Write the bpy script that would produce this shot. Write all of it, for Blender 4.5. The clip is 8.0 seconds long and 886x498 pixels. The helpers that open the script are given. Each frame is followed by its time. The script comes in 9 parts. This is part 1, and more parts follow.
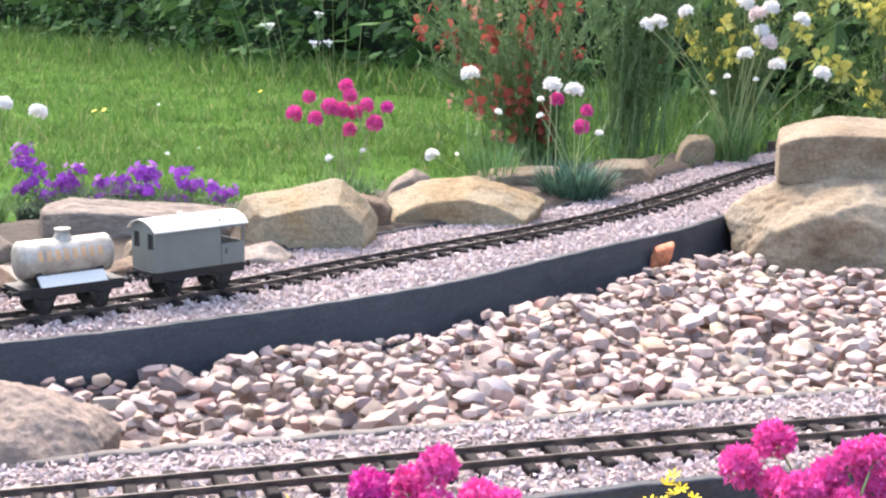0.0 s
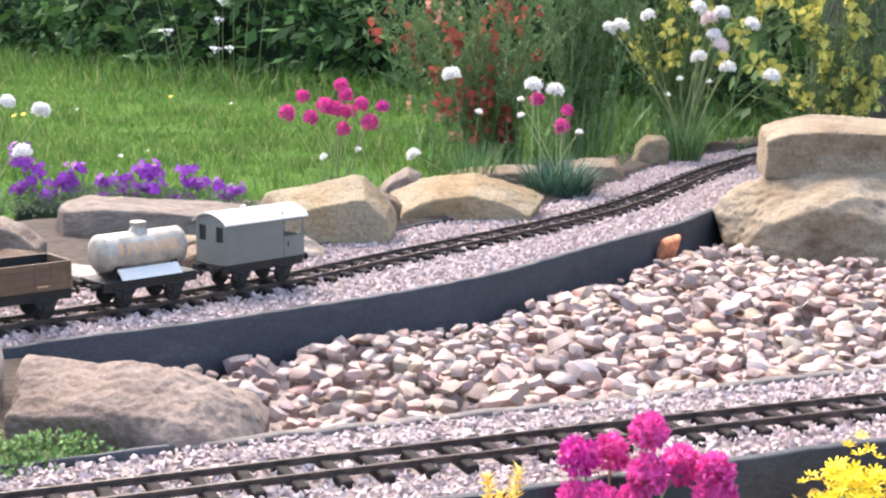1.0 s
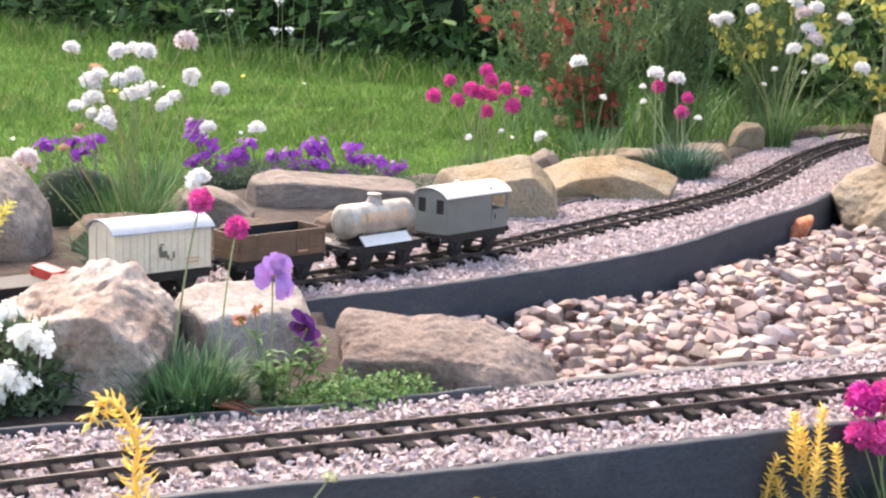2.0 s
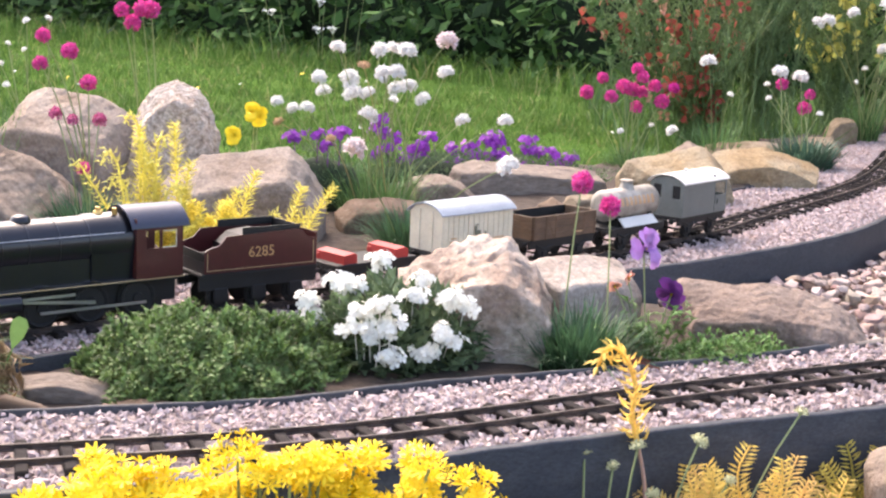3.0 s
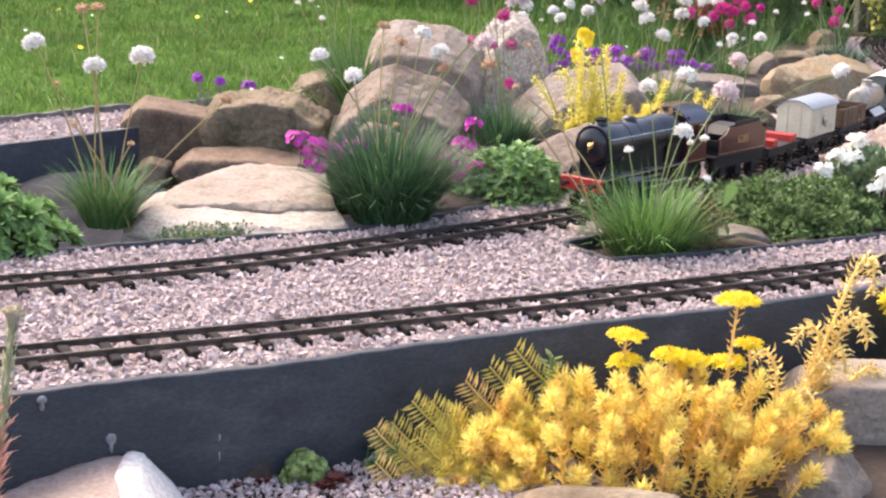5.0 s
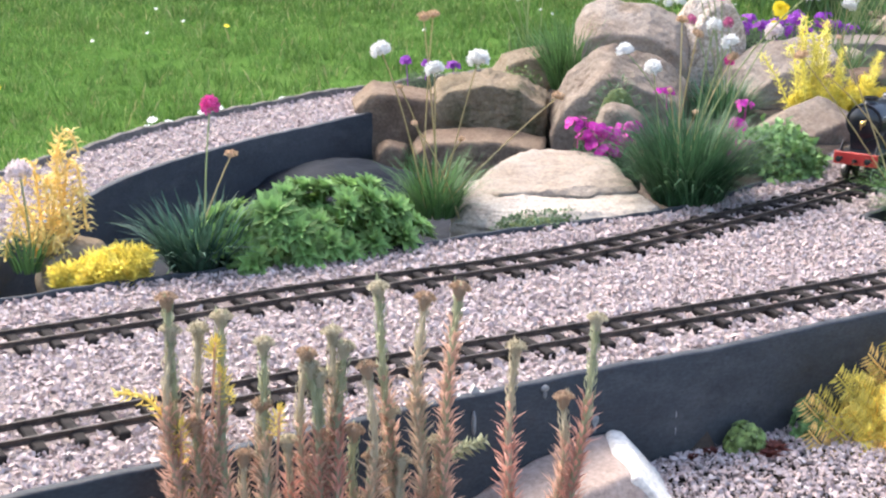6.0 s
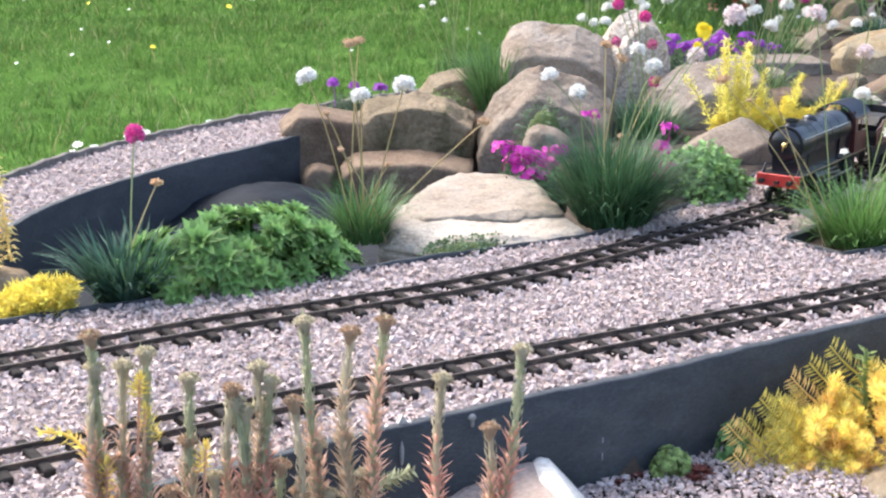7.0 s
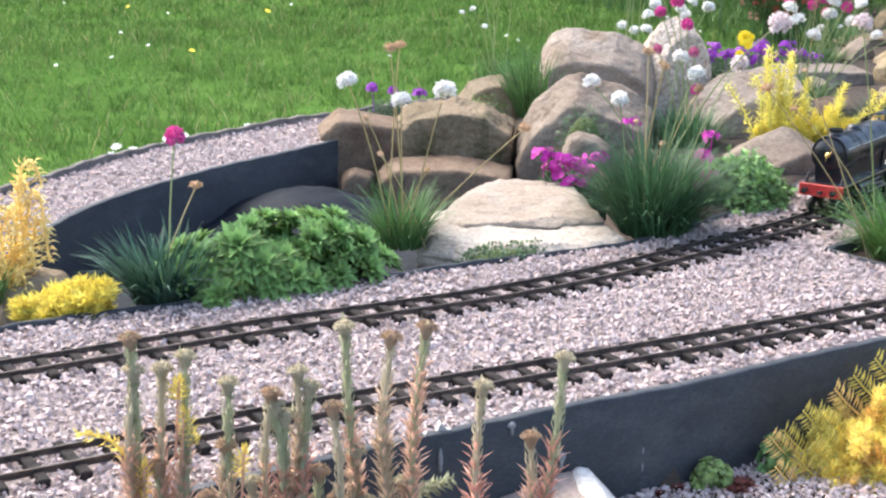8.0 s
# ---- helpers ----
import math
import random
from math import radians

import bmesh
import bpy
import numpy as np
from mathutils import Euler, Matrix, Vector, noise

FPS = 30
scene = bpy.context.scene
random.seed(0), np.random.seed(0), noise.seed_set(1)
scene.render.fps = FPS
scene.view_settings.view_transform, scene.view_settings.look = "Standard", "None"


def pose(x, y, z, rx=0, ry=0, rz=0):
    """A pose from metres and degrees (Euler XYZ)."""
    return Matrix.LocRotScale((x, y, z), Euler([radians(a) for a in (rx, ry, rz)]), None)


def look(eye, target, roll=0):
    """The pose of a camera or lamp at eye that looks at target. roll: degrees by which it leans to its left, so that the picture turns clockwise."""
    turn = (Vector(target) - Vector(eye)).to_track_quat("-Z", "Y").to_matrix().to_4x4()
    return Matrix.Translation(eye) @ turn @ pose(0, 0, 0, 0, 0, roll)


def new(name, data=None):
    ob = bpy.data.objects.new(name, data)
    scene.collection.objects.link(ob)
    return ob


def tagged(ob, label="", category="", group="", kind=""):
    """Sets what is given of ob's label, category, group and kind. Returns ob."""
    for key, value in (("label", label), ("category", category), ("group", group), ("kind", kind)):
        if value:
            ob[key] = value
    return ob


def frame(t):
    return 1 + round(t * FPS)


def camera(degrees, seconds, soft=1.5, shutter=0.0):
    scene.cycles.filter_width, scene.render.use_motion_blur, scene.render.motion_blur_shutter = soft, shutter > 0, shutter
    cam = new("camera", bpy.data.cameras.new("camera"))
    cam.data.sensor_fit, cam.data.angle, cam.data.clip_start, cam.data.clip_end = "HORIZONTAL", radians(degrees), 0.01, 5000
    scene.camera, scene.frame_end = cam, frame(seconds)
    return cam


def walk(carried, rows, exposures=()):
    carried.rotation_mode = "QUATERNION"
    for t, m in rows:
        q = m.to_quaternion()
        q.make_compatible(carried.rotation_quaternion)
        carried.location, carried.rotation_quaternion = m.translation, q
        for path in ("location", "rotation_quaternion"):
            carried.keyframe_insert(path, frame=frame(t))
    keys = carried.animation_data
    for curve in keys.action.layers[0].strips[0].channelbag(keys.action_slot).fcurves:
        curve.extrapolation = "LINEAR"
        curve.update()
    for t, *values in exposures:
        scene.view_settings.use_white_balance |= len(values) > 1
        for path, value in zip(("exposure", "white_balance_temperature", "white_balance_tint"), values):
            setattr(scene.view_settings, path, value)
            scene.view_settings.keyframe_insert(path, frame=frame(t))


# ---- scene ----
cam = camera(32.0, 8.0, soft=2.3)
PATH = [
    (0, (1.5405, -0.8015, 0.4248), (1.1150, 1.1185, 0.0609), 0.43),
    (0.5, (1.4016, -0.8673, 0.4045), (1.1311, 1.0877, 0.0805), 0.44),
    (1, (1.2553, -0.9020, 0.4035), (1.0474, 1.0567, 0.0568), 0.95),
    (1.2, (1.2019, -0.9184, 0.4103), (0.9926, 1.0388, 0.0557), 1.50),
    (2.3, (0.8636, -1.2264, 0.4178), (0.6951, 0.7314, 0.0456), 2.11),
    (2.5, (0.7843, -1.2780, 0.4161), (0.6195, 0.6799, 0.0426), 2.08),
    (3, (0.5191, -1.3753, 0.4125), (0.4379, 0.5891, 0.0458), 2.41),
    (3.5, (0.2164, -1.5075, 0.4316), (0.2577, 0.4582, 0.0654), 2.74),
    (4, (-0.0773, -1.6926, 0.4347), (0.0430, 0.2617, 0.0273), 2.38),
    (4.5, (-0.3511, -1.7900, 0.4222), (-0.1078, 0.1536, 0.0183), 2.43),
    (5, (-0.6718, -1.8836, 0.4308), (-0.2991, 0.0289, -0.0202), 2.19),
    (5.2, (-0.8244, -1.9157, 0.4434), (-0.4461, -0.0119, -0.0388), 1.37),
    (6.3, (-1.1739, -1.9391, 0.5241), (-0.7637, -0.0531, 0.0001), -0.03),
    (6.5, (-1.1758, -1.9437, 0.5259), (-0.7383, -0.0623, 0.0073), -0.02),
    (7, (-1.1435, -1.9360, 0.5273), (-0.6587, -0.0623, 0.0230), 0.45),
    (7.5, (-1.1430, -1.9246, 0.5232), (-0.6656, -0.0477, 0.0239), 0.80),
    (8, (-1.1476, -1.9214, 0.5224), (-0.7043, -0.0352, 0.0266), 0.85),
]
# stops and white balance along the way
EXPOSURES = [(0.0, 2.40, 6700, 13), (1.2, 2.31, 6800, 14), (2.5, 2.22, 7250, 18), (4.0, 2.08, 7050, 20), (5.0, 1.98, 7150, 18), (6.3, 2.06, 6500, 9), (8.0, 2.05, 6500, 8)]
walk(cam, [(t, look(eye, target, roll)) for t, eye, target, roll in PATH], EXPOSURES)

# ---- light ----
world = bpy.data.worlds.new("sky")
scene.world = world
world.use_nodes = True
wn, wl = world.node_tree.nodes, world.node_tree.links
sky = wn.new("ShaderNodeTexSky")
sky.sky_type = "NISHITA"
sky.sun_disc = False
sky.sun_elevation = radians(52)
sky.sun_rotation = radians(-35)
sky.dust_density = 4.0
sky.air_density = 1.0
wn["Background"].inputs["Strength"].default_value = 0.15
wl.new(sky.outputs["Color"], wn["Background"].inputs["Color"])
sun = new("sun", bpy.data.lights.new("sun", "SUN"))
sun.data.energy = 0.8
sun.data.angle = radians(40)
sun.data.color = (1.0, 0.94, 0.85)
sun.matrix_world = look((-1.6, 2.2, 3.6), (0, 0, 0))


# ---- materials ----
def material(name, stops, scale=20.0, detail=6.0, rough=0.8, bump=0.0, bump_scale=60.0, metal=0.0, source="noise",
             grain=0.25, grain_scale=150.0, coat=0.0, spec=0.4, streak=None, translucent=0.0):
    """A procedural surface: colours from a ramp over noise, or over each piece's own random number, with a finer grain over it and a bump."""
    m = bpy.data.materials.new(name)
    m.use_nodes = True
    nodes, links = m.node_tree.nodes, m.node_tree.links
    bsdf = nodes["Principled BSDF"]
    coords = nodes.new("ShaderNodeTexCoord")
    place = coords.outputs["Object"]
    if streak:
        stretch = nodes.new("ShaderNodeMapping")
        stretch.inputs["Scale"].default_value = streak
        links.new(place, stretch.inputs["Vector"])
        place = stretch.outputs["Vector"]
    first = nodes.new("ShaderNodeTexNoise")
    first.inputs["Scale"].default_value = scale
    first.inputs["Detail"].default_value = detail
    first.inputs["Roughness"].default_value = 0.62
    links.new(place, first.inputs["Vector"])
    ramp = nodes.new("ShaderNodeValToRGB")
    while len(ramp.color_ramp.elements) < len(stops):
        ramp.color_ramp.elements.new(0.5)
    for slot, (at, colour) in zip(ramp.color_ramp.elements, stops):
        slot.position, slot.color = at, (*colour, 1)
    if source == "object":
        info = nodes.new("ShaderNodeObjectInfo")
        links.new(info.outputs["Random"], ramp.inputs["Fac"])
    elif source == "island":
        info = nodes.new("ShaderNodeNewGeometry")
        links.new(info.outputs["Random Per Island"], ramp.inputs["Fac"])
    else:
        links.new(first.outputs["Fac"], ramp.inputs["Fac"])
    fine = nodes.new("ShaderNodeTexNoise")
    fine.inputs["Scale"].default_value = grain_scale
    fine.inputs["Detail"].default_value = 4.0
    links.new(coords.outputs["Object"], fine.inputs["Vector"])
    spread = nodes.new("ShaderNodeMapRange")
    spread.inputs["From Min"].default_value, spread.inputs["From Max"].default_value = 0.25, 0.75
    spread.inputs["To Min"].default_value, spread.inputs["To Max"].default_value = 1 - grain, 1 + grain
    links.new(fine.outputs["Fac"], spread.inputs["Value"])
    mix = nodes.new("ShaderNodeMix")
    mix.data_type, mix.blend_type = "RGBA", "MULTIPLY"
    mix.inputs[0].default_value = 1.0
    links.new(ramp.outputs["Color"], mix.inputs[6])
    links.new(spread.outputs["Result"], mix.inputs[7])
    links.new(mix.outputs[2], bsdf.inputs["Base Color"])
    bsdf.inputs["Roughness"].default_value = rough
    bsdf.inputs["Metallic"].default_value = metal
    bsdf.inputs["Specular IOR Level"].default_value = spec
    bsdf.inputs["Coat Weight"].default_value = coat
    if bump:
        relief = nodes.new("ShaderNodeTexNoise")
        relief.inputs["Scale"].default_value = bump_scale
        relief.inputs["Detail"].default_value = 8.0
        links.new(coords.outputs["Object"], relief.inputs["Vector"])
        knob = nodes.new("ShaderNodeBump")
        knob.inputs["Strength"].default_value = min(1.0, bump)
        knob.inputs["Distance"].default_value = 0.35 / bump_scale
        links.new(relief.outputs["Fac"], knob.inputs["Height"])
        links.new(knob.outputs["Normal"], bsdf.inputs["Normal"])
    if translucent:
        thin = nodes.new("ShaderNodeBsdfTranslucent")
        links.new(mix.outputs[2], thin.inputs["Color"])
        both = nodes.new("ShaderNodeMixShader")
        both.inputs["Fac"].default_value = translucent
        links.new(bsdf.outputs["BSDF"], both.inputs[1])
        links.new(thin.outputs["BSDF"], both.inputs[2])
        links.new(both.outputs["Shader"], nodes["Material Output"].inputs["Surface"])
    return m


M_SOIL = material("soil", [(0.3, (0.022, 0.016, 0.012)), (0.7, (0.06, 0.043, 0.031))], 40, bump=0.9, rough=0.95)
M_BEDDING = material("bedding", [(0.3, (0.166, 0.134, 0.129)), (0.7, (0.241, 0.203, 0.193))], 120, bump=1.0, bump_scale=200, rough=0.9)
CHIPS = [(0.00, (0.413, 0.320, 0.300)), (0.18, (0.453, 0.376, 0.360)), (0.36, (0.364, 0.285, 0.277)), (0.52, (0.501, 0.442, 0.425)), (0.68, (0.427, 0.320, 0.294)), (0.82, (0.301, 0.242, 0.236)), (0.88, (0.482, 0.412, 0.396)), (1.00, (0.376, 0.302, 0.294))]
M_CHIP = material("gravel_chip", CHIPS, source="island", rough=0.75, grain=0.22, grain_scale=500)
M_CHIP_SINGLE = material("gravel_chip_single", CHIPS, source="object", rough=0.75, grain=0.22, grain_scale=500)
PEBBLES = [(0.000, (0.349, 0.209, 0.170)), (0.077, (0.383, 0.283, 0.243)), (0.154, (0.232, 0.164, 0.145)), (0.231, (0.399, 0.320, 0.287)), (0.308, (0.330, 0.179, 0.144)), (0.385, (0.222, 0.199, 0.211)), (0.462, (0.344, 0.251, 0.166)), (0.538, (0.274, 0.216, 0.209)), (0.615, (0.181, 0.133, 0.105)), (0.692, (0.429, 0.367, 0.339)), (0.769, (0.303, 0.215, 0.189)), (0.846, (0.377, 0.268, 0.226)), (0.923, (0.266, 0.232, 0.182)), (1.000, (0.352, 0.260, 0.239))]
M_PEBBLE = material("pebble", PEBBLES, source="island", rough=0.7, grain=0.25, grain_scale=90, bump=0.35, bump_scale=160)
M_PEBBLE_SINGLE = material("pebble_single", PEBBLES, source="object", rough=0.7, grain=0.25, grain_scale=90, bump=0.35, bump_scale=160)


def stone(name, tones, stain, amount=0.35, scale=9.0, rough=0.88, relief=0.8, speck=0.0, veins=(1, 1, 1)):
    """Weathered stone: mottled tones, patches of stain, small dark specks and cracks, rough relief at three sizes."""
    m = bpy.data.materials.new(name)
    m.use_nodes = True
    nodes, links = m.node_tree.nodes, m.node_tree.links
    bsdf = nodes["Principled BSDF"]
    coords = nodes.new("ShaderNodeTexCoord")
    stretch = nodes.new("ShaderNodeMapping")
    stretch.inputs["Scale"].default_value = veins
    links.new(coords.outputs["Object"], stretch.inputs["Vector"])
    info = nodes.new("ShaderNodeObjectInfo")
    shift = nodes.new("ShaderNodeVectorMath")
    shift.operation = "ADD"
    links.new(stretch.outputs["Vector"], shift.inputs[0])
    links.new(info.outputs["Location"], shift.inputs[1])

    def mottle(size, detail, low, high):
        n = nodes.new("ShaderNodeTexNoise")
        n.inputs["Scale"].default_value, n.inputs["Detail"].default_value, n.inputs["Roughness"].default_value = size, detail, 0.65
        links.new(shift.outputs["Vector"], n.inputs["Vector"])
        r = nodes.new("ShaderNodeMapRange")
        r.inputs["From Min"].default_value, r.inputs["From Max"].default_value = low, high
        links.new(n.outputs["Fac"], r.inputs["Value"])
        return n, r.outputs["Result"]

    def blend(kind, factor, a, b):
        mix = nodes.new("ShaderNodeMix")
        mix.data_type, mix.blend_type = "RGBA", kind
        for slot, value in ((0, factor), (6, a), (7, b)):
            if isinstance(value, bpy.types.NodeSocket):
                links.new(value, mix.inputs[slot])
            else:
                mix.inputs[slot].default_value = value if slot == 0 else (*value, 1)
        return mix.outputs[2]

    first, even = mottle(scale, 7, 0.28, 0.72)
    ramp = nodes.new("ShaderNodeValToRGB")
    while len(ramp.color_ramp.elements) < len(tones):
        ramp.color_ramp.elements.new(0.5)
    for k, (slot, colour) in enumerate(zip(ramp.color_ramp.elements, tones)):
        slot.position, slot.color = k / (len(tones) - 1), (*colour, 1)
    links.new(even, ramp.inputs["Fac"])
    patch, where = mottle(scale * 1.9, 5, 0.53, 0.53 + 0.16)
    much = nodes.new("ShaderNodeMath")
    much.operation = "MULTIPLY"
    links.new(where, much.inputs[0])
    much.inputs[1].default_value = amount
    colour = blend("MIX", much.outputs[0], ramp.outputs["Color"], stain)
    grain, salt = mottle(190, 3, 0.25, 0.75)
    tone = nodes.new("ShaderNodeMapRange")
    tone.inputs["To Min"].default_value, tone.inputs["To Max"].default_value = 0.70 - speck, 1.30 + speck
    links.new(salt, tone.inputs["Value"])
    colour = blend("MULTIPLY", 1.0, colour, tone.outputs["Result"])
    fissure = nodes.new("ShaderNodeTexVoronoi")
    fissure.feature = "DISTANCE_TO_EDGE"
    fissure.inputs["Scale"].default_value = 17
    bent = blend("LINEAR_LIGHT", 0.06, shift.outputs["Vector"], first.outputs["Color"])
    links.new(bent, fissure.inputs["Vector"])
    gap = nodes.new("ShaderNodeMapRange")
    gap.inputs["From Max"].default_value = 0.018
    gap.inputs["To Min"].default_value = 0.72
    links.new(fissure.outputs["Distance"], gap.inputs["Value"])
    colour = blend("MULTIPLY", 0.55, colour, gap.outputs["Result"])
    links.new(colour, bsdf.inputs["Base Color"])
    bsdf.inputs["Roughness"].default_value = rough
    bsdf.inputs["Specular IOR Level"].default_value = 0.25
    last = None
    for size, far, strong in ((22, 0.016, 0.7), (70, 0.006, 0.8), (240, 0.0018, 0.7)):
        n, _ = mottle(size, 6, 0, 1)
        knob = nodes.new("ShaderNodeBump")
        knob.inputs["Strength"].default_value = strong * relief
        knob.inputs["Distance"].default_value = far
        links.new(n.outputs["Fac"], knob.inputs["Height"])
        if last:
            links.new(last.outputs["Normal"], knob.inputs["Normal"])
        last = knob
    links.new(last.outputs["Normal"], bsdf.inputs["Normal"])
    return m


M_EDGING = stone("edging", [(0.022, 0.025, 0.030), (0.033, 0.037, 0.044), (0.042, 0.046, 0.053), (0.029, 0.032, 0.038)], (0.075, 0.078, 0.082), 0.5, 5, rough=0.55, relief=0.18, veins=(1, 1, 2.2))
M_STRIP = material("weathered_strip", [(0.3, (0.078, 0.069, 0.063)), (0.7, (0.156, 0.141, 0.129))], 25, rough=0.9, bump=0.5, bump_scale=80)
M_LINER = material("liner", [(0.3, (0.006, 0.008, 0.012)), (0.7, (0.017, 0.021, 0.029))], 14, rough=0.6, bump=0.35, bump_scale=30, spec=0.05, streak=(1, 2.5, 1))
M_RAIL = material("rail", [(0.35, (0.045, 0.035, 0.032)), (0.7, (0.10, 0.08, 0.07))], 60, rough=0.5, metal=0.5)
M_SLEEPER = material("sleeper", [(0.3, (0.013, 0.011, 0.011)), (0.7, (0.033, 0.029, 0.027))], 80, rough=0.8, bump=0.3, bump_scale=200, spec=0.08)
M_SANDSTONE = stone("sandstone", [(0.122, 0.087, 0.057), (0.205, 0.156, 0.103), (0.251, 0.205, 0.144), (0.205, 0.179, 0.144)], (0.099, 0.065, 0.038), 0.45)
M_OCHRE = stone("ochre_sandstone", [(0.172, 0.112, 0.056), (0.267, 0.194, 0.107), (0.292, 0.237, 0.155), (0.232, 0.198, 0.142)], (0.120, 0.069, 0.034), 0.5)
M_GREYSTONE = stone("grey_stone", [(0.11, 0.082, 0.063), (0.185, 0.142, 0.11), (0.24, 0.195, 0.155), (0.175, 0.13, 0.093)], (0.085, 0.058, 0.04), 0.55)
M_BROWNSTONE = stone("brown_stone", [(0.077, 0.052, 0.035), (0.140, 0.095, 0.066), (0.194, 0.140, 0.098), (0.131, 0.097, 0.070)], (0.054, 0.035, 0.023), 0.6)
M_UMBER = stone("umber_stone", [(0.11, 0.078, 0.060), (0.18, 0.135, 0.108), (0.235, 0.185, 0.152), (0.17, 0.125, 0.098)], (0.085, 0.055, 0.04), 0.5)
M_LOGSTONE = stone("log_stone", [(0.125, 0.10, 0.08), (0.185, 0.15, 0.122), (0.235, 0.195, 0.16), (0.17, 0.135, 0.105)], (0.09, 0.065, 0.048), 0.5, 8, veins=(0.35, 1, 1))
M_TIMBER = material("weathered_timber", [(0.3, (0.090, 0.077, 0.063)), (0.7, (0.180, 0.157, 0.135))], 18, rough=0.85, bump=0.5, bump_scale=60, streak=(0.15, 1, 1))
M_MOSSSTONE = stone("mossy_stone", [(0.10, 0.085, 0.05), (0.155, 0.12, 0.075), (0.24, 0.185, 0.125), (0.17, 0.13, 0.085)], (0.040, 0.048, 0.018), 0.85, 7, 0.92, 1.0)
M_PALESTONE = stone("pale_stone", [(0.18, 0.13, 0.095), (0.25, 0.20, 0.16), (0.29, 0.245, 0.205), (0.22, 0.165, 0.12)], (0.13, 0.09, 0.06), 0.45, 8)
M_SLAB = stone("slab_stone", [(0.196, 0.146, 0.109), (0.265, 0.216, 0.171), (0.304, 0.259, 0.216), (0.231, 0.178, 0.135)], (0.139, 0.096, 0.065), 0.4, 7, relief=0.5)
M_CHALK = stone("white_stone", [(0.251, 0.202, 0.160), (0.349, 0.300, 0.254), (0.415, 0.373, 0.324), (0.284, 0.233, 0.188)], (0.196, 0.150, 0.113), 0.5, 8)
M_SMOOTH = stone("smooth_stone", [(0.249, 0.178, 0.144), (0.318, 0.243, 0.206), (0.363, 0.286, 0.247), (0.284, 0.211, 0.175)], (0.193, 0.130, 0.098), 0.35, 6, relief=0.35)
M_QUARTZ = stone("quartz", [(0.58, 0.53, 0.47), (0.66, 0.61, 0.55), (0.72, 0.67, 0.61), (0.61, 0.56, 0.50)], (0.46, 0.40, 0.33), 0.25, 12, relief=0.5)
M_PINKSTONE = stone("pitted_stone", [(0.191, 0.129, 0.095), (0.315, 0.242, 0.190), (0.438, 0.376, 0.316), (0.337, 0.269, 0.216)], (0.146, 0.086, 0.060), 0.6, 10, relief=1.0)
M_GRANITE = stone("granite", [(0.269, 0.194, 0.148), (0.437, 0.356, 0.286), (0.560, 0.486, 0.408), (0.381, 0.308, 0.245)], (0.168, 0.113, 0.084), 0.7, 55, relief=1.0, speck=0.25)
M_ORANGE = material("orange_brick", [(0.3, (0.50, 0.16, 0.08)), (0.7, (0.62, 0.26, 0.14))], 60, rough=0.9, bump=0.6)
M_LAWN = material("lawn", [(0.3, (0.038, 0.082, 0.018)), (0.5, (0.055, 0.112, 0.025)), (0.7, (0.078, 0.132, 0.035))], 2.2, rough=1.0, spec=0.0, bump=0.8, bump_scale=90, grain=0.35, grain_scale=60)
M_BLADE = material("grass_blade", [(0.0, (0.056, 0.128, 0.024)), (0.5, (0.108, 0.205, 0.045)), (0.88, (0.17, 0.27, 0.075)), (1.0, (0.30, 0.285, 0.135))],
                   source="island", rough=0.7, spec=0.18, grain=0.35, grain_scale=5, translucent=0.35)
LEAF_DARK = [(0.0, (0.027, 0.061, 0.022)), (0.5, (0.063, 0.137, 0.041)), (0.9, (0.128, 0.250, 0.076)), (1.0, (0.220, 0.329, 0.128))]
M_HEDGE = material("hedge_leaf", LEAF_DARK, source="island", rough=0.7, spec=0.2, grain=0.12, translucent=0.25)
# near-black green for cores: the shade behind leaves, put into the colour
M_HEDGE_CORE = material("dark_shade_core", [(0.3, (0.014, 0.025, 0.013)), (0.7, (0.034, 0.056, 0.028))], 10, rough=0.95)


def leafy(name, colour, rough=0.55, spread=0.35, translucent=0.25):
    low = tuple(c * (1 - spread) for c in colour)
    high = tuple(min(1, c * (1 + spread)) for c in colour)
    return material(name, [(0.0, low), (0.55, colour), (1.0, high)], source="island", rough=rough, spec=0.28, grain=0.1, translucent=translucent)


M_TUFT = leafy("tuft_leaf", (0.095, 0.19, 0.065), spread=0.5)
M_TUFT_DARK = leafy("tuft_leaf_dark", (0.055, 0.125, 0.058), spread=0.55)
M_TUFT_BLUE = leafy("tuft_leaf_blue", (0.060, 0.125, 0.085), spread=0.55)
M_TUFT_LIGHT = leafy("tuft_leaf_light", (0.13, 0.25, 0.07), spread=0.5)
M_STEM = leafy("stem", (0.27, 0.32, 0.145))
M_STEM_DRY = leafy("dry_stem", (0.42, 0.34, 0.17))
M_WHITE = leafy("white_petal", (0.82, 0.81, 0.78), spread=0.1)
M_CRESS = leafy("cress_petal", (0.80, 0.80, 0.72), spread=0.1)
M_PINKWHITE = leafy("blush_petal", (0.76, 0.66, 0.65), spread=0.12)
M_PINK = leafy("pink_petal", (0.72, 0.09, 0.36), spread=0.3)
M_FADED = leafy("faded_pink_petal", (0.52, 0.12, 0.26), spread=0.3)
M_MAGENTA = leafy("magenta_petal", (0.60, 0.04, 0.32), spread=0.3)
M_PURPLE = leafy("purple_petal", (0.28, 0.045, 0.40), spread=0.3)
M_LILAC = leafy("lilac_petal", (0.46, 0.24, 0.56), spread=0.2)
M_YELLOW = leafy("yellow_petal", (0.86, 0.66, 0.03), spread=0.15)
M_GOLD = leafy("gold_leaf", (0.88, 0.63, 0.17), spread=0.25)
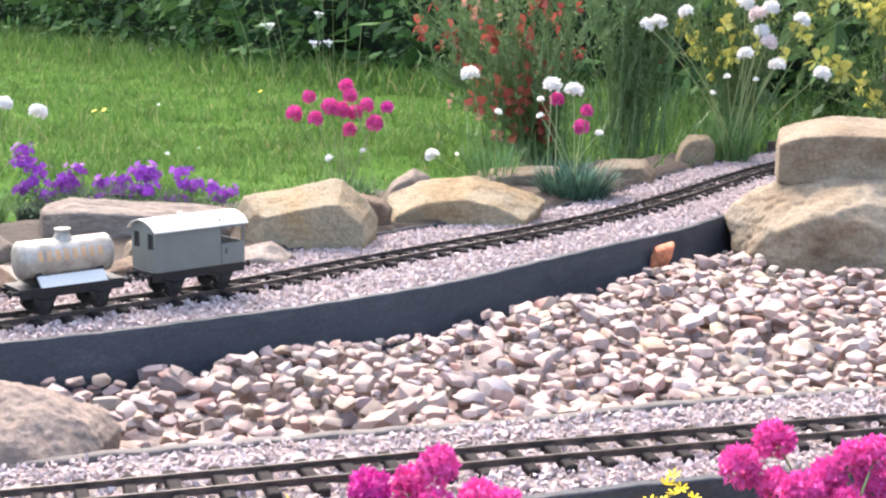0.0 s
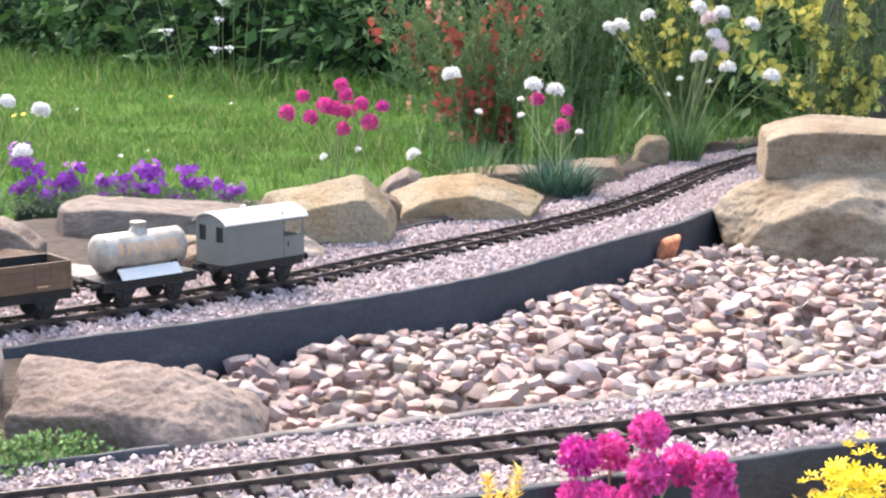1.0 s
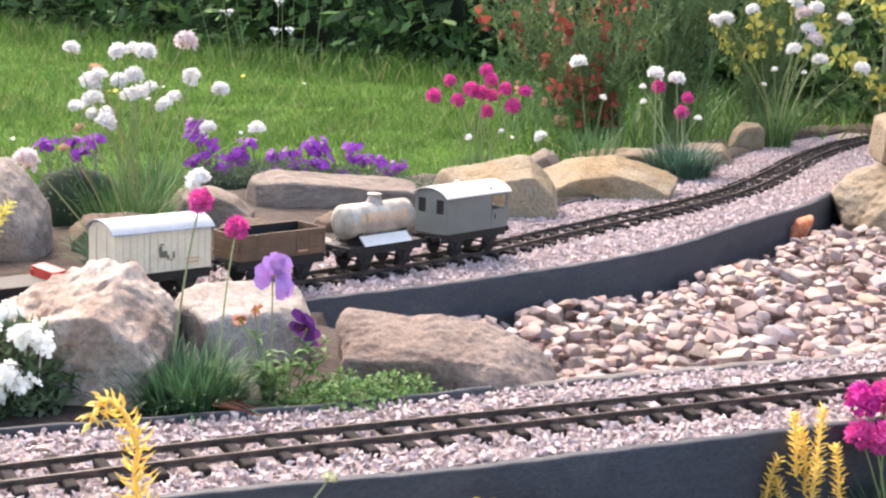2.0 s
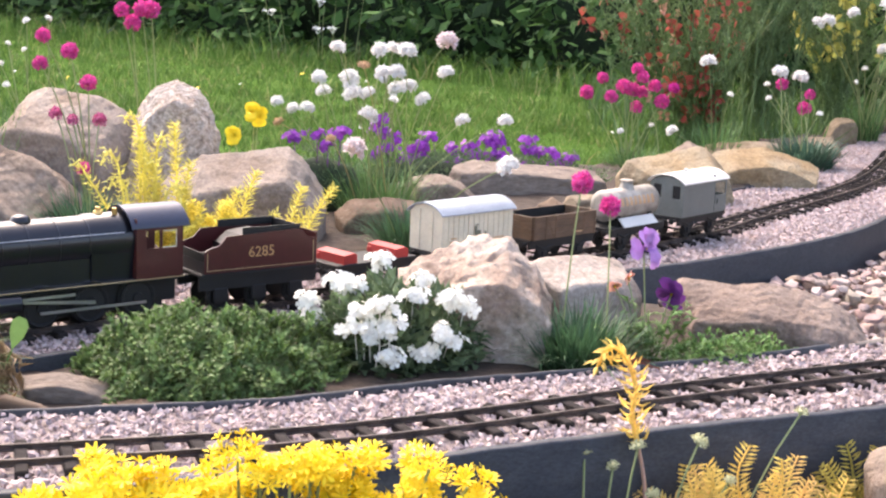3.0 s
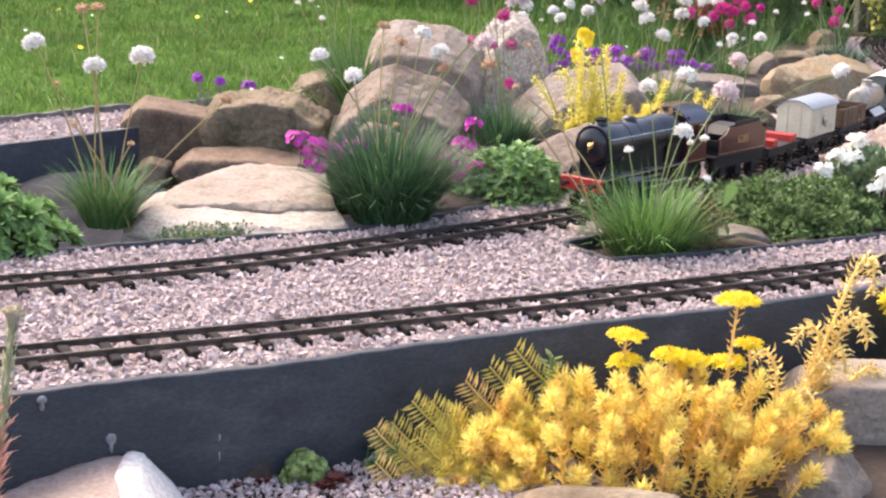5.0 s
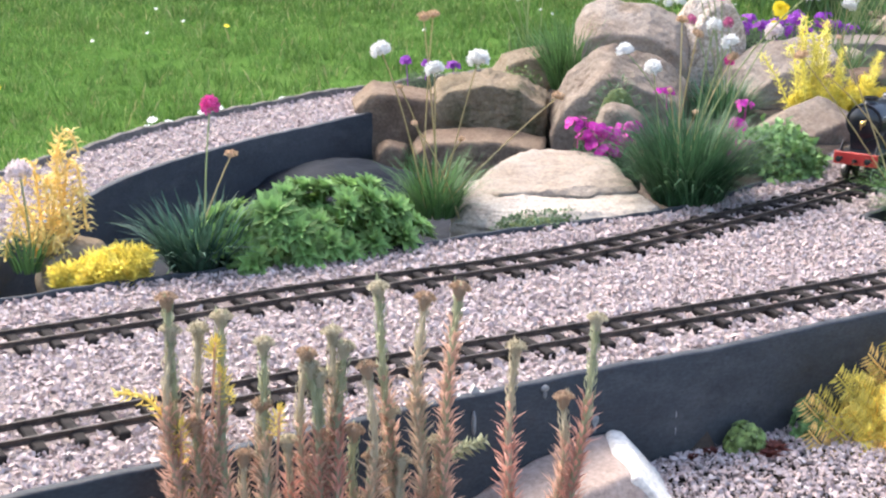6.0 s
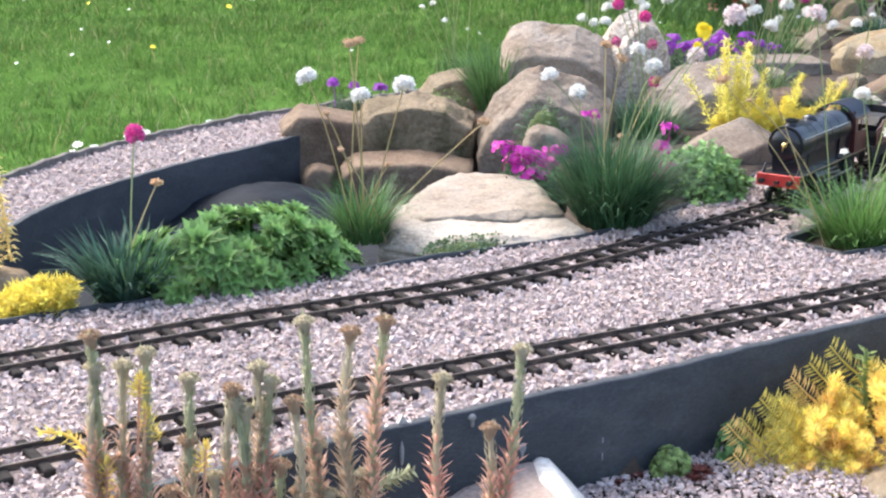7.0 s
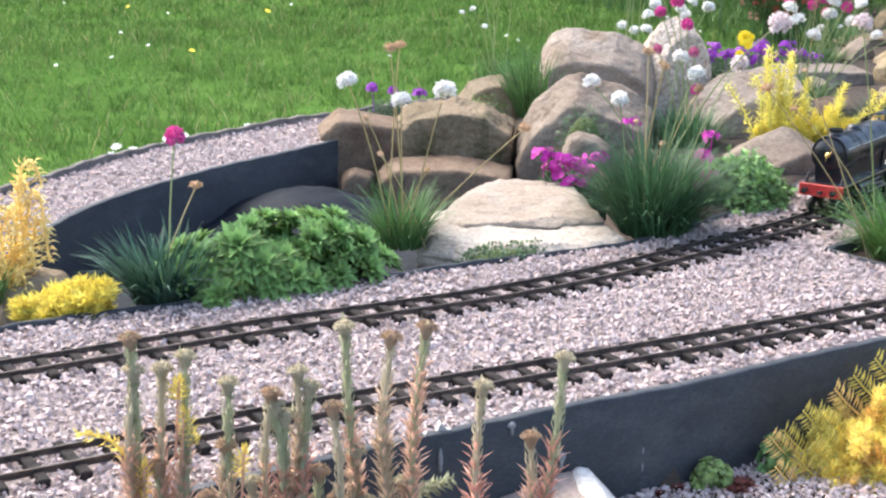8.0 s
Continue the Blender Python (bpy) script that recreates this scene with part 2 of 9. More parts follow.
M_AMBER = leafy("amber_leaf", (0.90, 0.69, 0.27), spread=0.25)
M_RED = leafy("red_petal", (0.43, 0.10, 0.075), spread=0.45)
M_PEACH = leafy("peach_petal", (0.70, 0.36, 0.28), spread=0.2)
M_DEAD = leafy("dry_petal", (0.55, 0.38, 0.24), spread=0.25)
M_SAGE = leafy("sage_leaf", (0.13, 0.19, 0.10))
M_THYME = leafy("thyme_leaf", (0.105, 0.175, 0.055), spread=0.6)
M_OLIVE = leafy("olive_leaf", (0.164, 0.221, 0.078), spread=0.5)
M_BUFFSTALK = leafy("buff_stalk", (0.70, 0.47, 0.36), spread=0.35, translucent=0.45)
M_BUFFGREEN = leafy("grey_green_stalk", (0.42, 0.43, 0.28), spread=0.3, translucent=0.45)
M_BRANCH = leafy("branch", (0.14, 0.215, 0.085))
M_BROOM = leafy("broom_petal", (0.72, 0.67, 0.19), spread=0.25)
M_WOODSTEM = leafy("wood_stem", (0.14, 0.09, 0.06))


def paint(name, colour, rough=0.45, metal=0.0, wear=0.2, coat=0.0, scale=30):
    low = tuple(c * (1 - wear) for c in colour)
    return material(name, [(0.35, low), (0.6, colour)], scale, rough=rough, metal=metal, coat=coat, grain=0.08, grain_scale=300, bump=0.05, bump_scale=200)


M_BLACK = paint("loco_black", (0.007, 0.008, 0.013), 0.28, coat=0.3)
M_CABROOF = paint("blue_black", (0.022, 0.027, 0.05), 0.32, coat=0.3)
M_DULL = paint("dull_black", (0.011, 0.011, 0.011), 0.6)
M_MAROON = paint("maroon", (0.065, 0.013, 0.013), 0.35, coat=0.2)
M_REDPAINT = paint("red_paint", (0.42, 0.035, 0.03), 0.4)
M_CREAM = paint("cream_paint", (0.62, 0.58, 0.44), 0.5, wear=0.12)
M_ROOFGREY = paint("roof_grey", (0.30, 0.34, 0.38), 0.45, wear=0.15)
M_ROOFWHITE = paint("roof_white", (0.66, 0.65, 0.60), 0.5, wear=0.08)
M_BROWNPAINT = paint("wagon_brown", (0.14, 0.085, 0.05), 0.55, wear=0.35)
M_TIN = paint("tank_silver", (0.42, 0.385, 0.325), 0.45, metal=0.3, wear=0.45, scale=45)
M_STEEL = paint("steel", (0.50, 0.50, 0.50), 0.35, metal=0.9)
M_BRASS = paint("brass", (0.65, 0.45, 0.18), 0.35, metal=0.9)
M_GREYPAINT = paint("guard_grey", (0.145, 0.16, 0.145), 0.5, wear=0.12)
M_LETTER = paint("letter_gold", (0.48, 0.27, 0.12), 0.5)
M_LETTER_TAN = paint("letter_tan", (0.55, 0.34, 0.18), 0.5)
M_INK = paint("dark_mark", (0.13, 0.14, 0.10), 0.6)
M_LINE = paint("lining", (0.45, 0.33, 0.18), 0.5)


# ---- building blocks ----
class Shape:
    """Collects points and faces for one mesh."""

    def __init__(self):
        self.v, self.f = [], []

    def add(self, verts, faces, m=None):
        n = len(self.v)
        self.v += [tuple(m @ Vector(p)) for p in verts] if m is not None else [tuple(p) for p in verts]
        self.f += [tuple(i + n for i in face) for face in faces]
        return self

    def box(self, x0, x1, y0, y1, z0, z1, m=None, b=0.0):
        """A block; b chamfers its upright and top edges."""
        if not b:
            v = [(x, y, z) for z in (z0, z1) for x, y in ((x0, y0), (x1, y0), (x1, y1), (x0, y1))]
            return self.add(v, [(3, 2, 1, 0), (4, 5, 6, 7), (0, 1, 5, 4), (1, 2, 6, 5), (2, 3, 7, 6), (3, 0, 4, 7)], m)
        rings = []
        for z, e in ((z0, 0), (z1 - b, 0), (z1, b)):
            X0, X1, Y0, Y1 = x0 + e, x1 - e, y0 + e, y1 - e
            rings.append([(X0 + b, Y0, z), (X1 - b, Y0, z), (X1, Y0 + b, z), (X1, Y1 - b, z), (X1 - b, Y1, z), (X0 + b, Y1, z), (X0, Y1 - b, z), (X0, Y0 + b, z)])
        return self.loft(rings, m)

    def loft(self, rings, m=None, caps=True, closed=True):
        n, k = len(rings[0]), len(rings)
        faces = []
        for a in range(k - 1):
            for i in range(n if closed else n - 1):
                j = (i + 1) % n
                faces.append((a * n + i, a * n + j, (a + 1) * n + j, (a + 1) * n + i))
        if caps and closed:
            faces += [tuple(range(n))[::-1], tuple((k - 1) * n + i for i in range(n))]
        return self.add([p for ring in rings for p in ring], faces, m)

    def lathe(self, profile, m=None, n=20):
        """Turns (radius, height) pairs round the z axis."""
        rings = [[(r * math.cos(2 * math.pi * i / n), r * math.sin(2 * math.pi * i / n), z) for i in range(n)] for r, z in profile]
        return self.loft(rings, m)

    def rod(self, a, b, r, n=8, r2=None):
        a, b = Vector(a), Vector(b)
        turn = (b - a).to_track_quat("Z", "Y").to_matrix().to_4x4()
        return self.lathe([(r, 0), (r if r2 is None else r2, (b - a).length)], Matrix.Translation(a) @ turn, n)

    def tube(self, points, r, n=5, taper=1.0):
        points = [Vector(p) for p in points]
        rings = []
        for i, p in enumerate(points):
            way = points[min(i + 1, len(points) - 1)] - points[max(i - 1, 0)]
            q = way.to_track_quat("Z", "Y")
            rr = r * (1 + (taper - 1) * i / (len(points) - 1))
            rings.append([p + q @ Vector((rr * math.cos(2 * math.pi * k / n), rr * math.sin(2 * math.pi * k / n), 0)) for k in range(n)])
        return self.loft(rings)

    def leaf(self, base, way, up, length, width, fold=0.25, bend=0.3):
        """A pointed leaf blade, folded along its midrib and bent downwards."""
        base, way, up = Vector(base), Vector(way).normalized(), Vector(up)
        side = way.cross(up)
        side = side.normalized() if side.length > 1e-4 else Vector((1, 0, 0))
        nor = side.cross(way)
        mid = base + way * length * 0.5 + nor * length * bend * 0.25
        tip = base + way * length - nor * length * bend * 0.2
        lift = nor * width * fold
        return self.add([base, mid + side * width / 2 + lift, tip, mid - side * width / 2 + lift, mid], [(0, 4, 1), (1, 4, 2), (2, 4, 3), (3, 4, 0)])

    def petal(self, base, way, up, length, width, bend=0.3):
        """A rounded petal."""
        base, way, up = Vector(base), Vector(way).normalized(), Vector(up)
        side = way.cross(up)
        side = side.normalized() if side.length > 1e-4 else Vector((1, 0, 0))
        nor = side.cross(way)
        v = [base]
        for t, w, z in ((0.45, 0.40, 0.12), (0.82, 0.5, 0.06), (1.0, 0.22, -0.05)):
            c = base + way * length * t + nor * length * bend * z
            v += [c + side * width * w, c - side * width * w]
        return self.add(v, [(0, 1, 2), (1, 3, 4, 2), (3, 5, 6, 4)])

    def mesh(self, name, mat, smooth=False):
        me = bpy.data.meshes.new(name)
        me.from_pydata([tuple(p) for p in self.v], [], self.f)
        me.materials.append(mat)
        if smooth:
            me.polygons.foreach_set("use_smooth", [True] * len(me.polygons))
        return me


def soften(me, degrees=35):
    """Smooth faces with sharp edges kept where they turn by more than that."""
    bm = bmesh.new()
    bm.from_mesh(me)
    for face in bm.faces:
        face.smooth = True
    for edge in bm.edges:
        if len(edge.link_faces) == 2 and edge.calc_face_angle(0) > radians(degrees):
            edge.smooth = False
    bm.to_mesh(me)
    bm.free()
    return me


def part(name, shape, mat, parent=None, label="", smooth=False, sharp=0):
    """One mesh object under its thing, or a thing of one mesh."""
    me = shape if isinstance(shape, bpy.types.Mesh) else shape.mesh(name, mat, smooth)
    if sharp:
        soften(me, sharp)
    ob = new(name, me)
    if parent is not None:
        ob.parent = parent
    return tagged(ob, label)


def thing(name, label, category, group="", kind="", at=(0, 0, 0), turn=0.0):
    ob = new(name)
    ob.matrix_basis = pose(*at, 0, 0, turn)
    ob.empty_display_size = 0.02
    return tagged(ob, label, category, group, kind)


def bulk(name, verts, faces, mat, parent=None, smooth=False):
    """A mesh from arrays: faces all with the same count of corners."""
    verts, faces = np.asarray(verts, np.float32), np.asarray(faces, np.int32)
    me = bpy.data.meshes.new(name)
    k = faces.shape[1]
    me.vertices.add(len(verts))
    me.vertices.foreach_set("co", verts.ravel())
    me.loops.add(faces.size)
    me.loops.foreach_set("vertex_index", faces.ravel())
    me.polygons.add(len(faces))
    me.polygons.foreach_set("loop_start", np.arange(0, faces.size, k, dtype=np.int32))
    me.polygons.foreach_set("loop_total", np.full(len(faces), k, np.int32))
    me.update(calc_edges=True)
    me.polygons.foreach_set("use_smooth", np.full(len(faces), bool(smooth)))
    me.materials.append(mat)
    ob = new(name, me)
    if parent is not None:
        ob.parent = parent
    return ob


def curve(points, step=0.02):
    """A smooth line through points, as evenly spaced places."""
    p = np.array(points, float)
    p = np.vstack([2 * p[0] - p[1], p, 2 * p[-1] - p[-2]])
    out = []
    for i in range(1, len(p) - 2):
        n = max(4, int(np.linalg.norm(p[i + 1] - p[i]) / step * 2))
        for t in np.linspace(0, 1, n, endpoint=False):
            out.append(0.5 * (2 * p[i] + (p[i + 1] - p[i - 1]) * t + (2 * p[i - 1] - 5 * p[i] + 4 * p[i + 1] - p[i + 2]) * t * t
                              + (3 * p[i] - p[i - 1] - 3 * p[i + 1] + p[i + 2]) * t ** 3))
    out = np.array(out + [p[-2]])
    far = np.r_[0, np.cumsum(np.linalg.norm(np.diff(out, axis=0), axis=1))]
    at = np.linspace(0, far[-1], max(2, int(far[-1] / step)))
    return np.stack([np.interp(at, far, out[:, k]) for k in range(out.shape[1])], 1)


def inside(x, y, poly):
    """Whether places lie in a polygon."""
    x, y = np.asarray(x), np.asarray(y)
    hit = np.zeros(x.shape, bool)
    for (ax, ay), (bx, by) in zip(poly, np.roll(poly, -1, axis=0)):
        cross = ((ay > y) != (by > y)) & (x < (bx - ax) * (y - ay) / (by - ay + 1e-12) + ax)
        hit ^= cross
    return hit


def off_line(line, x, y):
    """The distance of places from a line of points."""
    best = np.full(np.shape(x), 1e9)
    for a, b in zip(line[:-1], line[1:]):
        d = b - a
        t = np.clip(((x - a[0]) * d[0] + (y - a[1]) * d[1]) / (d @ d + 1e-12), 0, 1)
        best = np.minimum(best, np.hypot(x - a[0] - t * d[0], y - a[1] - t * d[1]))
    return best


# ---- plan ----
FRONT = curve([(-1.75, -0.80), (-1.45, -0.70), (-1.205, -0.620), (-1.0, -0.548), (-0.763, -0.477), (-0.48, -0.395), (-0.15, -0.292), (0.11, -0.2), (0.395, -0.083),
               (0.695, 0.106), (0.99, 0.281), (1.174, 0.389), (1.364, 0.498), (1.64, 0.645), (1.95, 0.80), (2.3, 0.96)])
REAR = curve([(-1.75, -0.50), (-1.45, -0.42), (-1.21, -0.346), (-0.97, -0.26), (-0.835, -0.222), (-0.687, -0.178), (-0.52, -0.108), (-0.318, 0.003), (-0.10, 0.137),
              (0.067, 0.279), (0.25, 0.425), (0.44, 0.62), (0.64, 0.835), (0.732, 0.947), (0.832, 1.078), (0.935, 1.255), (1.12, 1.56), (1.193, 1.69),
              (1.27, 1.85), (1.36, 2.09), (1.455, 2.38), (1.54, 2.6), (1.66, 2.85), (1.88, 3.2)])
FRONT_WALL = curve([(-1.75, -0.93), (-1.45, -0.825), (-1.2, -0.735), (-0.995, -0.655), (-0.74, -0.565), (-0.562, -0.508), (-0.373, -0.441), (-0.101, -0.35), (0.156, -0.259),
                    (0.37, -0.165), (0.58, -0.05), (0.897, 0.119), (1.15, 0.265), (1.361, 0.393), (1.465, 0.455), (1.75, 0.60), (2.3, 0.86)])
FRONT_BACK = curve([(-0.116, -0.126), (0.004, -0.1), (0.16, -0.045), (0.315, 0.016), (0.467, 0.104), (0.785, 0.275), (1.105, 0.475), (1.347, 0.612), (1.615, 0.770), (2.3, 1.10)])
REAR_WALL = curve([(-0.157, -0.019), (-0.02, 0.085), (0.12, 0.198), (0.3, 0.36), (0.5, 0.56), (0.684, 0.745), (0.886, 0.938), (1.03, 1.10), (1.13, 1.26), (1.235, 1.455),
                   (1.36, 1.69), (1.442, 1.884), (1.515, 2.064), (1.62, 2.38), (1.78, 2.72), (2.02, 3.1)])
REAR_BACK = curve([(-1.75, -0.36), (-1.4, -0.25), (-1.089, -0.151), (-0.952, -0.105), (-0.775, -0.058), (-0.557, 0.012), (-0.41, 0.055), (-0.249, 0.165), (-0.12, 0.265), (0.0, 0.385),
                   (0.11, 0.50), (0.3, 0.71), (0.50, 0.92), (0.62, 1.04), (0.73, 1.185), (0.86, 1.43), (1.0, 1.66), (1.124, 1.84), (1.215, 2.06), (1.32, 2.40), (1.43, 2.68), (1.66, 3.1)])
LOOP_WALL = curve([(-1.42, -0.3), (-1.32, 0.0), (-1.235, 0.22), (-1.149, 0.423), (-0.963, 0.655), (-0.73, 0.875), (-0.55, 1.02), (-0.35, 1.15)])
LOOP_BACK = curve([(-1.75, -0.2), (-1.60, 0.05), (-1.42, 0.33), (-1.235, 0.590), (-1.048, 0.843), (-0.90, 0.985), (-0.713, 1.133), (-0.5, 1.27), (-0.3, 1.38)])
BED = np.vstack([FRONT_WALL, FRONT_BACK[::-1], REAR_WALL, REAR_BACK[::-1]])
PLANTER = np.vstack([FRONT_BACK[FRONT_BACK[:, 0] < 0.80], [(0.82, 0.48)], REAR_WALL[REAR_WALL[:, 0] < 0.66][::-1]])
BASIN = np.vstack([FRONT_BACK[FRONT_BACK[:, 0] > 0.60], REAR_WALL[REAR_WALL[:, 0] > 0.60][::-1]])
POND = np.vstack([LOOP_WALL, REAR_BACK[(REAR_BACK[:, 0] > -1.6) & (REAR_BACK[:, 0] < -0.3)][::-1]])
LOOP = np.vstack([LOOP_WALL, LOOP_BACK[::-1]])
LAWN_EDGE = np.vstack([[(-6.0, -3.0), (-1.9, -0.6)], LOOP_BACK[:-2], [(-0.1, 1.28), (0.2, 1.3), (0.36, 1.55), (0.6, 1.80), (0.8, 1.98), (1.0, 2.2), (1.12, 2.5), (1.30, 2.72), (1.6, 3.2), (3.5, 4.6)]])
LAWN = np.vstack([LAWN_EDGE, [(14.0, 9.0), (14.0, 30.0), (-20.0, 30.0), (-20.0, -3.0)]])


def bank(x, y):
    """How high the soil lies."""
    x, y = np.asarray(x, float), np.asarray(y, float)
    z = np.full(x.shape, 0.005)
    lawn = inside(x, y, LAWN)
    z = np.where(lawn, -0.16, z)
    front = y < np.interp(x, FRONT_WALL[:, 0], FRONT_WALL[:, 1])
    z = np.where(front, -0.125, z)
    z = np.where(inside(x, y, BED) | inside(x, y, LOOP), -0.05, z)
    z = np.where(inside(x, y, PLANTER), -0.012, z)
    rest = inside(x, y, BASIN) & ~inside(x, y, PLANTER)
    z = np.where(rest, -0.105, z)
    z = np.where((x > 1.35) & ~front & (y < 3) & ~inside(x, y, BED) & ~inside(x, y, BASIN) & (y > 0.8), -0.05, z)
    z = np.where(inside(x, y, POND), -0.17, z)
    return z


# ---- ground, lawn, beds ----
def sheet(name, xs, ys, height, mat, keep=None, smooth=True):
    gx, gy = np.meshgrid(xs, ys)
    z = height(gx, gy)
    v = np.stack([gx, gy, z], -1).reshape(-1, 3)
    ny, nx = gx.shape
    i = (np.arange(ny - 1)[:, None] * nx + np.arange(nx - 1)).ravel()
    f = np.stack([i, i + 1, i + nx + 1, i + nx], 1)
    if keep is not None:
        mid = v[f].mean(1)
        f = f[keep(mid[:, 0], mid[:, 1])]
    return bulk(name, v, f, mat, smooth=smooth)


def waves(x, y, s):
    return (np.sin(x * 3.1 * s + 1.3) * np.cos(y * 2.7 * s + 0.4) + 0.6 * np.sin(x * 7.3 * s + y * 5.1 * s) + 0.4 * np.cos(y * 13.7 * s - x * 9.9 * s)) / 2


near_x, near_y = np.arange(-2.4, 2.6, 0.03), np.arange(-1.5, 3.4, 0.03)
far_x = np.r_[-400, -60, -20, -8, -4, near_x, 4, 8, 20, 60, 400]
far_y = np.r_[-400, -60, -20, -5, near_y, 5, 8, 12, 20, 60, 400]
ground = tagged(sheet("ground", far_x, far_y, lambda x, y: bank(x, y) + 0.006 * waves(x, y, 9), M_SOIL), "dark bare garden soil under the beds and plants", "ground", kind="structure")


def lawn_height(x, y):
    return -0.042 + 0.006 * waves(x, y, 2.0) - 0.004 * np.maximum(y - 2, 0)


lawn = tagged(sheet("lawn", np.arange(-9, 5, 0.1), np.arange(-1.0, 12, 0.1), lawn_height, M_LAWN, keep=lambda x, y: inside(x, y, LAWN)),
              "mown bright green lawn behind the rock border", "lawn", kind="structure")


def slab(name, poly, top, bottom, mat):
    from mathutils.geometry import tessellate_polygon
    n = len(poly)
    s = Shape()
    tris = tessellate_polygon([[Vector((x, y, 0)) for x, y in poly]])
    s.v = [(x, y, top) for x, y in poly] + [(x, y, bottom) for x, y in poly]
    s.f = [tuple(t) for t in tris] + [(i, (i + 1) % n, n + (i + 1) % n, n + i) for i in range(n)]
    me = s.mesh(name, mat)
    bm = bmesh.new()
    bm.from_mesh(me)
    bmesh.ops.recalc_face_normals(bm, faces=bm.faces)
    bm.to_mesh(me)
    bm.free()
    return new(name, me)


bed = tagged(slab("track_bed", BED, -0.004, -0.09, M_BEDDING), "pale pinkish gravel trackbed of the garden railway", "gravel bed", kind="structure")
loop_bed = tagged(slab("track_bed_loop", LOOP, -0.004, -0.12, M_BEDDING), "pale pinkish gravel bed curving beside the lawn", "gravel bed", kind="structure")


def edging(name, line, top, bottom, thick, label, side=1, wobble=0.0008, mat=None):
    """A painted board on edge along a line, its top edge rounded; it lies to that side of the line."""
    t = np.gradient(line, axis=0)
    t /= np.linalg.norm(t, axis=1)[:, None]
    nor = np.stack([-t[:, 1], t[:, 0]], 1) * side
    rings = []
    for i, (p, q) in enumerate(zip(line, nor)):
        h = top + wobble * math.sin(i * 0.37) * math.cos(i * 0.11) + wobble * 0.6 * math.sin(i * 1.9)
        r = 0.0020
        w = 0.0015 * math.sin(i * 0.23)
        rings.append([(*(p + q * (a + w)), z) for a, z in ((0, bottom), (0, h - r), (r * 0.4, h - r * 0.3), (r, h), (thick - r, h), (thick - r * 0.4, h - r * 0.3), (thick, h - r), (thick, bottom))])
    s = Shape().loft(rings)
    ob = part(name, s, mat or M_EDGING, smooth=True, sharp=50)
    return tagged(ob, label, "edging board", kind="structure")


edging("edging_front", FRONT_WALL, 0.001, -0.16, 0.012, "dark slate-grey painted board edging the front trackbed", -1)
edging("edging_planter", FRONT_BACK[FRONT_BACK[:, 0] < 0.9], 0.004, -0.05, 0.006, "thin dark edging strip along the planted island", 1)
edging("edging_basin", FRONT_BACK[FRONT_BACK[:, 0] > 0.9], 0.000, -0.12, 0.014, "weathered grey edging strip beside the pebble bed", 1, 0.0015, M_STRIP)
edging("edging_rear", REAR_WALL, 0.001, -0.16, 0.012, "dark slate-grey painted board edging the rear trackbed", -1)
edging("edging_island_end", curve([(-0.116, -0.126), (-0.14, -0.07), (-0.157, -0.019)], 0.01), 0.001, -0.05, 0.004, "dark edging at the end of the planted island", -1)
edging("edging_back", REAR_BACK, 0.003, -0.05, 0.006, "thin dark edging strip behind the rear track", 1, 0.0015)
edging("edging_loop", LOOP_WALL[LOOP_WALL[:, 0] < -0.655], 0.001, -0.2, 0.012, "dark slate-grey painted board facing the dry pond", -1)
edging("edging_lawn", LOOP_BACK, 0.008, -0.06, 0.012, "grey weathered board between gravel and lawn", 1, 0.0025, M_STRIP)


def liner_height(x, y):
    z = -0.125 + 0.085 * np.exp(-(((x + 0.79) / 0.17) ** 2 + ((y - 0.66) / 0.20) ** 2)) + 0.05 * np.exp(-(((x + 1.06) / 0.12) ** 2 + ((y - 0.26) / 0.17) ** 2))
    z = z + 0.05 * np.exp(-(((x + 0.55) / 0.12) ** 2 + ((y - 0.45) / 0.2) ** 2))
    near = off_line(REAR_BACK, x, y)
    z = z + 0.04 * np.exp(-(near / 0.04) ** 2)
    return z + 0.006 * waves(x, y, 6) + 0.005 * np.abs(waves(x + 0.3 * y, y * 0.4, 13))


tagged(sheet("pond_liner", np.arange(-1.45, -0.25, 0.015), np.arange(-0.4, 1.2, 0.015), liner_height, M_LINER, keep=lambda x, y: inside(x, y, POND)),
       "creased black rubber liner of the empty pond", "pond liner", kind="structure")


# ---- track ----
GAUGE, PITCH = 0.040, 0.037


def along(line):
    far = np.r_[0, np.cumsum(np.linalg.norm(np.diff(line, axis=0), axis=1))]
    return far


def on_line(line, s):
    far = along(line)
    p = np.array([np.interp(s, far, line[:, k]) for k in range(2)])
    a, b = [np.array([np.interp(s + d, far, line[:, k]) for k in range(2)]) for d in (-0.02, 0.02)]
    t = (b - a) / np.linalg.norm(b - a)
    return p, t


sleeper_shape = Shape().box(-0.0055, 0.0055, -0.041, 0.041, -0.010, 0.0038, b=0.0012)
sleeper_mesh = sleeper_shape.mesh("sleeper", M_SLEEPER)


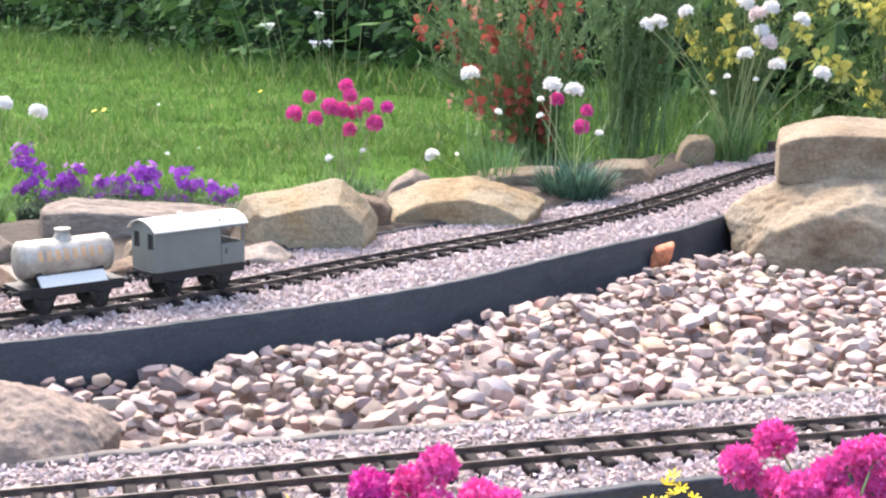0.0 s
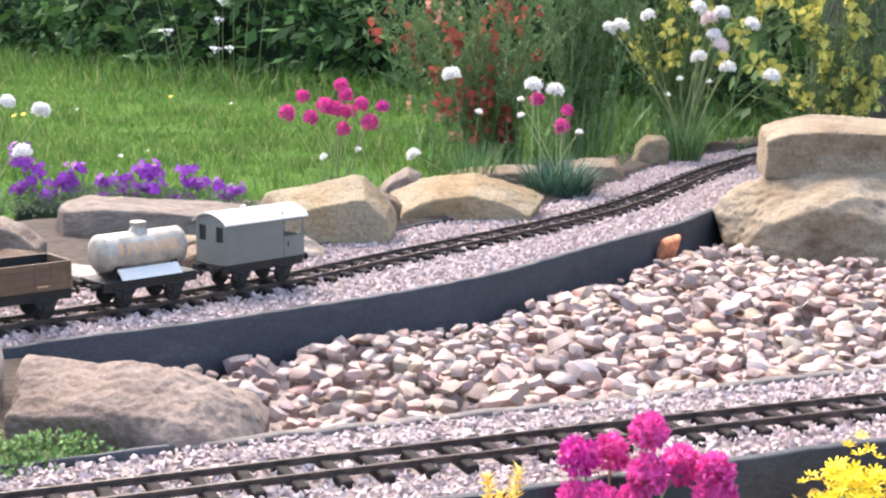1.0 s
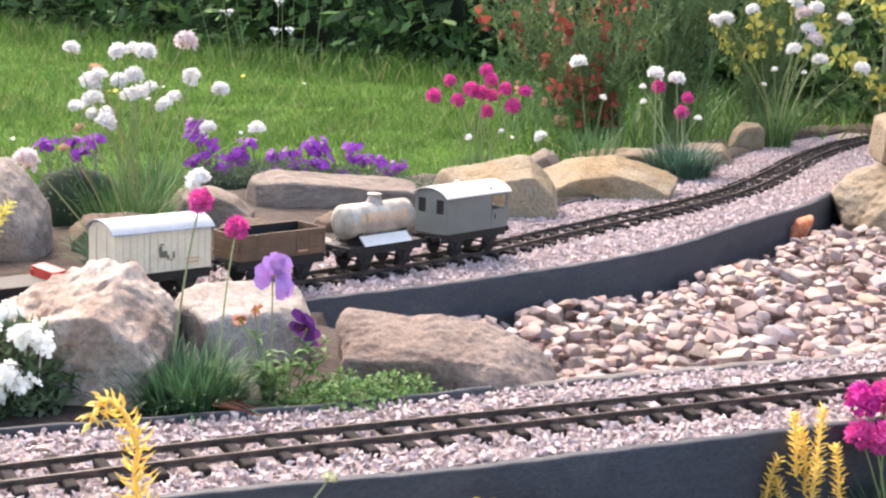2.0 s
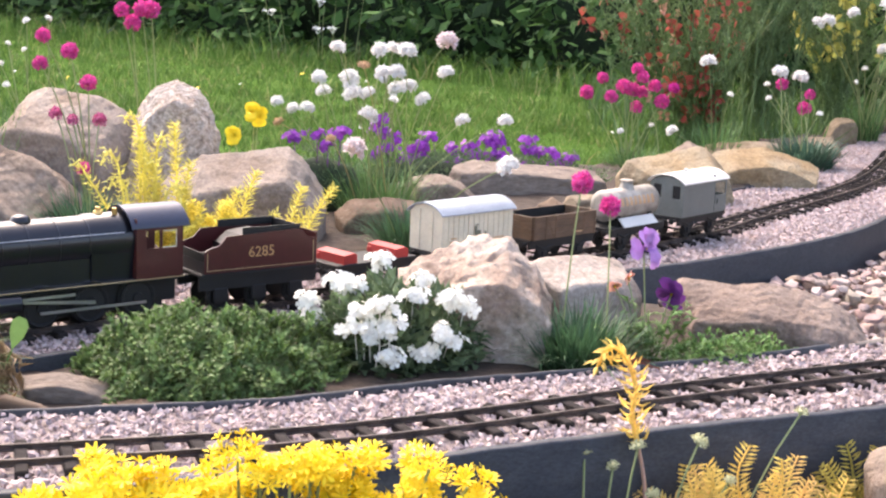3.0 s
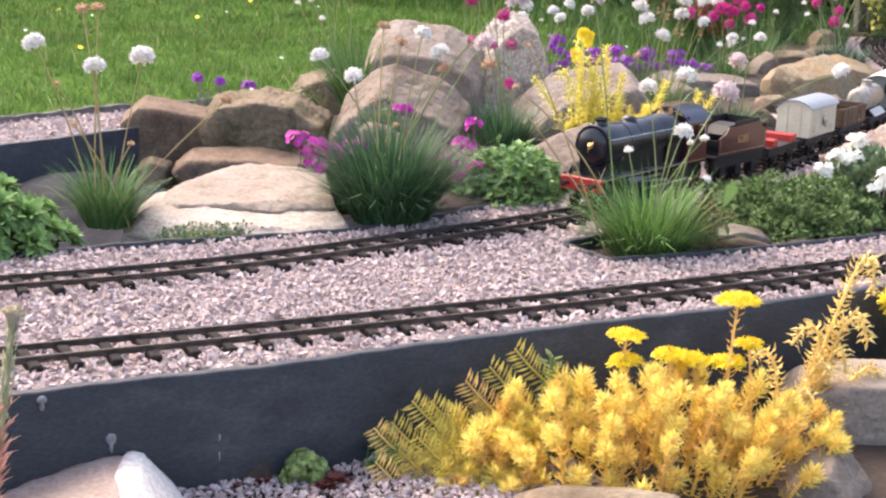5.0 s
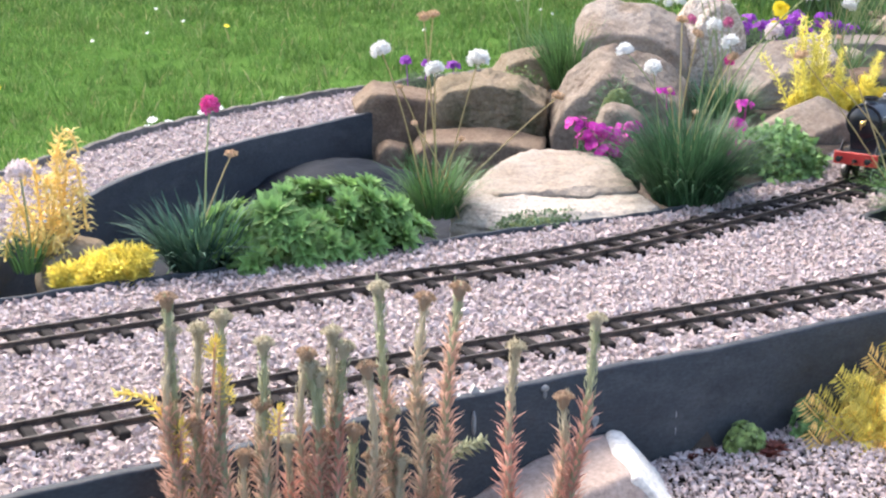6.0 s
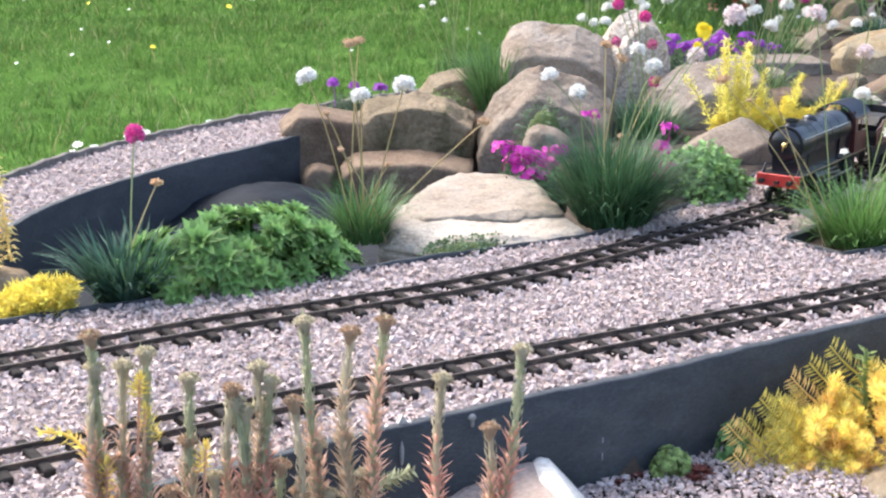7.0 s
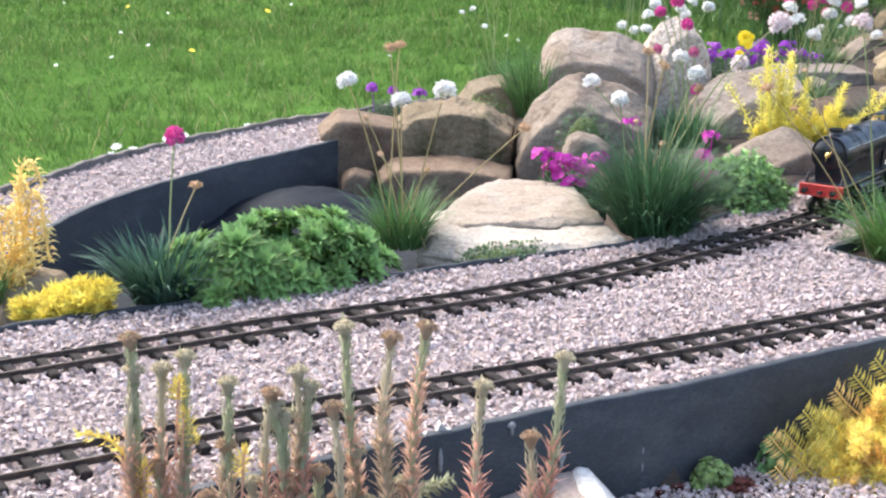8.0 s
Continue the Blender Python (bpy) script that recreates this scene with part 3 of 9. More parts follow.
def railway(line, label):
    track = thing("railway_track", label, "railway track", group="garden railway tracks")
    t = np.gradient(line, axis=0)
    t /= np.linalg.norm(t, axis=1)[:, None]
    nor = np.stack([-t[:, 1], t[:, 0]], 1)
    for side in (-1, 1):
        mid = line + nor * side * GAUGE / 2
        prof = [(-0.0022, 0.0015), (0.0022, 0.0015), (0.0022, 0.0026), (0.0008, 0.0032), (0.0008, 0.0058), (0.0014, 0.0062), (0.0013, 0.0076), (-0.0013, 0.0076), (-0.0014, 0.0062), (-0.0008, 0.0058), (-0.0008, 0.0032), (-0.0022, 0.0026)]
        rings = [[(*(p + q * a), z) for a, z in prof] for p, q in zip(mid, nor)]
        part("rail", Shape().loft(rings), M_RAIL, track)
    rnd = random.Random(4)
    end = along(line)[-1]
    for k in range(int(end / PITCH)):
        p, d = on_line(line, (k + 0.5) * PITCH + rnd.uniform(-0.002, 0.002))
        ob = new("sleeper", sleeper_mesh)
        ob.parent = track
        ob.matrix_basis = pose(p[0], p[1], rnd.uniform(-0.001, 0.0006), 0, 0, math.degrees(math.atan2(d[1], d[0])) + rnd.uniform(-2.5, 2.5))
    return track


railway(FRONT, "model railway track with brown rails on dark sleepers in gravel")
railway(REAR, "curving model railway track with brown rails on dark sleepers")


# ---- gravel ----
def turns(n, rng, tilt=1.0):
    q = rng.normal(size=(n, 4))
    q[:, 1:3] *= tilt
    q /= np.linalg.norm(q, axis=1)[:, None]
    w, x, y, z = q.T
    return np.stack([1 - 2 * (y * y + z * z), 2 * (x * y - z * w), 2 * (x * z + y * w), 2 * (x * y + z * w), 1 - 2 * (x * x + z * z), 2 * (y * z - x * w),
                     2 * (x * z - y * w), 2 * (y * z + x * w), 1 - 2 * (x * x + y * y)], 1).reshape(n, 3, 3)


OCTA_V = np.array([(1, 0, 0), (-1, 0, 0), (0, 1, 0), (0, -1, 0), (0, 0, 1), (0, 0, -1)], float)
OCTA_F = np.array([(0, 2, 4), (2, 1, 4), (1, 3, 4), (3, 0, 4), (2, 0, 5), (1, 2, 5), (3, 1, 5), (0, 3, 5)])


def clear_of_track(x, y):
    ok = np.ones(len(x), bool)
    for line in (FRONT, REAR):
        far = along(line)
        d = off_line(line, x, y)
        near = np.argmin((x[:, None] - line[None, :, 0]) ** 2 + (y[:, None] - line[None, :, 1]) ** 2, 1)
        way = np.gradient(line, axis=0)
        way /= np.linalg.norm(way, axis=1)[:, None]
        gone = far[near] + (x - line[near, 0]) * way[near, 0] + (y - line[near, 1]) * way[near, 1]
        phase = np.mod(gone / PITCH - 0.5, 1.0)
        ok &= ~(np.abs(d - GAUGE / 2) < 0.0032)
        over = (np.minimum(phase, 1 - phase) * PITCH < 0.0072) & (d < 0.0405)
        ok &= ~over
    return ok


rng = np.random.default_rng(5)


def chips(n, poly, x0, x1, y0, y1, keepers=True):
    x, y = rng.uniform(x0, x1, n), rng.uniform(y0, y1, n)
    k = inside(x, y, poly)
    x, y = x[k], y[k]
    if keepers:
        ok = np.concatenate([clear_of_track(a, b) for a, b in zip(np.array_split(x, 40), np.array_split(y, 40))])
        x, y = x[ok], y[ok]
    n = len(x)
    size = np.clip(rng.lognormal(math.log(0.0026), 0.30, (n, 1)), 0.0015, 0.0052) * rng.uniform(0.6, 1.35, (n, 3)) * (1.1, 1, 0.55)
    v = OCTA_V * size[:, None, :] + rng.normal(size=(n, 6, 3)) * 0.0008
    v = np.einsum("nij,nkj->nki", turns(n, rng, 0.42), v)
    v += np.stack([x, y, rng.uniform(-0.0045, 0.0005, n)], 1)[:, None]
    return v


near_box = (-1.0, -0.62, -0.50, -0.20)
some = chips(590000, BED, -1.6, 2.1, -0.9, 2.9)
centre = some.mean(1)
picked = np.flatnonzero((centre[:, 0] > near_box[0]) & (centre[:, 0] < near_box[1]) & (centre[:, 1] > near_box[2]) & (centre[:, 1] < near_box[3]) & (centre[:, 2] > 0))[:300]
rest = np.delete(some, picked, axis=0)
gravel = bulk("gravel", rest.reshape(-1, 3), (OCTA_F[None] + 6 * np.arange(len(rest))[:, None, None]).reshape(-1, 3), M_CHIP, bed)
tagged(gravel, "loose pink and white granite gravel", kind="stuff")
chip_meshes = []
for k in range(12):
    s = Shape()
    s.add(some[picked[k]] - some[picked[k]].mean(0), OCTA_F.tolist())
    chip_meshes.append(s.mesh("gravel_chip", M_CHIP_SINGLE))
for k, i in enumerate(picked):
    ob = new("gravel_chip", chip_meshes[k % 12])
    ob.parent = bed
    ob.matrix_basis = pose(*some[i].mean(0), 0, 0, (k * 77) % 360)
loop_some = chips(64000, LOOP, -1.75, -0.3, -0.3, 1.4, False)
tagged(bulk("gravel", loop_some.reshape(-1, 3), (OCTA_F[None] + 6 * np.arange(len(loop_some))[:, None, None]).reshape(-1, 3), M_CHIP, loop_bed), "loose pink and white granite gravel", kind="stuff")


# ---- pebbles ----
def hull_stone(seed, flat=0.62):
    """A broken pebble: a hull round points on a rough, slightly skewed block."""
    r = random.Random(seed)
    bm = bmesh.new()
    skew = r.uniform(-0.25, 0.25)
    for _ in range(22):
        p = Vector((r.uniform(-1, 1), r.uniform(-1, 1), r.uniform(-1, 1)))
        norm = (abs(p.x) ** 3.3 + abs(p.y) ** 3.3 + abs(p.z) ** 3.3) ** (1 / 3.3)
        p = p / norm * r.uniform(0.86, 1.0)
        bm.verts.new((p.x * 0.95 + skew * p.y, p.y * 0.78, p.z * flat + 0.15 * skew * p.x))
    res = bmesh.ops.convex_hull(bm, input=bm.verts)
    bmesh.ops.delete(bm, geom=[e for e in res["geom_interior"] if isinstance(e, bmesh.types.BMVert)], context="VERTS")
    bmesh.ops.triangulate(bm, faces=bm.faces)
    bm.verts.index_update()
    v = np.array([p.co[:] for p in bm.verts])
    f = np.array([[p.index for p in face.verts] for face in bm.faces])
    bm.free()
    return v, f


STONES = [hull_stone(100 + k, random.Random(k).uniform(0.42, 0.68)) for k in range(18)]
pebble_bed = tagged(slab("pebble_bed", BASIN, -0.074, -0.14, M_BEDDING), "bed of mixed rounded pink, grey and buff pebbles between the tracks", "pebble bed", kind="structure")


def pile(x, y):
    d = off_line(REAR_WALL, x, y)
    e = off_line(FRONT_BACK, x, y)
    return -0.060 + 0.012 * waves(x, y, 2.2) - 0.015 * np.exp(-(d / 0.05) ** 2) + 0.035 * np.exp(-(e / 0.09) ** 2)


n = 15000
px, py = rng.uniform(0.6, 2.2, n), rng.uniform(0.2, 2.2, n)
ok = inside(px, py, BASIN) & (off_line(REAR_WALL, px, py) > 0.022) & (off_line(FRONT_BACK, px, py) > 0.022) & ~((px < 0.78) & (py < 0.46)) & ~((px > 1.52) & (py > 1.66))
px, py = px[ok], py[ok]
size = np.clip(rng.lognormal(math.log(0.0118), 0.36, len(px)), 0.0065, 0.026)
# larger stones keep their distance from one another, layer by layer
order = np.argsort(-size)
placed, layer_of = [], []
for i in order:
    for layer in (0, 1, 2):
        if all((px[i] - px[j]) ** 2 + (py[i] - py[j]) ** 2 > (0.70 * (size[i] + size[j])) ** 2 for j, l in placed if l == layer and abs(px[i] - px[j]) < 0.06):
            placed.append((i, layer))
            break
placed = [(i, l) for i, l in placed]
placed.sort(key=lambda q: abs(px[q[0]] - 0.98) + abs(py[q[0]] - 0.72) - 0.25 * q[1])
stone_meshes = []
for v, f in STONES:
    s = Shape()
    s.add(v.tolist(), f.tolist())
    stone_meshes.append(soften(s.mesh("pebble", M_PEBBLE_SINGLE), 34))
bulk_v, bulk_f, base = [], [], 0
rnd = random.Random(8)
for k, (i, layer) in enumerate(placed):
    z = float(pile(px[i], py[i])) - 0.008 + (-0.010, 0.006, 0.020)[layer] + rnd.uniform(-0.004, 0.006)
    m = pose(px[i], py[i], z, rnd.uniform(-24, 24), rnd.uniform(-24, 24), rnd.uniform(0, 360)) @ Matrix.Scale(float(size[i]), 4)
    which = rnd.randrange(len(STONES))
    if k < 300:
        ob = new("pebble", stone_meshes[which])
        ob.parent = pebble_bed
        ob.matrix_basis = m
    else:
        v, f = STONES[which]
        mm = np.array(m)
        bulk_v.append(v @ mm[:3, :3].T + mm[:3, 3])
        bulk_f.append(f + base)
        base += len(v)
pebbles = tagged(bulk("pebbles", np.concatenate(bulk_v), np.concatenate(bulk_f), M_PEBBLE, pebble_bed, smooth=True), "heaped pink, grey and buff pebbles", kind="stuff")
pebbles.data.set_sharp_from_angle(angle=radians(34))


# ---- rocks ----
def ball(level):
    bm = bmesh.new()
    bmesh.ops.create_icosphere(bm, subdivisions=level, radius=1.0)
    bm.verts.index_update()
    v = np.array([p.co[:] for p in bm.verts])
    f = np.array([[p.index for p in face.verts] for face in bm.faces])
    bm.free()
    return v, f


BALLS = {k: ball(k) for k in (4, 5, 6)}


def hull_planes(points):
    """The flat sides of the tightest convex body round some corners: outward normals and distances from the origin."""
    bm = bmesh.new()
    for p in points:
        bm.verts.new(p)
    bmesh.ops.convex_hull(bm, input=bm.verts)
    bm.normal_update()
    got = []
    for face in bm.faces:
        n = face.normal.copy()
        d = n.dot(face.verts[0].co)
        if d < 0:
            n, d = -n, -d
        if d > 1e-5 and all(n.dot(m) < 0.985 for m, _ in got):
            got.append((n, d))
    bm.free()
    return np.array([n[:] for n, _ in got]), np.array([d for _, d in got])


def weathered(corners, seed, edge=150, rough=0.03, cuts=4, level=5, strata=0.0, pits=0.0):
    """A weathered stone round its corners: edges worn round, corners broken off, then roughened, layered and pitted."""
    corners = np.array(corners, float)
    mid = (corners.min(0) + corners.max(0)) / 2
    corners = corners - mid
    r = np.random.default_rng(seed)
    v, f = BALLS[level]
    half = np.abs(corners).max(0)
    nrm, dist = hull_planes([tuple(q) for q in corners / half])
    near = np.maximum(0, v @ nrm.T) / dist
    far = (near ** edge).sum(1) ** (-1 / edge)
    p = v * far[:, None]
    for _ in range(cuts):
        n = r.normal(size=3) * (1, 1, 0.55)
        n /= np.linalg.norm(n)
        reach = (p @ n).max()
        over = np.maximum(0, p @ n - reach * r.uniform(0.84, 0.96))
        p = p - over[:, None] * n * 0.95
    low, high = p.min(0), p.max(0)
    p = ((p - low) / (high - low) * 2 - 1) * half
    unit = float(np.sort(half)[1])
    out = v / half
    out /= np.linalg.norm(out, axis=1)[:, None]
    off = Vector(r.uniform(-50, 50, 3))
    amount = np.empty(len(p))
    for i, q in enumerate(p):
        q = Vector(q)
        big = noise.fractal(q * (1.1 / unit) + off, 1.0, 2.0, 3)
        crack = abs(noise.noise(q * (2.6 / unit) + off * 1.7))
        fine = noise.fractal(q * (9 / unit) + off, 0.8, 2.0, 3)
        amount[i] = big * 0.9 - 0.55 * max(0.0, 0.22 - crack) + 0.30 * fine
        if pits:
            amount[i] -= pits * max(0.0, noise.noise(q * (5.5 / unit) - off) - 0.12) * 4
    p = p + out * (amount * rough * unit * 2.0)[:, None]
    if strata:
        step = np.array([noise.noise(Vector((q[0] * 5, q[1] * 5, q[2] * 160)) + off) + 0.5 * noise.noise(Vector((q[0] * 9, q[1] * 9, q[2] * 420)) + off) for q in p])
        p[:, :2] *= (1 + strata * step)[:, None]
    return p + mid, f


def rock(at, base, turn, outline, depth, seed, mat, label, face=(0.80, 0.0, -0.06), back=0.86, sink=2.0, **worn):
    """A boulder from its front outline, in centimetres across and up from its base; the face is that outline drawn in and shifted on its near side."""
    line = [(x / 100, z / 100) for x, z in outline]
    wide, tall = max(x for x, _ in line), max(z for _, z in line)
    line += [(x * 0.96, -sink / 100) for x, z in line if z < 0.3 * tall]
    d, (k, dx, dz) = depth / 100, face
    corners = [(x, 0.05 * d, z) for x, z in line]
    corners += [(x * k + dx * wide, -d / 2, tall / 2 + (z - tall / 2) * k + dz * tall) for x, z in line]
    corners += [(x * back, d / 2, tall / 2 + (z - tall / 2) * back - 0.03 * tall - (0.11 * d if z > tall / 2 else 0)) for x, z in line]
    p, f = weathered(corners, seed, **worn)
    ob = bulk("rock", p, f, mat, smooth=True)
    ob.matrix_basis = pose(at[0], at[1], base, 0, 0, turn)
    return tagged(ob, label, "rock", group="border rocks")


S, G, B, P = M_SANDSTONE, M_GREYSTONE, M_BROWNSTONE, M_PALESTONE
# the stack above the pond
rock((-0.624, 0.958), -0.077, -11, [(-9.3, 9.6), (-6.4, 12.1), (-1, 12.4), (7.7, 11.3), (9.3, 7), (8.3, 3.1), (4.5, 1.2), (-1, 0), (-6.5, 1.1), (-8.4, 4.6)], 15, 1, B,
     "angular brown sandstone block above the empty pond", (0.93, 0.02, -0.06), sink=8, strata=0.02, edge=230)
rock((-0.462, 0.927), -0.067, -14, [(-11.8, 7.8), (-9.0, 12.3), (0.6, 13.9), (6.4, 13.0), (11.8, 9.2), (11.5, 3.3), (7.7, 1.7), (4.8, 0.0), (-0.1, 2.6), (-7.0, 4.0)], 17, 12, M_MOSSSTONE,
     "dark mossy brown stone stacked over a slab", (0.90, 0.04, -0.08), sink=2, rough=0.06, cuts=5, edge=230, level=6)
rock((-0.500, 0.821), -0.111, -13, [(-12.4, 6.7), (-10.1, 8.6), (2.1, 9.1), (12.4, 7.1), (12.3, 3.5), (3.2, 0.0), (-4.4, 1.8), (-11.9, 5.1)], 17, 3, B,
     "long brown sandstone slab under the stacked stones", (0.95, 0.0, -0.10), sink=6, strata=0.03, edge=240, rough=0.025)
rock((-0.663, 0.845), -0.096, -10, [(-3.2, 1.6), (-3, 4.8), (-0.4, 5.5), (3.2, 4.5), (3.2, 0.6), (-1.5, 0)], 5, 4, B, "small tan stone wedged by the pond", sink=5, level=4)
rock((-0.341, 1.125), 0.016, -15, [(-6.7, 2.1), (-4.2, 5.3), (0.3, 6.9), (4.4, 7.5), (6.7, 5.2), (6.3, 0), (-1.8, 0.2)], 8, 5, S, "tan stone behind the stacked blocks", (0.7, 0.1, -0.15), sink=7)
rock((-0.227, 0.815), -0.070, -18, [(-14, 7.1), (-13.5, 9.8), (-11, 13.1), (-6.9, 16.9), (-4.3, 19.1), (-1.8, 20.2), (0.9, 19.3), (8.3, 16.8), (12.6, 13.3), (14, 6.9), (10, 1.4), (0.6, 0), (-9, 1.9), (-12.8, 4.4)], 17, 6, G,
     "large grey boulder with a peaked top", (0.88, -0.04, -0.20), sink=3, level=6, rough=0.035, edge=230)
rock((-0.158, 0.985), 0.040, -19, [(-11.9, 6.1), (-11.5, 10.5), (-9.4, 13.7), (-5.6, 15.3), (3.3, 14.8), (8.8, 12.2), (11.5, 9), (11.9, 5.1), (9.4, 0), (-1.7, 0.2), (-10.7, 1.6)], 17, 7, P,
     "big rounded grey-brown boulder at the back of the border", (0.97, 0.0, -0.36), sink=9, rough=0.028, edge=250, level=6, cuts=2)
rock((-0.012, 0.972), 0.042, 10, [(-8.2, 1.3), (-6.8, 4.8), (-4.6, 10.8), (-3.7, 13.2), (-1.3, 15.9), (1.7, 17.4), (5.2, 16.2), (7.1, 13.2), (8.2, 8.8), (8.1, 0.8), (-5.4, 0)], 10, 8, M_GRANITE,
     "upright pale speckled granite stone", (0.84, 0.02, -0.08), sink=7, edge=140, cuts=3, rough=0.045, level=6)
rock((0.111, 0.87), -0.048, 7, [(-14.1, 6.3), (-13.7, 8.8), (-9.7, 13.2), (-4.7, 16.3), (2.7, 17.1), (8.5, 18), (11.1, 15.9), (13.6, 11.7), (14.1, 3.6), (10, 0), (-6.9, 0.5), (-12.8, 2.9)], 17, 9, P,
     "wide buff boulder behind the golden sedum", (0.93, 0.02, -0.20), sink=2, level=6, edge=230, cuts=3)
rock((-0.299, 0.605), -0.002, -18, [(-4.3, 2), (-3.4, 5), (-1.5, 6), (1.5, 5.3), (4.3, 3.2), (4.1, 0.7), (-3.2, 0)], 6, 11, G, "small rounded grey stone under the boulder", sink=2.5, level=4, edge=81)
rock((0.017, 0.515), -0.031, 12, [(-9.5, 3.5), (-8.7, 6), (-3.9, 8.6), (1.7, 10.3), (6.6, 8.7), (9.5, 4.7), (8.9, 3.2), (3.2, 1.7), (-3.8, 0), (-8.7, 0)], 14, 13, G,
     "flat-topped smooth grey stone by the track", (0.94, -0.04, -0.30), sink=1.5, cuts=3, rough=0.018, edge=183)
# beside the rear track
rock((0.328, 0.955), -0.023, 12, [(-7.3, 0.5), (-7, 5.6), (-5.5, 7), (1.5, 7.5), (6, 6.9), (7.3, 5.2), (7, 1.8), (1.6, 0.3), (-3.4, 0)], 10, 14, B, "brown stone among the white thrift", (0.88, 0, -0.12), strata=0.02)
rock((0.410, 1.16), -0.003, 20, [(-6.2, 1.4), (-5.7, 6.2), (-3.7, 6.8), (-0.7, 6.8), (3.1, 5.3), (6, 2.8), (6.2, 0.4), (0.7, 0)], 8, 27, G, "grey stone under the purple flowers", sink=3, strata=0.02)
rock((0.547, 1.445), -0.059, 24, [(-15.2, 0.7), (-14.8, 8.7), (-13.7, 11.2), (-11.5, 11.9), (3.1, 11.2), (14.1, 10.2), (15.2, 7.5), (14.9, 3.4), (9.9, 1.3), (-7.7, 0)], 13, 15, M_LOGSTONE,
     "long log-shaped grey-brown stone behind the rear track", (0.93, 0.0, -0.08), sink=1, cuts=3, rough=0.028, edge=91, level=6)
rock((0.825, 1.455), -0.012, 18, [(-11.1, 5.6), (-9.9, 7.9), (-5.5, 8.3), (3.5, 10.7), (5.2, 10.5), (10, 5.8), (11.1, 4), (10.4, 2.5), (6.5, 1.3), (-1.3, 0), (-7.7, 0.8), (-10.3, 3.1)], 13, 16, M_OCHRE,
     "pointed tan sandstone boulder beside the track", (0.74, 0.05, -0.16), sink=2, cuts=4, rough=0.024, edge=183, level=6)
rock((1.007, 1.745), -0.032, 11, [(-14.3, 0), (-13.1, 3.4), (-10.5, 7.3), (-6.7, 9.2), (1.9, 10.3), (7.6, 8.9), (11.4, 6.8), (14.3, 5.9), (12.5, 2.3), (-0.9, 1), (-8.5, 0)], 16, 17, M_OCHRE,
     "broad rounded tan boulder beside the track", (0.80, -0.04, -0.20), sink=1, cuts=4, rough=0.026, edge=112, level=6)
rock((0.878, 1.875), -0.008, 14, [(-4.7, 1.3), (-2.4, 4.4), (1.4, 6.8), (4.3, 5.3), (4.7, 1.9), (-2.4, 0)], 7, 18, G, "grey stone behind the tan boulders", sink=5)
rock((0.891, 1.615), 0.007, 15, [(-2.8, 4.7), (1.4, 3.7), (2.8, 2.1), (1.8, 0), (-1.8, 0.9)], 5, 61, B, "small brown stone wedged between the tan boulders", sink=4, level=4)
rock((1.041, 2.16), -0.006, 9, [(-9.7, 2.3), (-6.7, 3.4), (3.2, 4.4), (9.7, 4.0), (8.7, 1.2), (4.4, 0), (1.1, 0.2), (-4.4, 0.6)], 9, 19, S, "low flat buff stone at the lawn's edge", (0.85, 0.1, -0.2), sink=5)
rock((1.231, 2.28), -0.009, 6, [(-6.2, 3.6), (-2.8, 5.1), (3.9, 5.1), (6.2, 3), (5.1, 1.4), (0.7, 0.2), (-6.1, 0)], 8, 20, S, "low buff stone beside the tuft", (0.85, 0, -0.2), sink=4)
rock((0.591, 1.155), -0.008, 26, [(-3, 0.5), (-2.3, 3.2), (0.2, 4.3), (2.4, 2.7), (3, 1.1), (0.8, 0)], 4.5, 21, B, "small rusty brown stone by the track", (0.7, 0.1, -0.1), sink=1.5, rough=0.06, level=4)
rock((0.682, 1.165), -0.011, 24, [(-7.9, 0.6), (-3.7, 2.6), (1.3, 4.3), (5.1, 5.6), (7.4, 4.5), (7.9, 2.9), (5.4, 1.6), (-0.7, 0.4), (-6.1, 0)], 6, 22, B, "flat split tan stone lying by the track", (0.86, 0.02, -0.1), sink=1.5, strata=0.05, rough=0.045)
rock((0.649, 1.25), -0.004, 23, [(-3.6, 0.6), (-2.8, 3.2), (2.6, 3.3), (3.6, 2.1), (3.4, 0)], 5, 23, S, "tan flake of stone behind the track", sink=2, level=4)
rock((0.782, 1.285), -0.013, 20, [(-7, 0.5), (-4.1, 2.1), (-1.7, 2.7), (3.9, 3.8), (7, 1.9), (1.5, 0.8), (-1.8, 0)], 7, 24, P, "thin pale stone flush with the gravel", (0.9, 0, -0.3), sink=1, strata=0.05)
rock((0.563, 1.055), -0.009, 17, [(-4.8, 3.4), (-1.2, 2.6), (4.9, 1.6), (4.3, 0.5), (1, 0), (-1.9, 0.4), (-4.9, 0.8)], 6, 25, M_CHALK, "low white stone beside the track", (0.9, 0, -0.25), sink=1)
rock((0.515, 0.998), -0.009, 19, [(-5.6, 1.4), (-5.3, 4.7), (-3.3, 5.7), (0.3, 5.4), (5.6, 1.5), (5.2, 0.3), (-0.5, 0), (-4.8, 0.5)], 7, 26, B, "brown sloping stone beside the track", (0.78, -0.12, -0.14), sink=1.5, strata=0.03, edge=204)
rock((1.351, 2.575), -0.011, 4, [(-4.3, 0.6), (-3, 5.5), (-1.2, 7.4), (3, 7.3), (4.3, 5.3), (4.1, 1.4), (-2.2, 0)], 7, 28, M_MOSSSTONE, "mossy stone under the yellow broom", sink=5, level=4)
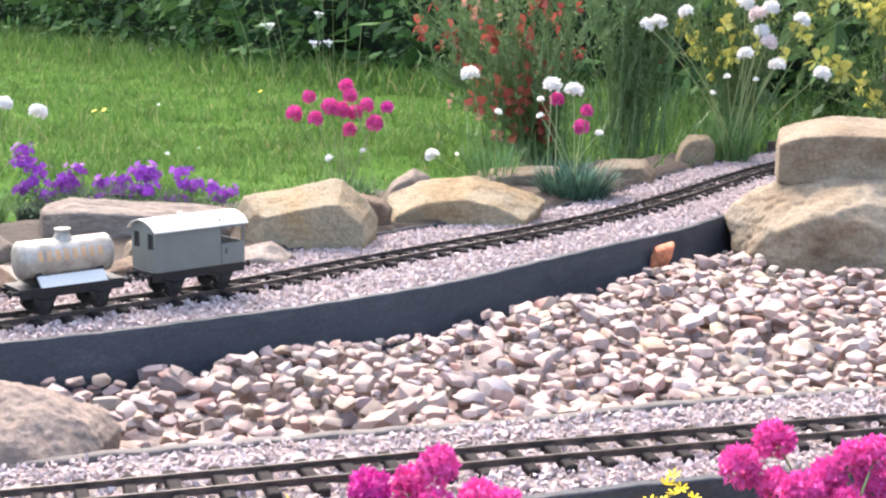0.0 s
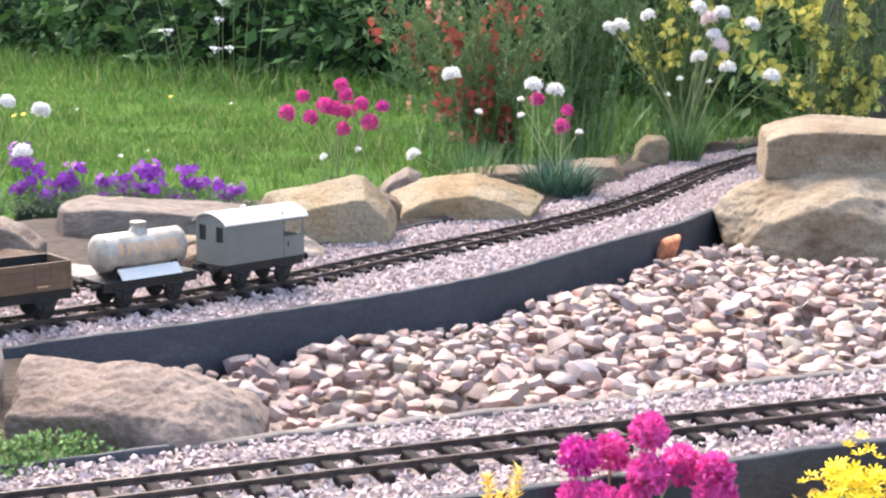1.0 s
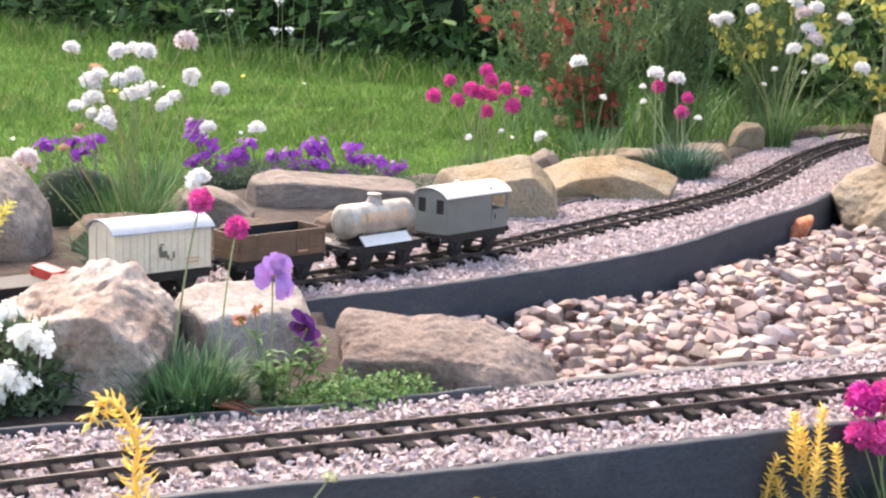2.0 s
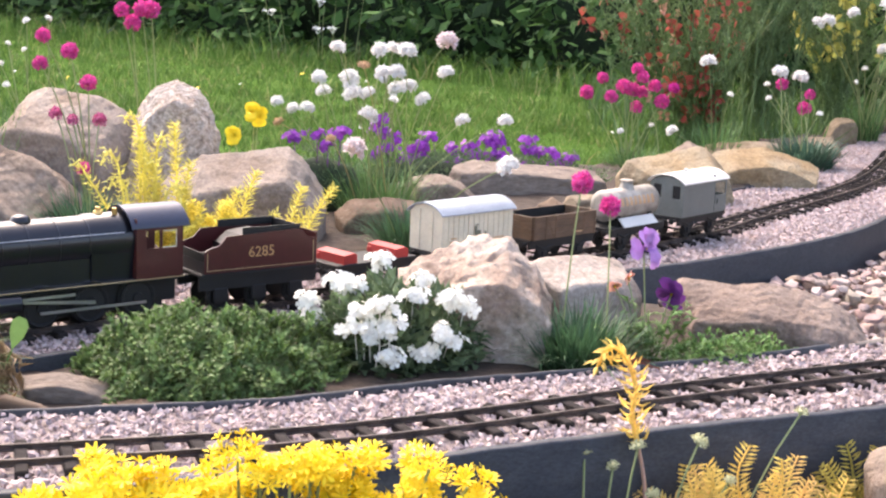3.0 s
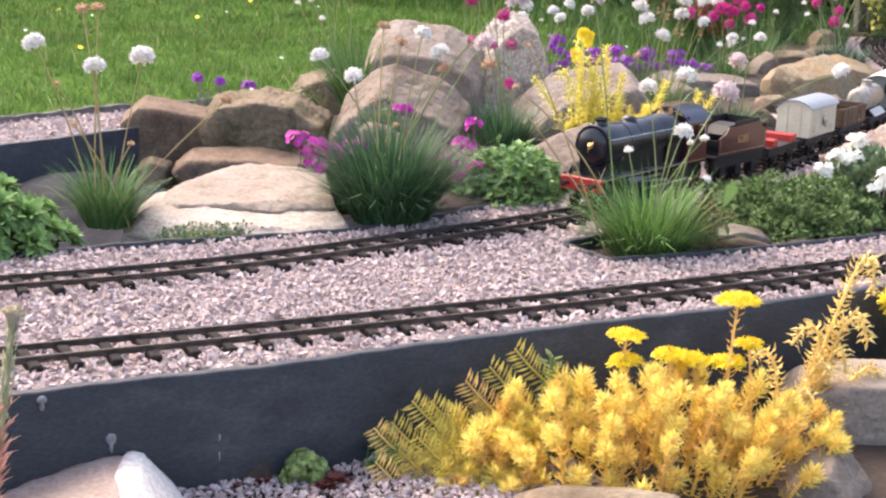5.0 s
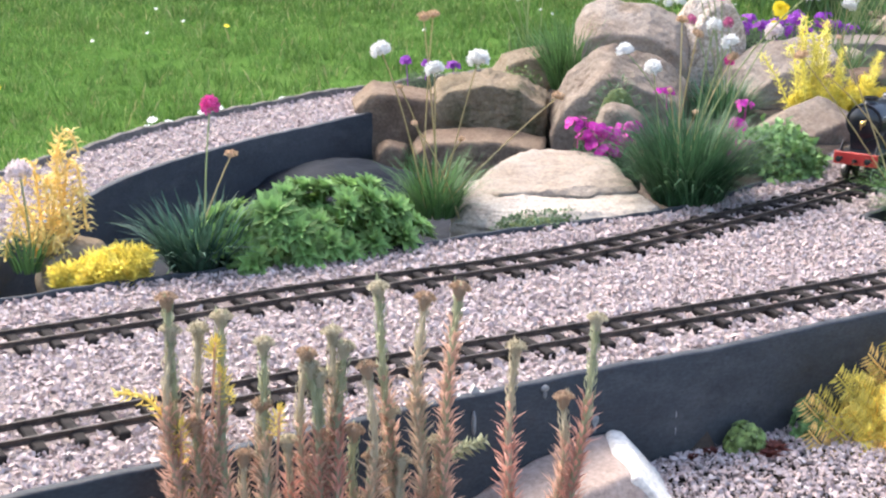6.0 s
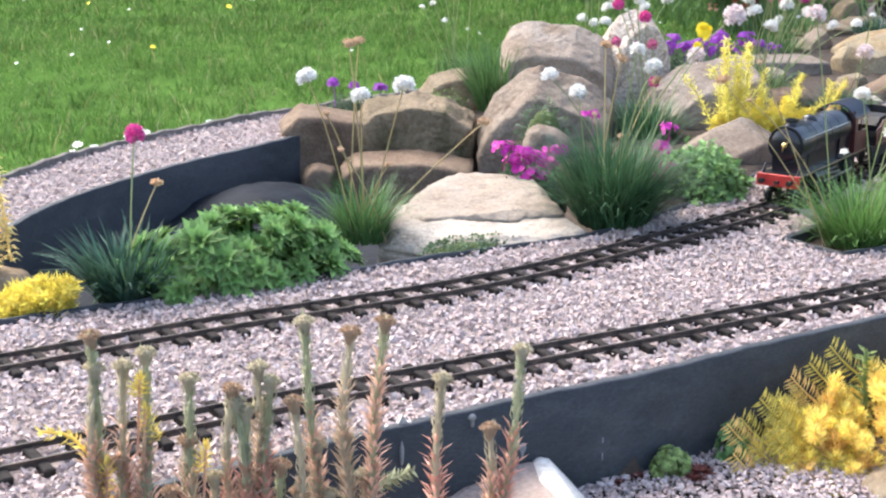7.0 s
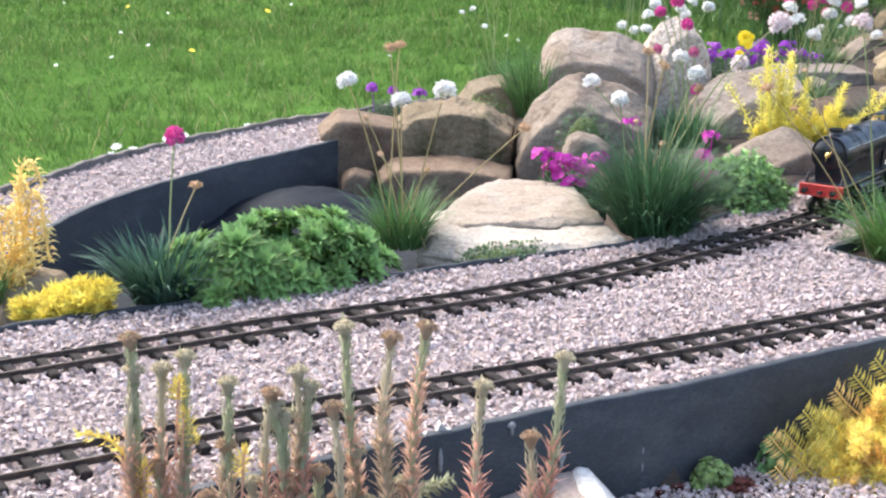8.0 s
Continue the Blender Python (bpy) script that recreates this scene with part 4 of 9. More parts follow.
rock((1.647, 1.84), -0.132, -2, [(-19.7, 8.6), (-19.1, 11.5), (-16.5, 16), (-14.3, 18), (-10.2, 20.4), (-2.1, 22.4), (8.6, 23), (15.8, 20.4), (19.7, 12.6), (18.6, 2.2), (6.3, 0), (-4.7, 1), (-15.1, 3)], 32, 29, S,
     "big rounded buff boulder beside the pebble bed", (0.74, 0.06, -0.12), sink=2, cuts=4, rough=0.05, edge=81, level=6, pits=0.12)
rock((1.678, 1.945), 0.072, -3, [(-15.2, 0), (-15, 5.2), (-14, 7.9), (-11.9, 8.8), (-6.3, 9.4), (2.7, 9.7), (12.9, 9.3), (15.2, 3.3), (3.3, 0.8), (-6.7, 0.2)], 24, 30, S,
     "flat pale-topped block resting on the boulder", (0.93, 0.0, -0.16), sink=0, cuts=3, rough=0.022, edge=60, level=6)
# on the planted island
rock((0.483, 0.350), -0.059, 2, [(-8.8, 12.6), (-4.9, 14.0), (-3.0, 14.9), (0.8, 15.9), (3.4, 16.2), (5.0, 15.3), (6.1, 14.3), (8.1, 13.1), (8.8, 11.8), (8.6, 8.9), (7.1, 6.1), (6.0, 2.0), (3.5, 0.0), (2.1, 1.1), (1.0, 3.8), (-0.7, 7.0), (-3.4, 9.6), (-7.7, 10.3)], 22, 32, M_PINKSTONE,
     "large pitted pale stone in the planted island", (0.90, 0.04, -0.11), sink=1.0, cuts=5, rough=0.055, edge=240, level=6, pits=0.30)
rock((0.608, 0.485), -0.024, 32, [(-7.4, 7.9), (-5.7, 8.6), (-1.3, 8.9), (2.7, 8.8), (6.4, 7.8), (7.4, 6.0), (6.9, 2.2), (-0.7, 0.0), (-6.7, 1.8)], 12, 33, M_CHALK, "smooth white stone beside the rear track", (0.8, 0, -0.15), sink=3, cuts=5, rough=0.03, edge=76)
rock((0.837, 0.43), -0.026, -1, [(-11.8, 5.9), (-10.9, 7.6), (-8.1, 7.9), (-2.5, 7.1), (3.8, 6.9), (6.6, 6), (10.1, 3.7), (11.8, 1.8), (4.2, 0.2), (-2.1, 0), (-7.8, 0), (-11.3, 2.4)], 15, 34, M_UMBER,
     "long sloping brown stone at the pebble bed", (0.88, 0.04, -0.26), sink=5, cuts=6, rough=0.05, level=6)
rock((0.112, 0.040), -0.032, 8, [(-5.2, 0.6), (-5.0, 3.8), (-1.5, 4.2), (3.0, 3.2), (5.2, 1.6), (5.0, 0.3), (1, 0)], 5, 35, M_LOGSTONE, "brown layered stone edging the planted island", sink=2, level=5, strata=0.05, edge=200)
rock((0.180, 0.012), -0.030, 14, [(-4.2, 0.3), (-3.9, 2.0), (0.2, 2.6), (3.9, 2.2), (4.2, 0.2), (0, 0)], 4.2, 36, B, "reddish stone edging the planted island", sink=2, level=4)
# in the front border
rock((0.121, -0.385), -0.135, -12, [(-12.8, 3.3), (-10.6, 7.0), (-6.6, 8), (0.7, 8.3), (11.2, 8.2), (12.8, 7.4), (12.8, 2.2), (8.5, 0.5), (-4.3, 0.1), (-10.2, 0)], 14, 37, M_SLAB,
     "flat-topped pale block in the front border", (0.97, 0, -0.10), sink=4, cuts=4, rough=0.02, edge=204, level=6, strata=0.012)
rock((-0.275, -0.635), -0.131, -18, [(-8.4, 1.8), (-8, 3), (-5.4, 4), (2.2, 4.5), (6.8, 4.2), (8.4, 2.7), (2.5, 0.4), (-6.8, 0)], 9, 39, S, "smooth buff stone in the front border", sink=4, edge=91)
rock((-0.025, -0.55), -0.173, -24, [(-5.9, 2.3), (-5.3, 4.8), (-1.4, 8.2), (1.7, 9.3), (4.8, 5.7), (5.9, 2.6), (0.9, 0.1), (-4.6, 0)], 9, 62, G, "rounded grey stone under the golden sedum", (0.7, -0.1, -0.1), sink=1, edge=102)
rock((0.967, 0.0), -0.057, -7, [(-10.9, 2.5), (-8.1, 4.6), (-3.4, 6), (2.2, 6.8), (6, 6.6), (10.2, 5.6), (10.9, 2.9), (1.8, 0.3), (-9.8, 0)], 12, 40, G, "grey stone in the front border", (0.9, 0, -0.2), sink=9)
rock((1.36, 0.22), -0.13, 0, [(-5, 1), (-4, 8), (-1, 10.5), (3.5, 9.5), (5, 5), (4.6, 0)], 8, 41, G, "small grey stone below the front edging", sink=2, level=4)
rock((-1.215, -0.02), -0.04, 0, [(-5, 1), (-4.4, 4), (-1, 6.2), (3, 5.6), (5.4, 2.6), (5, 0)], 9, 42, S, "buff stone under the amber sedum", sink=2, level=4, edge=91)


def layered_slab():
    """The broad flat stone by the track: a white, stepped lower bed under a tan top bed."""
    e = thing("rock", "broad pale flat stone with a tan top beside the track", "rock", group="border rocks", at=(-0.555, 0.16, -0.02))
    low = [(-15.5, -5, 0), (-13.5, 0, 2.0), (-11, 4, 3.2), (-7, 10, 3.6), (10, 10, 3.6), (13.4, 2, 3.0), (13.8, -9.5, 2.4), (14, -11, 0.6), (8, -13, 1.0), (-4, -15, 0.8), (-4, -12.5, 2.6), (4, -10.5, 3.0), (-11, -9, 0.5), (-12, -6, 2.4)]
    p, f = weathered([(x / 100, y / 100, z / 100) for x, y, z in low] + [(x / 100, y / 100, -0.03) for x, y, z in low], 47, edge=190, rough=0.030, cuts=3, level=6, strata=0.02)
    tagged(bulk("lower_bed", p, f, M_CHALK, e, smooth=True), "white weathered lower layer with a broken step")
    top = [(-10.5, 1, 0), (-9, 3.5, 1.6), (-4, 12, 2.2), (4.5, 19, 2.6), (11, 19.5, 2.4), (13.5, 15.5, 2.2), (12, 2, 1.4), (12.5, -3.0, 0.6), (4, -4.5, 1.2), (-2, -3.5, 1.3), (-8, -3.0, 0.8)]
    p, f = weathered([(x / 100, y / 100, (z + 3.0) / 100) for x, y, z in top] + [(x / 100, y / 100, -0.02) for x, y, z in top], 48, edge=210, rough=0.026, cuts=3, level=6, strata=0.02)
    tagged(bulk("upper_bed", p, f, M_SLAB, e, smooth=True), "tan upper layer")


layered_slab()


def wedge_stone():
    """A smooth low wedge against the front board, its end broken off to a cream-white face."""
    at = Vector((-0.745, -0.625, -0.125))
    e = thing("rock", "smooth pale wedge-shaped stone with a white broken face", "rock", group="border rocks", at=at)
    top = [(-0.712, -0.568, -0.064), (-0.690, -0.568, -0.066), (-0.700, -0.655, -0.071), (-0.730, -0.665, -0.077), (-0.785, -0.592, -0.081), (-0.785, -0.665, -0.092), (-0.860, -0.622, -0.110), (-0.860, -0.685, -0.120),
           (-0.642, -0.575, -0.118), (-0.642, -0.660, -0.128)]
    low = [(-0.870, -0.622, -0.155), (-0.860, -0.705, -0.155), (-0.640, -0.705, -0.155), (-0.630, -0.572, -0.155)]
    p, f = weathered([tuple(Vector(q) - at) for q in top + low], 38, edge=130, rough=0.008, cuts=0, level=5)
    tagged(bulk("body", p, f, M_SMOOTH, e, smooth=True), "smooth pinkish-grey weathered skin")
    out = Vector((0.72, -0.05, 0.69)) * 0.005
    face = [Vector(q) - at for q in ((-0.694, -0.566, -0.065), (-0.703, -0.612, -0.068), (-0.697, -0.660, -0.074), (-0.668, -0.668, -0.105), (-0.640, -0.662, -0.128), (-0.638, -0.572, -0.118), (-0.655, -0.566, -0.098))]
    p, f = weathered([tuple(q + out) for q in face] + [tuple(q * 0.97 - out * 4) for q in face], 39, edge=120, rough=0.003, cuts=0, level=5)
    tagged(bulk("broken_face", p, f, M_QUARTZ, e, smooth=True), "cream-white broken face")


wedge_stone()
chunk, chunk_faces = weathered([(x, y, z) for x in (-0.014, 0.013) for y in (-0.010, 0.008) for z in (-0.026, 0.016 + 0.6 * x)], 71, edge=90, rough=0.09, cuts=6, level=4)
tagged(bulk("brick", chunk, chunk_faces, M_ORANGE, smooth=True), "orange brick fragment among the pebbles", "brick").matrix_basis = pose(1.36, 1.62, -0.025, 25, 12, 20)


# ---- hedge and grass ----
HEDGE = curve([(-9, 12.5), (-5, 9.9), (-3, 8.2), (-0.84, 6.2), (0.14, 5.5), (0.85, 5.0), (1.5, 4.3), (2.0, 3.6), (2.6, 3.1), (3.6, 2.9), (6, 2.6)], 0.1)


def hedge():
    ob = thing("hedge", "dense dark green mixed hedge at the end of the lawn", "hedge")
    t = np.gradient(HEDGE, axis=0)
    t /= np.linalg.norm(t, axis=1)[:, None]
    nor = np.stack([t[:, 1], -t[:, 0]], 1)
    rings = []
    for i, (p, q) in enumerate(zip(HEDGE, nor)):
        prof = [(-0.10, -0.1), (0.05, 0.4), (0.0, 1.0), (-0.05, 1.7), (-0.3, 2.4), (-1.2, 2.6), (-1.4, -0.1)]
        rings.append([(*(p - q * 0.25 + q * (a + 0.12 * math.sin(i * 0.9 + 5 * z) * math.cos(i * 0.31 - 2 * z))), z + 0.1 * math.sin(i * 0.5)) for a, z in prof])
    # added solid core, its dark colour standing for shade deep in the hedge
    part("thicket", Shape().loft(rings), M_HEDGE_CORE, ob, "inner mass coloured dark for the shade inside the hedge", smooth=True)
    n = 56000
    i = rng.integers(0, len(HEDGE), n)
    h = rng.uniform(-0.08, 1.0, n) ** 1.0 * 2.2
    h = np.where(rng.random(n) < 0.6, rng.uniform(-0.08, 1.1, n), h)
    # leaf masses stand out and fall back
    mass = 0.16 * np.sin(i * 0.55 + 2.1 * h) * np.cos(i * 0.23 - 3.3 * h) + 0.10 * np.sin(i * 1.7 + 7 * h)
    deep = mass + rng.uniform(-0.18, 0.10, n) + np.where(h < 0.35, rng.uniform(0, 0.25, n), 0) - 0.05
    p = HEDGE[i] + nor[i] * deep[:, None] + t[i] * rng.uniform(-0.05, 0.05, n)[:, None]
    size = np.clip(rng.lognormal(math.log(0.045), 0.55, n), 0.014, 0.13)
    wide = size * rng.uniform(0.35, 0.62, n)
    way = np.stack([nor[i, 0] * 0.7, nor[i, 1] * 0.7, np.full(n, -0.25)], 1) + rng.normal(size=(n, 3)) * 0.55
    way /= np.linalg.norm(way, axis=1)[:, None]
    side = np.cross(way, rng.normal(size=(n, 3)) * 0.5 + np.array([0, 0, 1.0]))
    side /= np.linalg.norm(side, axis=1)[:, None]
    base = np.stack([p[:, 0], p[:, 1], h], 1)
    up = np.cross(side, way)
    mid = base + way * (size * 0.5)[:, None] - up * (size * 0.08)[:, None]
    v = np.stack([base, mid + side * (wide / 2)[:, None] + up * (size * 0.08)[:, None], base + way * size[:, None], mid - side * (wide / 2)[:, None] + up * (size * 0.08)[:, None]], 1)
    f = np.array([(0, 1, 2), (0, 2, 3)])
    tagged(bulk("leaves", v.reshape(-1, 3), (f[None] + 4 * np.arange(n)[:, None, None]).reshape(-1, 3), M_HEDGE, ob), "many small dark green leaves", kind="stuff")


hedge()


def blades(n, x, y, z, height, width, lean=0.5, rnd=None):
    """Grass blades as bent strips of two triangles' pairs."""
    a = rng.uniform(0, 2 * math.pi, n)
    h = height * rng.uniform(0.45, 1.25, n)
    b = rng.uniform(0, 2 * math.pi, n)
    out = lean * h * rng.uniform(0.2, 1.2, n)
    side = np.stack([np.cos(a), np.sin(a), 0 * a], 1) * (width * rng.uniform(0.6, 1.3, n))[:, None]
    foot = np.stack([x, y, z], 1)
    mid = foot + np.stack([np.cos(b) * out * 0.35, np.sin(b) * out * 0.35, h * 0.55], 1)
    tip = foot + np.stack([np.cos(b) * out, np.sin(b) * out, h * 0.95], 1)
    v = np.stack([foot - side, foot + side, mid + side * 0.8, mid - side * 0.8, tip], 1)
    f = np.array([(0, 1, 2), (0, 2, 3), (3, 2, 4)])
    return v.reshape(-1, 3), (f[None] + 5 * np.arange(n)[:, None, None]).reshape(-1, 3)


def lawn_grass():
    got = []
    for tufts, each, y0, y1, height, width, wide in ((14000, 13, 0.4, 3.4, 0.021, 0.0013, 0.016), (3800, 6, 0.4, 4.2, 0.042, 0.0021, 0.014), (7600, 13, 2.6, 8.5, 0.029, 0.0029, 0.036)):
        cx, cy = rng.uniform(-4.0, 2.6, tufts), rng.uniform(y0, y1, tufts)
        tall = np.clip(rng.lognormal(0, 0.35, tufts), 0.5, 2.0) * (0.85 + 0.35 * waves(cx, cy, 1.7))
        x = np.repeat(cx, each) + rng.normal(size=tufts * each) * wide
        y = np.repeat(cy, each) + rng.normal(size=tufts * each) * wide
        tall = np.repeat(tall, each)
        ok = inside(x, y, LAWN) & (x > -0.55 * y - 1.3)
        x, y = x[ok], y[ok]
        got.append(blades(len(x), x, y, lawn_height(x, y) - 0.003, height * tall[ok], width, 0.8))
    v = np.concatenate([g[0] for g in got])
    f = np.concatenate([g[1] + sum(len(h[0]) for h in got[:k]) for k, g in enumerate(got)])
    tagged(bulk("grass", v, f, M_BLADE), "short mown grass blades of the lawn", "grass", kind="stuff")
    # long grass at the foot of the hedge and along the border
    n = 9000
    i = rng.integers(0, len(HEDGE), n)
    t = np.gradient(HEDGE, axis=0)
    nor = np.stack([t[:, 1], -t[:, 0]], 1) / np.linalg.norm(t, axis=1)[:, None]
    p = HEDGE[i] + nor[i] * rng.uniform(-0.1, 0.75, n)[:, None] + rng.normal(size=(n, 2)) * 0.05
    v, f = blades(n, p[:, 0], p[:, 1], np.full(n, -0.06), 0.11, 0.004, 0.8)
    tagged(bulk("long_grass", v, f, M_BLADE), "uncut long grass at the foot of the hedge", "grass", kind="stuff")


lawn_grass()


def garden_fence(x0, x1, y0, y1, z0, rows, label, post=True):
    """Weathered horizontal boards between square posts."""
    e = thing("garden_fence", label, "fence")
    a, b = Vector((x0, y0, 0)), Vector((x1, y1, 0))
    turn = math.degrees(math.atan2(y1 - y0, x1 - x0))
    far = (b - a).length
    for k, (low, high, drop) in enumerate(rows):
        s = Shape()
        s.loft([[(t * far, d, z0 + z + drop * t) for d, z in ((-0.009, low), (0.009, low), (0.009, high), (-0.009, high))] for t in (0.0, 0.5, 1.0)], pose(x0, y0, 0, 0, 0, turn))
        part("board", s, M_TIMBER, e)
    for t in (0.0, 1.0):
        part("post", Shape().box(t * far - 0.03, t * far + 0.03, 0.010, 0.06, -0.15, z0 + max(r[1] for r in rows) + 0.04, pose(x0, y0, 0, 0, 0, turn), b=0.004), M_TIMBER, e)
    return e


garden_fence(1.80, 2.75, 3.20, 3.10, 0.0, [(0.02 + 0.135 * k, 0.148 + 0.135 * k, 0.0) for k in range(5)], "weathered grey board fence behind the yellow broom")


# ---- train ----
def lettering(text, size, mat, parent, m, label):
    """Words in the built-in font, turned into a thin mesh."""
    data = bpy.data.curves.new("lettering", "FONT")
    data.body, data.size, data.extrude = text, size, 0.0002
    data.align_x, data.align_y = "CENTER", "CENTER"
    data.resolution_u = 4
    tmp = new("lettering_source", data)
    me = bpy.data.meshes.new_from_object(tmp.evaluated_get(bpy.context.evaluated_depsgraph_get()))
    bpy.data.objects.remove(tmp)
    me.materials.clear()
    me.materials.append(mat)
    ob = new("lettering", me)
    ob.parent = parent
    ob.matrix_basis = m
    return tagged(ob, label)


def wheel(parent, x, y, r, mat=None, spokes=0):
    """A flanged wheel with rim, web and hub; y tells its side."""
    out = 1 if y > 0 else -1
    turn = Matrix.Translation((x, y, r)) @ Matrix.Rotation(radians(-90 * out), 4, "X")
    s = Shape().lathe([(r * 1.1, -0.0022), (r * 1.1, -0.0010), (r, -0.0005), (r, 0.0022), (r * 0.82, 0.0024), (r * 0.78, 0.0012), (r * 0.3, 0.0014), (r * 0.26, 0.003), (r * 0.02, 0.003)], turn, 24)
    ob = part("wheel", s, mat or M_DULL, parent, smooth=True, sharp=30)
    rim = Shape()
    n = 24
    rings = []
    for i in range(n):
        a = 2 * math.pi * i / n
        rings.append([(rr * math.cos(a), rr * math.sin(a), z) for rr, z in ((r * 0.86, 0.0022), (r * 0.98, 0.0022), (r * 0.98, 0.0027), (r * 0.86, 0.0027))])
    rings.append(rings[0])
    rim.loft(rings, turn, caps=False)
    part("tyre", rim, M_STEEL if spokes else M_DULL, ob, smooth=True)
    return ob


def buffers(parent, x, z, half=0.019, way=1):
    for y in (-half, half):
        s = Shape()
        m = Matrix.Translation((x, y, z)) @ Matrix.Rotation(radians(90 * way), 4, "Y")
        s.lathe([(0.0028, 0), (0.0026, 0.006), (0.0016, 0.0062), (0.0016, 0.010), (0.0046, 0.0102), (0.0046, 0.0115), (0.001, 0.0125)], m, 14)
        part("buffer", s, M_DULL, parent, smooth=True, sharp=30)


def coupling(parent, x, z, way=1):
    s = Shape().box(min(x, x + 0.006 * way), max(x, x + 0.006 * way), -0.003, 0.003, z - 0.002, z + 0.002)
    s.tube([(x + 0.004 * way, 0, z), (x + 0.010 * way, 0, z - 0.003), (x + 0.016 * way, 0, z - 0.002)], 0.0009, 6)
    part("coupling", s, M_DULL, parent)


def arc_roof(x0, x1, half, z, rise, thick=0.0016, n=14):
    rings = []
    for x in (x0, x1):
        top = [(x, half * math.sin(a) / math.sin(1.0), z + rise * (math.cos(a) - math.cos(1.0)) / (1 - math.cos(1.0))) for a in np.linspace(-1, 1, n)]
        low = [(px_, py_, pz_ - thick) for px_, py_, pz_ in reversed(top)]
        rings.append(top + low)
    return Shape().loft(rings)


def chassis(w, length, mat=None):
    """Underframe of a four-wheeled wagon with its axleguards, wheels, buffers and couplings."""
    h = length / 2
    s = Shape().box(-h, h, -0.027, 0.027, 0.029, 0.0345, b=0.0008)
    for y in (-0.024, 0.024):
        s.box(-h, h, y - 0.002, y + 0.002, 0.022, 0.030)
    part("underframe", s, M_DULL, w)
    for x in (-0.036, 0.036):
        for y in (-0.0235, 0.0235):
            g = Shape()
            g.loft([[(x - 0.019, yy, 0.0285), (x + 0.019, yy, 0.0285), (x + 0.012, yy, 0.016), (x + 0.006, yy, 0.008), (x - 0.006, yy, 0.008), (x - 0.012, yy, 0.016)] for yy in (y - 0.0014, y + 0.0014)])
            g.box(x - 0.005, x + 0.005, min(y, y * 1.15), max(y, y * 1.15), 0.010, 0.018, b=0.001)
            g.tube([(x - 0.018, y * 1.1, 0.026), (x, y * 1.1, 0.0205), (x + 0.018, y * 1.1, 0.026)], 0.0016, 6)
            part("axleguard", g, M_DULL, w)
        for y in (-GAUGE / 2, GAUGE / 2):
            wheel(w, x, y, 0.0115)
        part("axle", Shape().rod((x, -GAUGE / 2, 0.0115), (x, GAUGE / 2, 0.0115), 0.0015), M_DULL, w)
    for way in (-1, 1):
        buffers(w, h * way, 0.029, way=way)
        coupling(w, h * way, 0.027, way)


